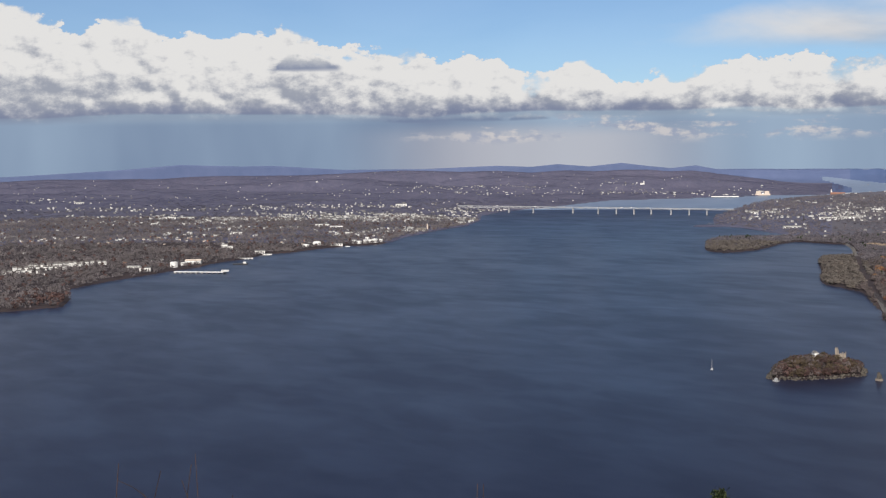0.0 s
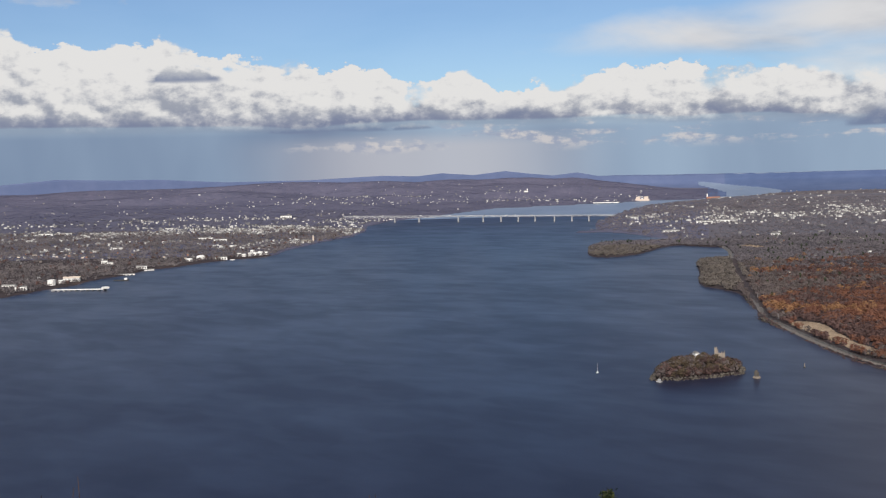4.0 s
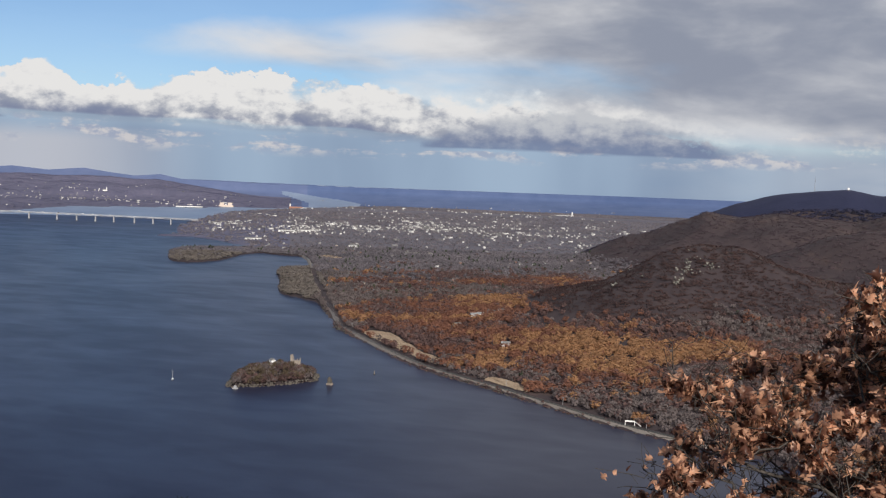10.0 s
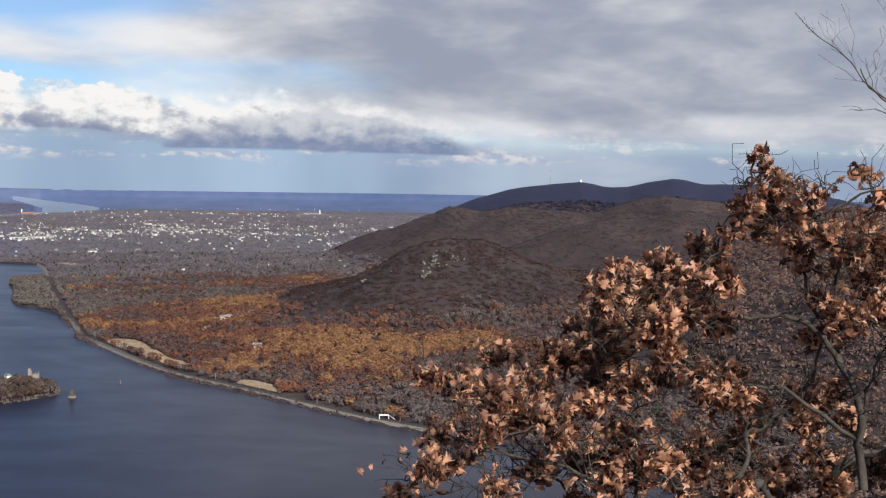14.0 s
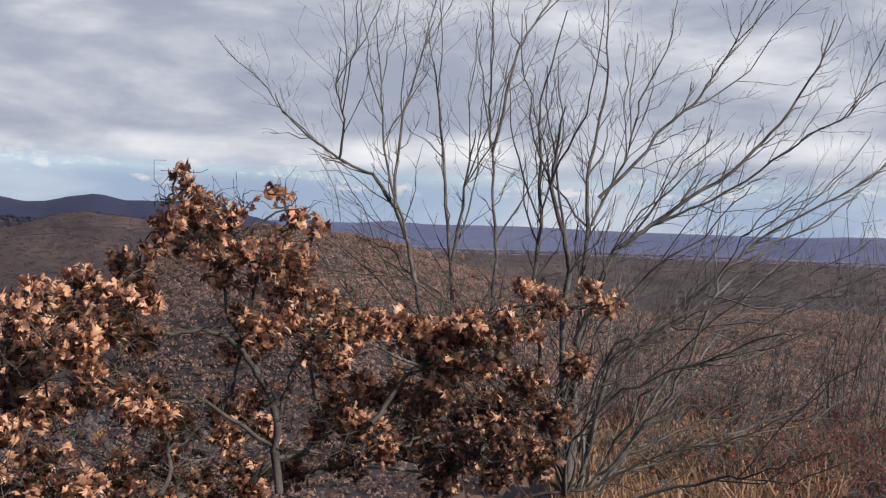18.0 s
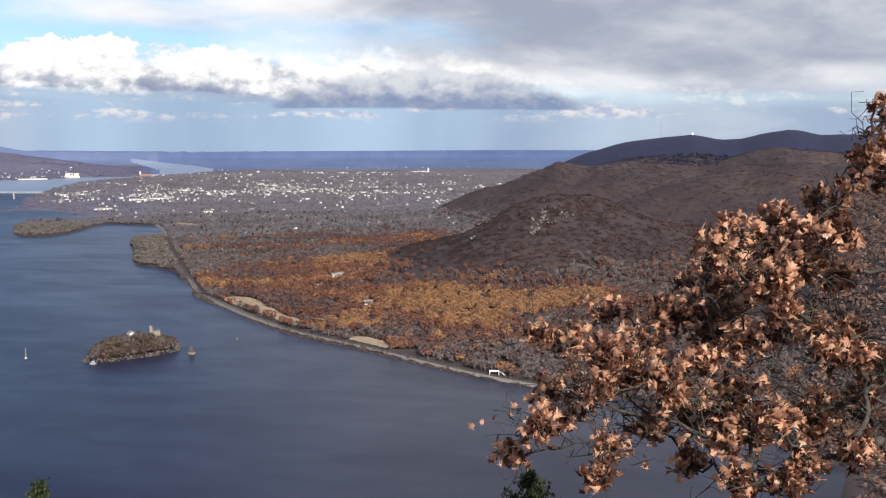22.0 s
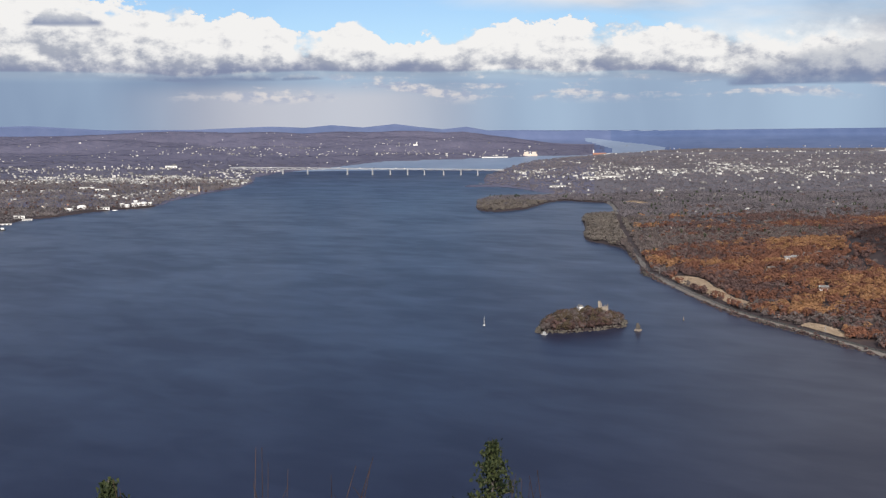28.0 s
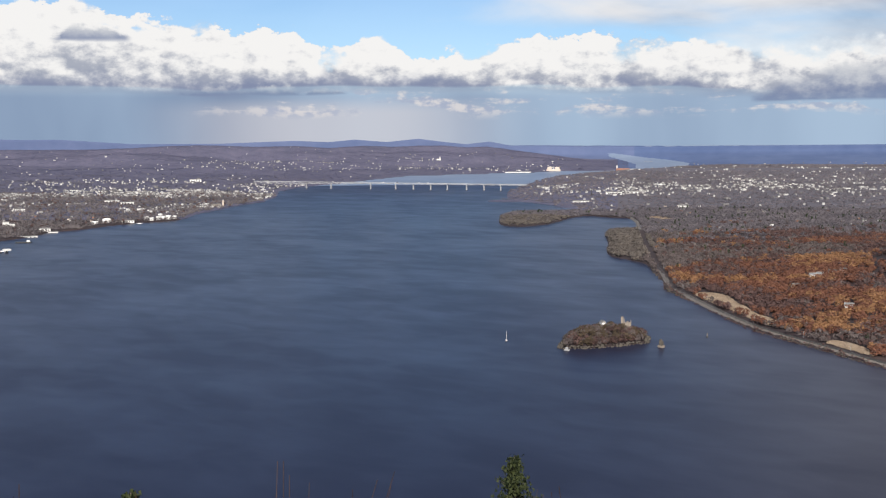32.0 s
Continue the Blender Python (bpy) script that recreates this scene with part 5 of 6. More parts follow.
q_ = P0 + (P1 - P0) * (t_ - i_)[:, None] + rng.normal(0, 1.2, (420, 2))
boulders("island_rocks", "grey rocks along the island's shore", q_[:, 0], q_[:, 1], 0.9, (0.8, 2.6), M_RUBBLE)

# bare cliffs on the rounded hill
x, y = scatter(-20, -11, 1330, 1520, 3.2)
rk = 0.75 * spot(x, y, -15.5, 1395, 11, 34) + 0.7 * spot(x, y, -15.0, 1440, 7, 26) + 0.55 * spot(x, y, -14.0, 1425, 9, 14) + 0.6 * spot(x, y, -18.6, 1400, 6, 20) + 0.5 * spot(x, y, -14.5, 1485, 50, 22)
keep = rk + rough2(x, y, 14, 3, 77) * 0.75 + rng.normal(0, 0.12, len(x)) > 0.62
boulders("cliff_rocks", "pale grey rock outcrops on the hillside", x[keep], y[keep], 1.3, (1.3, 3.6), M_CLIFF)

# ---- the eastern shore: railway, rubble bank and reed beds ----
def strip(line, half, lift, material, name, parent, side=0.0, drop=None):
    pts = []
    for (x0, y0), (x1, y1) in zip(line, line[1:]):
        n = max(2, int(math.hypot(x1 - x0, y1 - y0) / 14))
        pts += [(x0 + (x1 - x0) * i / n, y0 + (y1 - y0) * i / n) for i in range(n)]
    pts.append(line[-1])
    p = np.array(pts)
    for _ in range(3):
        p[1:-1] = (p[:-2] + 2 * p[1:-1] + p[2:]) / 4
    d = np.gradient(p, axis=0)
    d /= np.linalg.norm(d, axis=1, keepdims=True)
    nrm = np.stack([-d[:, 1], d[:, 0]], 1)
    V = []
    for s, z in ((side - half * 1.7, -1.2), (side - half, lift), (side + half, lift), (side + half * 1.7, -1.2)):
        V.append(np.concatenate([p + nrm * s, np.full((len(p), 1), z)], 1))
    V = np.stack(V, 1).reshape(-1, 3)
    px, py, pz, _ = drawn(V[:, 0], V[:, 1], V[:, 2])
    k = np.arange(len(p) - 1)[:, None] * 4
    f = np.concatenate([np.stack([k + j, k + j + 1, k + j + 5, k + j + 4], -1).reshape(-1, 4) for j in range(3)])
    ob = new(name, mesh_of(name, np.stack([px, py, pz], 1), f[:, ::-1], material))
    ob.parent = parent
    return ob


railway = tagged(new("railway"), "double-track railway on a stone bank along the shore", "railway", kind="structure")
strip(RAIL, 2.6, 2.3, M_BALLAST, "ballast", railway)
for s in (-2.1, -0.7, 0.7, 2.1):
    strip(RAIL, 0.22, 2.55, M_DARK, "rail", railway, side=s)
for i in range(12):
    f = i / 11 * (len(RAIL) - 1.01)
    j = int(f)
    x = RAIL[j][0] + (RAIL[j + 1][0] - RAIL[j][0]) * (f - j) + 3.4
    y = RAIL[j][1] + (RAIL[j + 1][1] - RAIL[j][1]) * (f - j) + 3.4
    ob = base_at("signal_post", "thin grey post beside the railway", "post", x, y, group="posts beside the railway")
    bm = mesh_new()
    drum(bm, 0, 0, -1, 0.14, 0.1, 7, 6)
    part("pole", bm, M_STEEL, ob)
    bm = mesh_new()
    box(bm, 0, 0, 5.4, 1.6, 0.15, 0.2)
    part("crossarm", bm, M_STEEL, ob)
t_ = rng.uniform(0, len(RAIL) - 1.001, 900)
j = t_.astype(int)
R_ = np.array(RAIL)
q_ = R_[j] + (R_[j + 1] - R_[j]) * (t_ - j)[:, None]
nn = (R_[j + 1] - R_[j]) / np.linalg.norm(R_[j + 1] - R_[j], axis=1, keepdims=True)
q_ = q_ + np.stack([-nn[:, 1], nn[:, 0]], 1) * rng.normal(8.0, 1.6, (900, 1))
boulders("bank_rubble", "grey rubble along the railway bank", q_[:, 0], q_[:, 1], 0.4, (0.8, 2.2), M_RUBBLE)
q2 = q_[::2] - np.stack([-nn[:, 1], nn[:, 0]], 1)[::2] * rng.normal(1.5, 1.0, (450, 1))
wood("bank_scrub", "low brown scrub along the railway bank", q2[:, 0], q2[:, 1], M_BROWN, (1.2, 2.6), 0.6, 16, 0.2)
for fx, fy, w_, l_ in FIELDS:
    n = 2600
    rr, aa = np.sqrt(rng.random(n)) * 1.25, rng.uniform(0, 6.2832, n)
    v_, u_ = rr * np.cos(aa) * w_, rr * np.sin(aa) * l_
    x, y = fx + u_ * 0.75 + v_ * 0.66, fy - u_ * 0.66 + v_ * 0.75
    ok = (inland(x, y)[1] > 5) & in_field(x, y) & (near_line(x, y, RAIL) > 6.5)
    ob = wood("reed_bed", "pale straw-coloured reed bed by the railway", x[ok], y[ok], M_SAND, (0.6, 1.0), 1.8, 9, 0.55, 0.0, 3.0)
    ob["category"] = "reeds"

# the footbridge at the small landing
ob = base_at("footbridge", "white railed footbridge over the railway", "footbridge", -243, 772, 20)
ob.scale = ob.scale * 0.6
bm = mesh_new()
box(bm, 0, 0, 4.2, 12, 1.6, 0.5)
part("deck", bm, M_WHITE, ob)
for s in (-5.5, 5.5):
    bm = mesh_new()
    box(bm, s, 0, -1, 0.8, 1.4, 5.19)
    part("leg", bm, M_WHITE, ob)
for s in (-0.8, 0.8):
    bm = mesh_new()
    box(bm, 0, s, 4.71, 12, 0.12, 1.0)
    part("railing", bm, M_WHITE, ob)
bm = mesh_new()
beam(bm, (6, 0, 4.6), (13, -3, 0.5), 1.6, 0.5)
part("ramp", bm, M_WHITE, ob)

# ---- on the water ----
ob = base_at("sailboat", "white sailing boat with bare mast", "sailboat", -616, 719, 122, 0)
ob.scale = ob.scale * 0.75
bm = mesh_new()
for i, (u, w_) in enumerate([(-4, 0.9), (-2, 1.25), (0, 1.35), (2, 1.0), (4.2, 0.08)]):
    for s in (-1, 1):
        bm.verts.new((u, s * w_, 1.0))
        bm.verts.new((u * 0.92, s * w_ * 0.55, -0.3))
bm.verts.ensure_lookup_table()
for i in range(4):
    k = i * 4
    v = bm.verts
    for f in ((k, k + 1, k + 5, k + 4), (k + 2, k + 6, k + 7, k + 3), (k, k + 4, k + 6, k + 2)):
        bm.faces.new([v[j] for j in f])
part("hull", bm, M_WHITE, ob)
bm = mesh_new()
drum(bm, 0.5, 0, 0.9, 0.14, 0.1, 10.5, 6)
part("mast", bm, M_WHITE, ob)
bm = mesh_new()
beam(bm, (0.5, 0, 2.6), (-3.6, 0, 2.5), 0.35, 0.35)
part("boom", bm, M_WHITE, ob, "boom with furled sail")
bm = mesh_new()
box(bm, -0.4, 0, 1.0, 2.6, 1.3, 0.6, 0.85)
part("cabin", bm, M_WHITE, ob)
for x, y in ((-499, 846),):
    ob = base_at("channel_marker", "small dark channel marker in the river", "buoy", x, y, 0, 0, "channel markers")
    bm = mesh_new()
    drum(bm, 0, 0, -0.6, 1.0, 0.8, 1.4, 10)
    part("float", bm, M_DARK, ob)
    bm = mesh_new()
    drum(bm, 0, 0, 0.8, 0.4, 0.25, 3.0, 8)
    part("post", bm, M_CASTLE, ob)

# ---- on the mountain ----
x, y = polar(-9.23, 2770)
ob = base_at("radio_mast", "tall thin lattice radio mast on the mountain", "mast", x, y)
for i in range(3):
    a = i * 2.0944
    bm = mesh_new()
    beam(bm, (1.3 * math.cos(a), 1.3 * math.sin(a), 0), (0.5 * math.cos(a), 0.5 * math.sin(a), 34), 0.3, 0.3)
    part("leg", bm, M_STEEL, ob)
bm = mesh_new()
for j in range(16):
    z0, k0, k1 = j * 2.1, 1.3 - j * 0.05, 1.3 - (j + 1) * 0.05
    for i in range(3):
        a, b_ = i * 2.0944, (i + 1) * 2.0944
        beam(bm, (k0 * math.cos(a), k0 * math.sin(a), z0), (k1 * math.cos(b_), k1 * math.sin(b_), z0 + 2.1), 0.14, 0.14)
part("bracing", bm, M_STEEL, ob)
x, y = polar(-7.71, 2765)
ob = base_at("observatory", "small white domed station on the mountain top", "station", x, y)
bm = mesh_new()
drum(bm, 0, 0, -2, 2.6, 2.6, 4.6, 14)
part("wall", bm, M_WHITE, ob)
bm = mesh_new()
dome(bm, 0, 0, 2.61, 2.6, 2.0, 14)
part("dome", bm, M_WHITE, ob)

# ---- the plants in front of the lookout ----
rnd = random.Random(11)


class Wood:
    """Collects tapering limbs as one mesh."""

    def __init__(self):
        self.v, self.f = [], []

    def limb(self, pts, radii, sides=5):
        pts = [Vector(p) for p in pts]
        base = len(self.v)
        for i, p in enumerate(pts):
            d = (pts[min(i + 1, len(pts) - 1)] - pts[max(i - 1, 0)])
            d = d.normalized() if d.length > 1e-9 else Vector((0, 0, 1))
            s = d.cross(Vector((0.31, 0.17, 0.93)))
            s = s.normalized() if s.length > 1e-6 else Vector((1, 0, 0))
            t = d.cross(s)
            for j in range(sides):
                a = 6.28318 * j / sides
                self.v.append(p + (s * math.cos(a) + t * math.sin(a)) * radii[i])
        for i in range(len(pts) - 1):
            for j in range(sides):
                a, b = base + i * sides + j, base + i * sides + (j + 1) % sides
                self.f.append((a, b, b + sides, a + sides))

    def make(self, name, material, parent=None, label="", kind=""):
        ob = new(name, mesh_of(name, np.array([tuple(v) for v in self.v]), np.array(self.f), material, True))
        ob.parent = parent
        return tagged(ob, label, kind=kind)


def bent(p, q, n, wob, sag=0.0):
    """A crooked line from p to q."""
    p, q = Vector(p), Vector(q)
    L = (q - p).length
    out = []
    o = Vector((0, 0, 0))
    for i in range(n + 1):
        f = i / n
        if 0 < i < n:
            o = o * 0.6 + Vector((rnd.gauss(0, wob), rnd.gauss(0, wob), rnd.gauss(0, wob))) * L
        out.append(p.lerp(q, f) + (o if 0 < i < n else Vector()) + Vector((0, 0, -sag * 4 * f * (1 - f) * L)))
    return out


def sight(a, e, r):
    """The point seen at a bearing and slope, r metres away on the level."""
    return Vector((r * math.sin(radians(a)), r * math.cos(radians(a)), EYE + r * math.tan(radians(e))))


def leaf_mesh(name, seed, length=0.11, lobes=3, material=None):
    """A dry lobed oak leaf, curled along and across."""
    q = random.Random(seed)
    bm = mesh_new()
    n = lobes * 2 + 2
    curl, cup, twist = q.uniform(-2.2, 2.6), q.uniform(0.3, 1.3), q.uniform(-1.4, 1.4)
    rows = []
    for i in range(n + 1):
        f = i / n
        w = length * (0.10 + 0.34 * math.sin(math.pi * min(f * 1.08, 1))) * (1.35 if i % 2 else 0.5) * q.uniform(0.8, 1.2)
        if i == 0:
            w = length * 0.03
        if i == n:
            w = length * 0.02
        a = curl * f
        mx, mz = length * math.sin(a) / max(abs(curl), 0.2) * (1 if curl >= 0 else -1), length * (1 - math.cos(a)) / max(abs(curl), 0.2)
        if abs(curl) < 0.2:
            mx, mz = length * f, 0
        r = []
        for s in (-1, 0, 1):
            y, z = s * w, abs(s) * w * cup
            t = twist * f
            r.append(bm.verts.new((mx, y * math.cos(t) - z * math.sin(t), mz + y * math.sin(t) + z * math.cos(t))))
        rows.append(r)
    for a, b in zip(rows, rows[1:]):
        bm.faces.new((a[0], b[0], b[1], a[1]))
        bm.faces.new((a[1], b[1], b[2], a[2]))
    me = bpy.data.meshes.new(name)
    bm.to_mesh(me)
    bm.free()
    me.materials.append(material or M_LEAF)
    return me


LEAVES = [leaf_mesh("leaf", s, 0.051, 2) for s in range(8)]
SHADED_LEAVES = [leaf_mesh("leaf", s, 0.048, 2, M_SHADED_LEAF) for s in range(8)]
LEAF_ARRAYS = []
for me in LEAVES:
    co = np.array([v.co[:] for v in me.vertices])
    LEAF_ARRAYS.append((co, np.array([p.vertices[:] for p in me.polygons])))


class Foliage:
    """Leaves of a plant: the first ones nearest the lookout are parts of their own, the rest are joined."""

    def __init__(self, parent, singles, shaded=False):
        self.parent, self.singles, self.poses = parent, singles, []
        self.kinds, self.material = (SHADED_LEAVES, M_SHADED_LEAF) if shaded else (LEAVES, M_LEAF)

    def add(self, place, aim, size):
        q = Vector(aim).to_track_quat("X", "Z").to_matrix().to_4x4()
        self.poses.append(Matrix.Translation(place) @ q @ Matrix.Rotation(rnd.uniform(0, 6.28), 4, "X") @ Matrix.Scale(size, 4))

    def make(self):
        self.poses.sort(key=lambda m: m.translation.length)
        own = self.poses[:: max(1, len(self.poses) // max(self.singles, 1))][: self.singles]
        ids = {id(m) for m in own}
        for m in own:
            ob = new("leaf", self.kinds[rnd.randrange(8)])
            ob.parent = self.parent
            ob.matrix_local = m
        V, F, n = [], [], 0
        for m in self.poses:
            if id(m) in ids:
                continue
            co, fa = LEAF_ARRAYS[rnd.randrange(8)]
            M = np.array(m)
            V.append(co @ M[:3, :3].T + M[:3, 3])
            F.append(fa + n)
            n += len(co)
        if V:
            ob = new("foliage", mesh_of("foliage", np.concatenate(V), np.concatenate(F), self.material))
            ob.parent = self.parent
            tagged(ob, "curled brown oak leaves", kind="stuff")


def oak_shrub(name, label, clusters, root, r0, thickness, singles, trunk_r, bare=3, boughs=(), shaded=False):
    """A shrub whose limbs reach out to clusters of leaves; each cluster is a bearing, a slope and a spread in degrees."""
    ob = tagged(new(name), label, "shrub")
    ends, full = [], []
    spare = []
    for i, (a, e, s) in enumerate(clusters):
        for a2, e2, s2 in clusters[:i]:
            if 1.8 < math.hypot(a - a2, e - e2) < 3.6 and rnd.random() < 0.05:
                spare.append(((a + a2) / 2 + rnd.gauss(0, 0.3), (e + e2) / 2 + rnd.gauss(0, 0.3), (s + s2) * 0.42))
    for i, (a, e, s) in enumerate(list(clusters) + spare):
        full.append(i < len(clusters))
        r = r0 + rnd.uniform(-0.55, 0.55)
        ends.append((sight(a, e, r), s / 57.3 * r))
    root = Vector(root)
    nodes = [(root, -1)]
    fork = root.lerp(sum((p for p, _ in ends), Vector()) / len(ends), 0.5)
    nodes.append((fork, 0))
    todo = sorted(range(len(ends)), key=lambda i: (ends[i][0] - fork).length)
    where = {}
    for i in todo:
        p = ends[i][0]
        best = min(range(1, len(nodes)), key=lambda k: (nodes[k][0] - p).length + 0.35 * (nodes[k][0] - fork).length + (0.5 if nodes[k][0].z > p.z + 0.15 else 0))
        where[i] = len(nodes)
        nodes.append((p, best))
    load = [1.0] * len(nodes)
    for k in range(len(nodes) - 1, 0, -1):
        load[nodes[k][1]] += load[k]
    limbs, twigs, leaves = Wood(), Wood(), Foliage(ob, singles, shaded)
    big = load[0]
    sprigs = []

    def tuft(b0, b1, n):
        """Leaves crowded round the end of a twig."""
        d = (b1 - b0).normalized()
        for _ in range(n):
            aim = (d * 0.75 + Vector((rnd.gauss(0, 0.8), rnd.gauss(0, 0.8), rnd.gauss(-0.05, 0.7)))).normalized()
            leaves.add(b0.lerp(b1, 1 - abs(rnd.gauss(0, 0.4))) + aim * rnd.uniform(0, 0.03), aim, rnd.uniform(0.6, 1.3))

    def twiglet(b0, L, thick):
        d = Vector((rnd.gauss(0, 1), rnd.gauss(0, 1), rnd.gauss(0.35, 0.8))).normalized()
        pts = bent(b0, b0 + d * L, 4, 0.10)
        twigs.limb(pts, [thick, thick * 0.8, thick * 0.65, thick * 0.5, 0.0014], 3)
        return pts

    rad = [max(0.0055, trunk_r * (l / big) ** 0.55) for l in load]
    for k in range(1, len(nodes)):
        p, q = nodes[nodes[k][1]][0], nodes[k][0]
        pts = bent(p, q, 6, 0.06, -0.04)
        if k > 1:
            sprigs.append(pts)
        limbs.limb(pts, [rad[k] * 1.15 + (rad[k] * 0.7 - rad[k] * 1.15) * j / 6 for j in range(7)], 6)
    for line, w in boughs:
        pts = []
        for p, q in zip(line, line[1:]):
            pts += bent(sight(*p, r0 - 0.25), sight(*q, r0 - 0.25), 4, 0.04)[(1 if pts else 0):]
        n = len(pts) - 1
        limbs.limb(pts, [w * 0.75 * (1 - 0.6 * j / n) for j in range(n + 1)], 7)
        sprigs += [pts, pts]
    for i, (c, s) in enumerate(ends):
        lean = Vector((rnd.gauss(0, 0.4), rnd.gauss(0, 0.4), rnd.gauss(0.15, 0.3)))
        many = max(2, int(28 * thickness * (s / r0 * 57.3 / 0.8) ** 1.4)) if full[i] else 1
        for t in range(many + bare):
            d = Vector((rnd.gauss(0, 1), rnd.gauss(0, 1), rnd.gauss(0.1, 0.85))).normalized() + lean * 0.35
            tip = c + d * s * rnd.uniform(0.3, 1.15)
            pts = bent(c - lean * s * 0.5, tip, 4, 0.09)
            twigs.limb(pts, [0.0045, 0.004, 0.0035, 0.0025, 0.0016], 3)
            for _ in range(1):
                sub = twiglet(pts[rnd.randrange(1, 4)], s * rnd.uniform(0.2, 0.5), 0.0028)
                if t < many and rnd.random() < 0.3:
                    tuft(sub[2], sub[4], 2)
            if t < many:
                tuft(pts[2], tip, rnd.choice((2, 3, 3, 4)))
    for pts in sprigs:
        for _ in range(4):
            tw = twiglet(pts[rnd.randrange(1, len(pts) - 1)], rnd.uniform(0.12, 0.42) * (0.25 if pts[-1].z > EYE - 0.5 else 1), 0.004)
            for _ in range(3):
                twiglet(tw[rnd.randrange(1, 4)], rnd.uniform(0.06, 0.22), 0.003)
            if rnd.random() < 0.12:
                tuft(tw[2], tw[4], rnd.choice((1, 2, 3)))
    limbs.make("limb", M_BARK_DARK, ob, "dark crooked limbs")
    twigs.make("twig", M_BARK_DARK, ob, "thin dark twigs", "stuff")
    leaves.make()
    return ob


# clusters of leaves on the oak: bearing, slope, spread
OAK_TIP = [(1.3, 2.7, 0.34), (1.6, 2.0, 0.51), (2.2, 1.5, 0.57), (2.7, 0.8, 0.8), (4.0, 0.5, 0.8), (1.8, 0.6, 0.71), (1.0, -0.1, 0.8), (2.1, -0.4, 0.8), (3.2, -0.3, 0.71), (0.4, -0.3, 0.57), (1.7, -1.1, 0.71),
           (0.2, -1.4, 0.63), (-1.3, -1.9, 0.71), (-0.6, -2.4, 0.71), (-2.7, -2.9, 0.71), (6.2, 1.6, 0.57), (7.2, 0.5, 0.4), (8.1, 0.1, 0.51)]
OAK_CROWN = [(-3.5, -3.4, 0.8), (-5.8, -3.6, 0.4), (-6.5, -4.8, 0.71), (-5.7, -5.3, 1.0), (-4.7, -4.0, 0.8), (-4.0, -4.9, 1.0), (-2.4, -4.0, 1.0), (-1.4, -3.7, 0.86), (-0.5, -3.9, 0.71), (-2.1, -5.3, 1.0), (-0.8, -5.9, 0.8),
             (-3.1, -6.1, 1.0), (-4.9, -6.4, 1.14), (-6.5, -6.9, 1.14), (2.7, -1.9, 0.8), (3.2, -2.7, 0.71), (4.3, -1.6, 0.71), (5.7, -1.0, 0.57), (6.4, -1.5, 0.8), (7.1, -2.0, 0.71), (5.5, -2.4, 0.8), (6.0, -3.2, 0.86),
             (6.9, -3.5, 0.8), (7.8, -4.0, 0.86), (8.6, -4.3, 0.8), (9.2, -4.8, 0.8), (8.1, -5.1, 0.86), (6.7, -5.2, 0.91), (5.3, -5.5, 0.91), (4.7, -4.8, 0.71), (3.9, -6.2, 0.51)]
OAK_BACK = [(10.1, -5.4, 0.63), (10.4, -5.6, 0.71), (11.5, -5.5, 0.63), (12.4, -5.9, 0.8), (13.1, -5.9, 0.86), (14.1, -6.0, 0.91), (14.7, -6.4, 0.71), (15.5, -5.9, 0.8), (15.8, -5.2, 0.57), (17.5, -5.3, 0.71), (18.7, -5.6, 0.57),
            (17.0, -6.0, 0.63), (18.9, -3.8, 0.57), (19.5, -4.3, 0.63), (20.1, -4.4, 0.43), (18.3, -3.4, 0.4), (21.4, -3.5, 0.46), (22.0, -4.2, 0.4), (22.7, -4.2, 0.4), (13.3, -7.3, 0.71), (14.2, -7.8, 0.8), (15.3, -7.5, 0.63),
            (16.7, -7.3, 0.57), (7.8, -6.8, 0.8), (8.7, -7.7, 0.8), (9.5, -6.0, 0.71)]
OAK_HEART = [(-6.7, -8.0, 1.14), (-5.7, -7.5, 1.14), (-3.9, -7.2, 1.0), (-3.1, -8.0, 0.8), (-2.0, -8.3, 0.57), (-6.4, -9.6, 1.29), (-1.2, -9.4, 1.0), (-0.1, -9.1, 0.91), (0.2, -10.2, 1.0), (1.0, -10.5, 0.71), (-2.0, -8.9, 0.71),
             (-6.6, -10.6, 0.86), (-5.1, -9.9, 0.8), (-3.6, -9.5, 0.8), (3.2, -10.2, 0.71), (4.6, -9.7, 0.71), (5.4, -10.8, 0.63), (3.5, -11.1, 0.57), (8.8, -9.6, 1.0), (9.7, -10.2, 1.0), (10.5, -10.7, 1.0), (11.4, -11.5, 0.71),
             (10.2, -8.5, 0.63), (8.0, -10.8, 0.71), (13.1, -9.8, 0.63), (-5.6, -12.5, 0.86), (-6.3, -13.5, 0.86), (-1.7, -12.4, 0.63), (-0.6, -12.6, 0.63), (4.1, -12.4, 0.4), (-4.5, -13.6, 0.71), (0.5, -11.9, 0.57)]
OAK_SIDE = [(-7.7, -7.0, 0.93), (-8.6, -8.5, 1.04), (-9.9, -9.6, 1.04), (-11.0, -8.5, 0.54), (-12.1, -8.4, 0.44), (-13.5, -10.0, 1.09), (-15.1, -9.6, 0.6), (-11.9, -10.7, 1.14), (-14.6, -12.5, 0.82), (-12.6, -12.4, 1.14), (-10.7, -11.5, 1.09),
            (-9.0, -11.8, 1.04), (-15.0, -14.2, 0.82), (-16.5, -15.5, 0.71), (-11.4, -15.1, 0.82), (-7.5, -13.7, 0.98), (-15.1, -14.0, 0.82), (-13.7, -13.6, 0.71), (-12.0, -16.6, 0.82), (-9.6, -14.0, 0.93), (-7.6, -15.9, 0.93), (-8.4, -12.2, 0.98),
            (-12.2, -12.2, 0.82)]
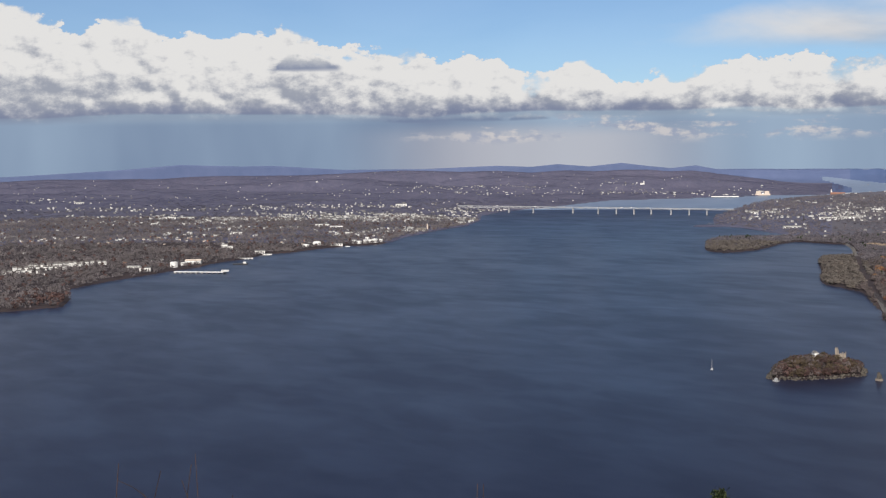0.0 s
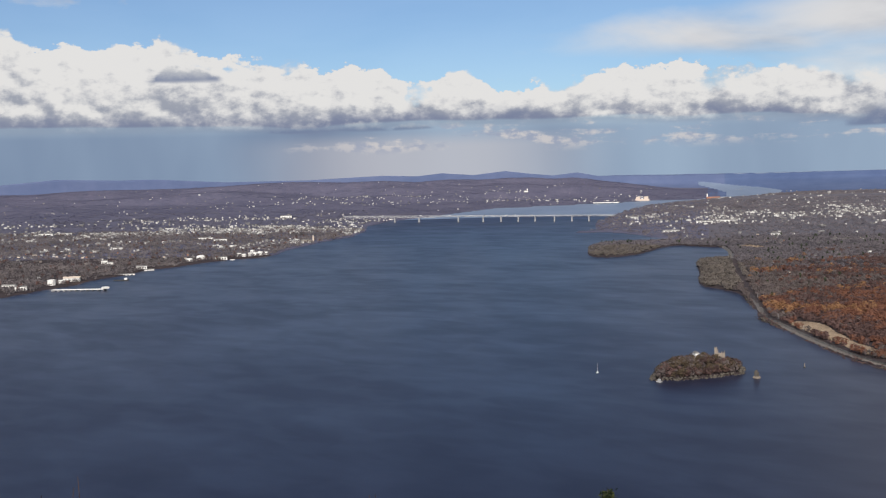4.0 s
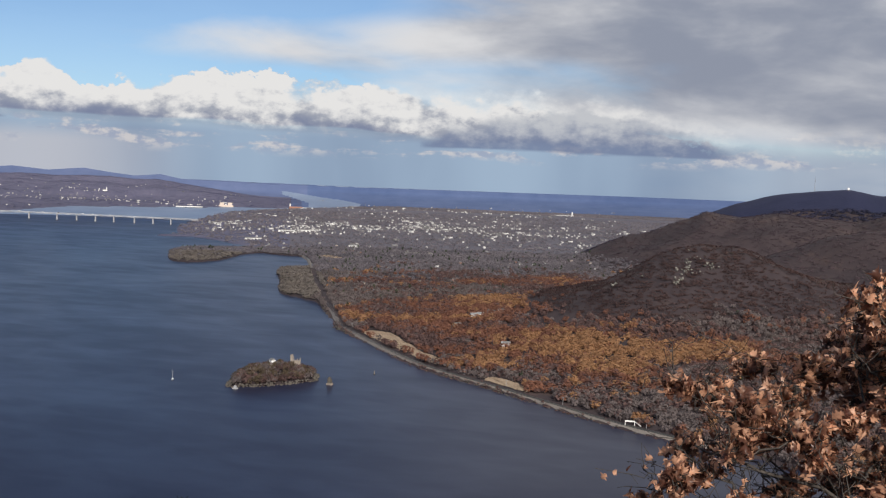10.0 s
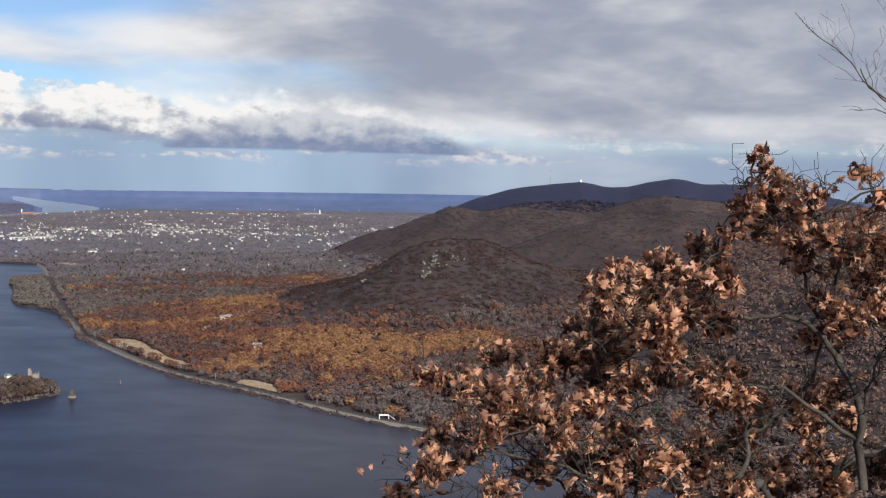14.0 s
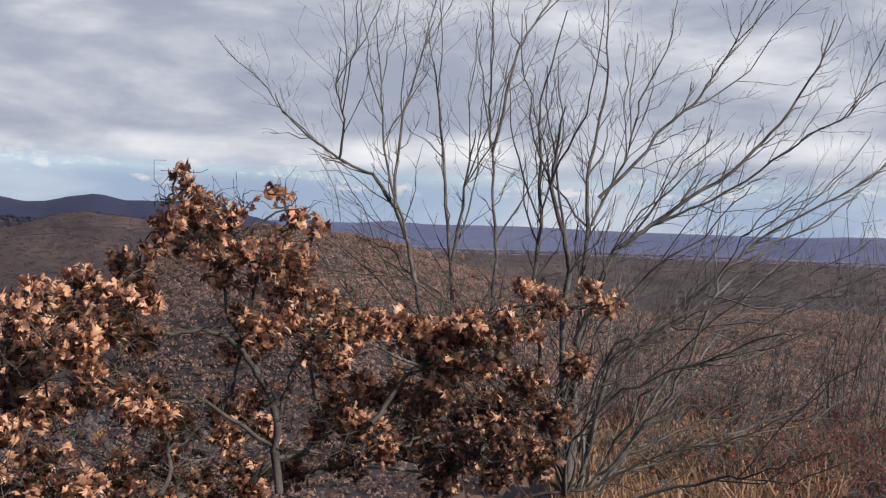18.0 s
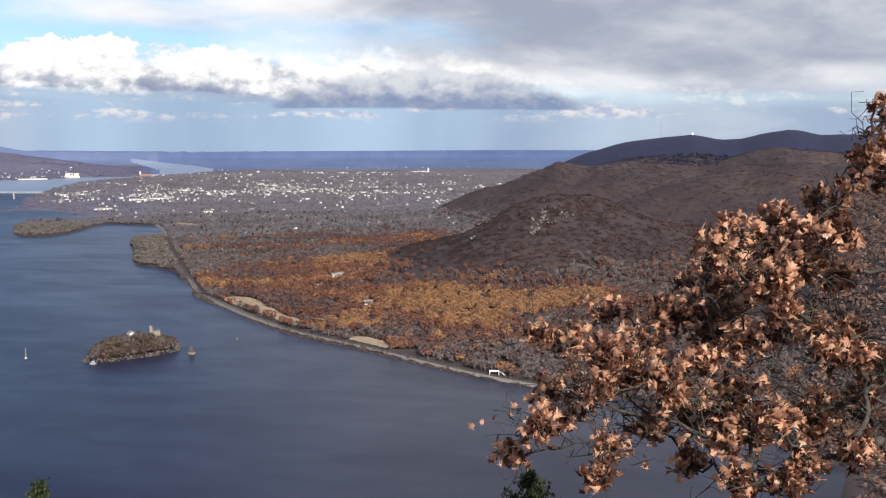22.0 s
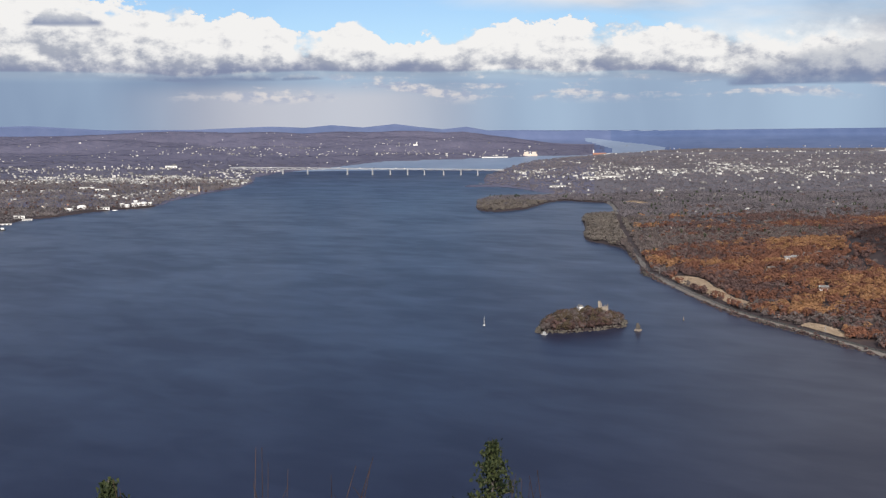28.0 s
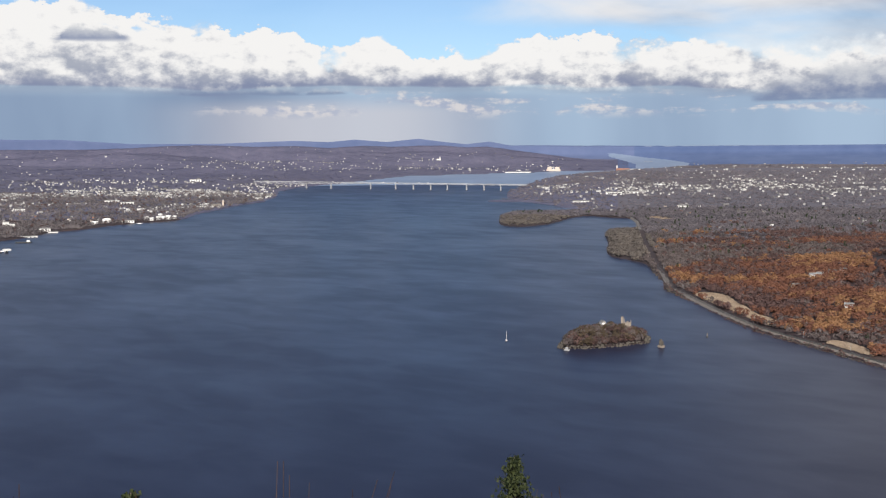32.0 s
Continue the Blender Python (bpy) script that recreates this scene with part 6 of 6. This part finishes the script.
OAK_FOOT = [(-4.6, -14.1, 1.09), (-1.5, -13.3, 0.98), (2.3, -13.6, 1.09), (-5.8, -14.5, 0.87), (-3.3, -13.3, 0.93), (-2.7, -16.2, 0.98), (-5.0, -16.6, 0.93), (0.2, -14.7, 0.93), (3.0, -15.9, 0.83), (4.6, -13.7, 0.83), (-1.8, -15.4, 0.83),
            (7.3, -15.9, 0.83)]
OAK_LOW = [(10.7, -9.3, 0.87), (12.2, -8.7, 0.93), (13.7, -9.3, 1.14), (15.5, -9.6, 1.25), (17.0, -9.5, 1.14), (13.5, -11.0, 1.31), (15.8, -11.2, 1.42), (17.6, -10.8, 1.31), (18.6, -8.3, 0.98), (19.8, -9.8, 1.14), (20.9, -7.2, 0.71),
           (11.6, -11.4, 1.04), (14.6, -12.6, 1.14), (17.2, -12.6, 1.14), (19.2, -12.2, 1.14), (9.7, -12.5, 0.93), (6.6, -12.8, 0.98), (4.9, -13.2, 0.93)]


def foot(a, r, sink=0.15):
    x, y = polar(a, r)
    return Vector((x, y, float(height(np.array([x]), np.array([y]))[0]) - sink))


BOUGHS = [([(6.2, -13.9), (6.0, -10.4), (5.2, -8.5), (4.2, -6.9), (3.3, -6.2), (2.1, -5.9), (0.4, -6.1)], 0.03),
          ([(6.0, -10.4), (6.4, -8.9), (6.8, -7.5)], 0.016),
          ([(5.2, -8.5), (3.4, -5.3), (3.1, -3.6), (4.1, -1.0), (5.6, -0.0), (6.7, 0.2)], 0.014),
          ([(0.8, -11.3), (-1.1, -9.0), (-2.3, -8.3), (-4.1, -7.4)], 0.016),
          ([(-6.0, -14.9), (-9.5, -13.6), (-12.3, -13.0), (-14.2, -12.4)], 0.016),
          ([(6.1, -11.7), (2.4, -9.4), (-0.5, -9.5), (-2.3, -8.6)], 0.016)]
oak_shrub("oak_shrub", "wind-bent scrub oak with curled brown leaves", [(a - 0.5, e - 0.8, k * 0.7) for a, e, k in OAK_TIP] + [(a - 0.2, e - 0.5, k) for a, e, k in OAK_CROWN] + OAK_BACK + OAK_HEART + OAK_SIDE + OAK_FOOT, foot(5.0, 6.0), 6.0, 1.0, 290, 0.04, 0, BOUGHS)
# this shrub's shade is carried by its darker leaf colour
oak_shrub("oak_shrub", "low scrub oak with leaves painted dark as in shade", OAK_LOW, foot(13, 6.6), 6.8, 1.3, 160, 0.034, 9, (), True)


# ---- the bare grey tree ----
def bare_tree(name, label, stems, r0, thick, twig_gap=0.16, material=None, forks=3, wob=0.022):
    ob = tagged(new(name), label, "tree")
    twig_all = Wood()
    for n, line in enumerate(stems):
        r = r0 + rnd.uniform(-0.7, 0.9)
        pts = []
        for i, (a, e) in enumerate(line):
            pts.append(sight(a, e, r0 * 0.98 + (r - r0 * 0.98) * i / max(1, len(line) - 1)))
        fine = [pts[0]]
        for p, q in zip(pts, pts[1:]):
            fine += bent(p, q, 5, wob)[1:]
        w = thick * rnd.uniform(0.75, 1.15) * (1.0 if line[0][1] < -8 else 0.5)
        lines = [(fine, w)]
        for _ in range(forks if n else 1):
            k = rnd.randrange(len(fine) // 3, len(fine) - 3)
            along = (fine[k + 2] - fine[k]).normalized()
            side = along.cross(Vector((rnd.gauss(0, 1), rnd.gauss(0, 1), rnd.gauss(0, 1)))).normalized()
            L = rnd.uniform(0.5, 1.4)
            if math.degrees(math.atan2(fine[k].x + side.x * 0.4, fine[k].y + side.y * 0.4)) < 8.5:
                side = -side
            p1 = fine[k] + (along * 0.9 + side * rnd.uniform(0.2, 0.6)).normalized() * L * 0.45
            p2 = p1 + (along + side * rnd.uniform(0.0, 0.3) + Vector((0, 0, 0.25))).normalized() * L * 0.55
            lines.append((bent(fine[k], p1, 4, 0.02) + bent(p1, p2, 5, 0.025)[1:], w * (1 - 0.85 * k / len(fine)) * 0.5))
        for line, w in lines:
            m = len(line)
            rad = [w * (1 - 0.9 * (i / (m - 1)) ** 1.05) + 0.002 for i in range(m)]
            stem = Wood()
            stem.limb(line, rad, 7)
            stem.make("stem" if line is fine else "branch", material, ob)
            dist = 0.0
            for i in range(2, m - 1):
                seg = (line[i] - line[i - 1]).length
                dist += seg
                while dist > twig_gap:
                    dist -= twig_gap * rnd.uniform(0.7, 1.4)
                    f = i / m
                    along = (line[min(i + 1, m - 1)] - line[i - 1]).normalized()
                    out = along.cross(Vector((rnd.gauss(0, 1), rnd.gauss(0, 1), rnd.gauss(0, 1)))).normalized()
                    L = rnd.uniform(0.12, 0.7) * (1.15 - 0.6 * f)
                    d = (along * 0.9 + out * rnd.uniform(0.35, 0.9) + Vector((0, 0, 0.12))).normalized()
                    start = line[i - 1].lerp(line[i], rnd.random())
                    tip = start + d * L
                    tw = bent(start, tip, 4, 0.05, 0.03)
                    r1 = min(rad[i] * 0.5, 0.0052)
                    twig_all.limb(tw, [r1, r1 * 0.8, r1 * 0.6, r1 * 0.42, 0.0013], 4)
                    for _ in range(rnd.randrange(2, 5)):
                        b = tw[rnd.randrange(1, 4)]
                        d2 = (d + Vector((rnd.gauss(0, 0.5), rnd.gauss(0, 0.5), rnd.gauss(0.1, 0.45)))).normalized()
                        twig_all.limb(bent(b, b + d2 * L * rnd.uniform(0.2, 0.6), 3, 0.06), [r1 * 0.5, r1 * 0.4, r1 * 0.3, 0.0011], 3)
    twig_all.make("twig", material, ob, "fine bare twigs", "stuff")
    return ob


STEMS = [[(20.4, -13.4), (13.1, -5.0), (12.3, -1.3), (11.6, 0.4), (10.4, 2.1), (8.7, 2.8), (7.2, 3.8), (5.8, 5.0), (5.4, 5.9)],
         [(11.6, 0.4), (11.6, 2.7), (11.9, 5.5), (12.6, 7.8), (13.3, 10.0)],
         [(20.4, -13.4), (14.7, -5.2), (14.5, -2.4), (14.0, 2.5), (13.6, 5.9), (13.3, 7.8)],
         [(20.7, -13.4), (16.6, -4.9), (16.7, -1.2), (16.4, 3.4), (16.2, 7.3), (16.3, 11.5)],
         [(20.7, -13.4), (18.4, -4.8), (19.0, -0.2), (18.8, 3.8), (18.7, 6.0), (19.9, 10.5)],
         [(16.4, 3.4), (17.5, 8.5), (18.9, 10.7), (19.3, 11.8)],
         [(20.8, -13.4), (20.5, -2.4), (20.2, -0.7), (19.4, 1.8), (19.7, 4.1), (20.0, 5.8)],
         [(20.8, -13.4), (20.8, -7.0), (21.3, -1.0), (21.3, 3.0), (22.0, 6.9), (21.9, 11.6)]]
STEMS_EAST = [[(21.5, -0.1), (22.4, 1.9), (23.1, 3.3), (23.6, 6.1), (25.1, 9.4), (25.3, 11.3)],
              [(21.0, -13.4), (21.0, -5.8), (22.8, -1.2), (24.4, -0.0), (28.4, 2.9), (30.4, 5.1), (32.1, 7.8), (32.7, 10.0)],
              [(24.4, -0.0), (26.3, 0.9), (28.9, 2.3), (31.7, 4.6), (33.5, 5.5), (34.9, 7.1)],
              [(21.3, -13.4), (22.7, -6.9), (25.4, -4.5), (28.0, -2.1), (29.8, -0.4), (33.1, 1.6), (35.3, 3.0)],
              [(21.8, 1.3), (24.5, 4.5), (26.6, 6.4), (28.1, 8.9), (29.1, 11.0)],
              [(8.7, 2.8), (8.9, 4.8), (8.4, 6.5), (8.6, 8.3)],
              [(12.2, -1.0), (10.9, 3.5), (10.6, 7.4), (10.3, 9.9)],
              [(14.5, -2.4), (15.2, 2.5), (15.5, 4.5)]]
STEMS_LOW = [[(21.5, -13.4), (22.9, -12.1), (25.0, -9.5), (26.6, -6.6), (27.8, -3.2), (28.8, -0.4), (31.1, 1.6)],
             [(21.5, -13.4), (22.9, -6.0), (26.0, -5.1), (30.0, -4.6), (31.8, -3.7)],
             [(21.3, -13.4), (23.3, -6.8), (27.3, -3.4), (31.3, -3.5), (34.1, -2.9)],
             [(19.0, -13.7), (22.1, -13.1), (26.2, -11.1), (28.9, -10.2), (32.0, -8.7)],
             [(21.8, -13.3), (24.2, -8.5), (26.0, -7.0), (29.0, -6.5), (30.8, -5.7)]]
STEMS_LOW += [[(21.5, -13.4), (22.2, -8.3), (25.9, -4.5), (28.3, -2.7), (29.8, -0.9), (32.4, 0.3), (34.1, 1.7)],
              [(22.4, -13.0), (26.0, -6.7), (27.3, -4.4), (28.5, -1.8), (30.1, 0.2), (31.8, 2.1)],
             [(15.6, -7.8), (10.4, -5.4), (7.7, -1.5), (8.5, -1.1)],
             [(17.7, -8.8), (12.4, -7.3), (10.1, -5.9), (8.9, -5.5)],
             [(16.7, -13.3), (8.0, -11.9), (6.3, -11.9), (4.3, -10.8)]]
for _ in range(2):
    a1, e1 = rnd.uniform(22.5, 34), rnd.uniform(-9, 2)
    STEMS_LOW.append([(rnd.uniform(20.5, 22.5), -13.2), (21.8 + (a1 - 22) * rnd.uniform(0.15, 0.42), -13 + (e1 + 13) * 0.45), (21.8 + (a1 - 22) * 0.68, -13 + (e1 + 13) * rnd.uniform(0.7, 0.95)), (a1, e1 + rnd.uniform(-0.5, 1))])
STEMS_DARK = [[(19.0, -13.7), (22.1, -13.1), (26.2, -11.1), (28.9, -10.2), (32.0, -8.7), (33.5, -6.2)],
              [(20.7, -13.4), (20.9, -10.9), (23.3, -8.2), (27.4, -6.6), (30.0, -5.3), (31.6, -5.0)],
              [(20.8, -13.4), (21.0, -9.8), (23.0, -7.1), (25.4, -5.0), (28.6, -3.2), (31.2, -1.7)],
              [(22.1, -13.5), (23.7, -11.3), (26.7, -9.9), (29.6, -7.8)],
              [(23.5, -13.7), (27.9, -12.3), (29.8, -11.9), (32.1, -10.8)]]
STEMS_DARK += [[(20.7, -13.6), (19.4, -9.8), (16.4, -7.2), (12.9, -5.0), (10.0, -2.5), (8.8, -1.4)],
              [(20.7, -13.6), (19.4, -9.3), (15.2, -4.9), (11.7, -2.5), (9.4, -0.5)],
              [(20.7, -13.6), (17.6, -8.2), (14.0, -3.8), (11.4, -1.6), (9.7, -1.1)],
              [(20.7, -13.6), (20.1, -8.7), (21.8, -5.8), (24.5, -2.3), (27.1, -0.5), (29.2, 2.1)],
              [(20.7, -13.6), (20.5, -8.7), (21.5, -4.7), (22.5, -1.5), (25.1, 2.0), (27.2, 4.8)]]
R_TREE = 7.6
bare_tree("bare_tree", "leafless grey many-stemmed tree on the ledge", STEMS + STEMS_EAST, R_TREE, 0.0185, 0.12, M_BARK, 3, 0.014)
# low branches take the bark colour with sunlight painted in
bare_tree("bare_tree", "low spreading leafless branches of a young tree, coloured as sunlit", STEMS_LOW, R_TREE + 0.3, 0.0125, 0.17, M_SUNLIT_BARK, 2, 0.03)
# further branches in dark bark, to read as unlit
bare_tree("bare_tree", "dark spreading leafless branches of a shrubby tree", STEMS_DARK, R_TREE - 0.4, 0.0100, 0.14, M_BARK_DARK, 3, 0.03)


# ---- low growth on the shelf ----
def bush(a, r, h, wide, leaf, label, name="low_bush", twigs=26, leafy=70, category="bush"):
    b = foot(a, r, 0.03)
    ob = tagged(new(name), label, category)
    w = Wood()
    lv = []
    for _ in range(twigs):
        d = Vector((rnd.gauss(0, wide), rnd.gauss(0, wide), h * rnd.uniform(0.6, 1.1)))
        pts = bent(b + Vector((rnd.gauss(0, wide * 0.25), rnd.gauss(0, wide * 0.25), 0)), b + d, 4, 0.05)
        w.limb(pts, [0.006, 0.005, 0.004, 0.003, 0.0015], 3)
        for _ in range(3):
            q = pts[rnd.randrange(1, 4)]
            w.limb(bent(q, q + Vector((rnd.gauss(0, 0.12), rnd.gauss(0, 0.12), rnd.uniform(0.05, 0.28))), 3, 0.06), [0.003, 0.0025, 0.002, 0.0012], 3)
        for _ in range(max(1, leafy // twigs)):
            lv.append(pts[rnd.randrange(2, 5)] + Vector((rnd.gauss(0, 0.06), rnd.gauss(0, 0.06), rnd.gauss(0, 0.05))))
    w.make("twig", M_BARK, ob, "", "stuff")
    if leaf:
        c = np.array([p[:] for p in lv])
        t = rng.normal(size=(len(c), 3, 3))
        t -= t.mean(axis=1, keepdims=True)
        t *= 0.017 / np.linalg.norm(t, axis=2, keepdims=True)
        me = mesh_of("foliage", (c[:, None] + t).reshape(-1, 3), np.arange(len(c) * 3).reshape(-1, 3), leaf)
        f = new("foliage", me)
        f.parent = ob
        tagged(f, kind="stuff")
    return ob


for i in range(34):
    a, r = rnd.uniform(21, 41), rnd.uniform(8.6, 12.0)
    red = a > 31 or rnd.random() < 0.3
    bush(a, r, rnd.uniform(0.14, 0.34), 0.28, M_REDLEAF if red else M_RUSSET, "low huckleberry bush with dark red leaves" if red else "low russet heath bush", leafy=420 if red else 260)
for a, r, h in [(25.5, 10.8, 1.6), (28.5, 11.6, 1.4), (33.6, 11.5, 2.4), (35.2, 11.8, 2.2), (37.5, 11.0, 1.5), (23.6, 11.4, 1.9), (31.0, 11.8, 1.2)]:
    bush(a, r, h, 0.3, None, "leafless grey sapling clump on the ledge", "sapling", 22, 0, "sapling")

x = rng.uniform(20, 42, 11000)
r_ = rng.uniform(6.5, 12.6, 11000)
gx, gy = r_ * np.sin(np.radians(x)), r_ * np.cos(np.radians(x))
ok = rough2(gx, gy, 1.1, 3, 97) > -0.15
gx, gy = gx[ok], gy[ok]
gz = height(gx, gy)
n = len(gx)
lean = rng.normal(0, 0.10, (n, 2))
hh = rng.uniform(0.08, 0.26, n)
tri = np.empty((n, 3, 3))
wdt = rng.uniform(0.006, 0.014, n)
ang = rng.uniform(0, 6.28, n)
tri[:, 0] = np.stack([gx - wdt * np.cos(ang), gy - wdt * np.sin(ang), gz - 0.02], 1)
tri[:, 1] = np.stack([gx + wdt * np.cos(ang), gy + wdt * np.sin(ang), gz - 0.02], 1)
tri[:, 2] = np.stack([gx + lean[:, 0], gy + lean[:, 1], gz + hh], 1)
tagged(new("dry_grass", mesh_of("dry_grass", tri.reshape(-1, 3), np.arange(n * 3).reshape(-1, 3), M_STRAW)), "dry tan and russet grass on the ledge", "grass", kind="stuff")


def rock(a, r, sx, sy, sz, label):
    p = foot(a, r, sz * 0.35)
    bm = mesh_new()
    bmesh.ops.create_icosphere(bm, subdivisions=3, radius=1)
    for v in bm.verts:
        k = 1 + 0.22 * noise.noise(v.co * 1.7 + Vector((a, r, 0))) + 0.08 * noise.noise(v.co * 5)
        v.co = Vector((v.co.x * sx * k, v.co.y * sy * k, min(v.co.z, 0.55) * sz * k))
    ob = part("rock", bm, M_STONE, None, "", True)
    ob.location = p
    return tagged(ob, label, "rock")


rock(29.6, 9.0, 0.26, 0.2, 0.14, "flat pale grey rock among grass")
rock(33.6, 9.6, 0.3, 0.22, 0.14, "small pale rock among red bushes")
rock(26.4, 8.8, 0.25, 0.2, 0.12, "small grey rock in dry grass")


# a dark rounded thing of unknown kind, built as a boulder
rock(36.3, 8.0, 0.42, 0.3, 0.5, "dark rounded boulder at the end of the ledge")


# ---- conifer tops and bare shoots below the edge ----
def conifer(a, e, r, spread, label):
    tip = sight(a, e, r)
    b = foot(a, r)
    h = tip.z - b.z
    ob = tagged(new("young_conifer"), label, "conifer")
    w = Wood()
    w.limb(bent(b, tip, 8, 0.004), [0.06 - 0.0065 * i for i in range(9)], 6)
    w.make("trunk", M_BARK, ob)
    bough, c = Wood(), []
    z = 0.06
    while z < min(h * 0.8, 2.6):
        for _ in range(7):
            an = rnd.uniform(0, 6.28)
            L = (0.02 + z * spread) * rnd.uniform(0.65, 1.1)
            p = b.lerp(tip, 1 - z / h)
            q = p + Vector((math.cos(an) * L, math.sin(an) * L, L * rnd.uniform(0.1, 0.5)))
            bough.limb([p, p.lerp(q, 0.5) + Vector((0, 0, -0.02 * L)), q], [0.006, 0.004, 0.002], 3)
            for _ in range(int(16 + 50 * L)):
                c.append(p.lerp(q, rnd.uniform(0.25, 1.05)) + Vector((rnd.gauss(0, 0.018 + L * 0.05), rnd.gauss(0, 0.018 + L * 0.05), rnd.gauss(0.01, 0.018 + L * 0.03))))
        z += 0.055 + z * 0.03
    bough.make("bough", M_BARK, ob, "", "stuff")
    c = np.array([p[:] for p in c])
    t = rng.normal(size=(len(c), 3, 3))
    t -= t.mean(axis=1, keepdims=True)
    t *= 0.021 / np.linalg.norm(t, axis=2, keepdims=True)
    t[..., 2] *= 1.5
    f = new("needles", mesh_of("needles", (c[:, None] + t).reshape(-1, 3), np.arange(len(c) * 3).reshape(-1, 3), M_NEEDLE))
    f.parent = ob
    tagged(f, "yellow-green needle sprays", kind="stuff")


conifer(-40.2, -15.9, 11.0, 0.40, "young dark green conifer below the edge")
conifer(-59.7, -16.9, 9.0, 0.5, "small dark green conifer tip below the edge")
conifer(-15.6, -16.4, 10.0, 0.62, "small yellow-green conifer tip below the edge")


def shoots(lines, r, label):
    ob = tagged(new("bare_shrub"), label, "shrub")
    for a, e in lines:
        b = foot(a + rnd.uniform(-0.3, 0.3), r)
        tip = sight(a, e, r)
        pts = bent(b, tip, 7, 0.02)
        w = Wood()
        w.limb(pts, [0.006 - 0.0006 * i for i in range(8)], 4)
        for _ in range(4):
            q = pts[rnd.randrange(4, 7)]
            w.limb(bent(q, q + Vector((rnd.gauss(0, 0.08), rnd.gauss(0, 0.08), rnd.uniform(0.06, 0.2))), 3, 0.05), [0.003, 0.0025, 0.002, 0.0012], 3)
        w.make("shoot", M_SHOOT, ob)
        if rnd.random() < 0.6:
            bud = new("leaf", LEAVES[rnd.randrange(8)])
            bud.parent = ob
            bud.matrix_local = Matrix.Translation(pts[-2]) @ Euler((rnd.uniform(0, 6), rnd.uniform(0, 6), 0)).to_matrix().to_4x4() @ Matrix.Scale(0.4, 4)


shoots([(-52.4, -15.9), (-52.1, -15.9), (-51.8, -16.6), (-50.8, -17.0), (-48.6, -17.4), (-47.3, -17.0), (-46.4, -16.6), (-46.6, -17.3)], 6.0, "thin bare shoots rising below the edge")
shoots([(-70.4, -14.1), (-68.4, -14.6), (-66.7, -13.9), (-67.4, -15.1), (-68.0, -15.9), (-66.9, -14.4), (-64.9, -16.0)], 5.0, "thin bare shoots with a few dry leaves")
shoots([(-59.5, -16.9), (-59.2, -17.3), (-37.9, -17.3), (-38.3, -17.6)], 6.0, "low bare shoots with dry leaves below the edge")
shoots([(-39.0, -17.5), (-38.7, -17.7), (-38.3, -17.9), (-37.9, -17.9), (-39.2, -17.8)], 9.0, "russet-leaved shoots beside a conifer")
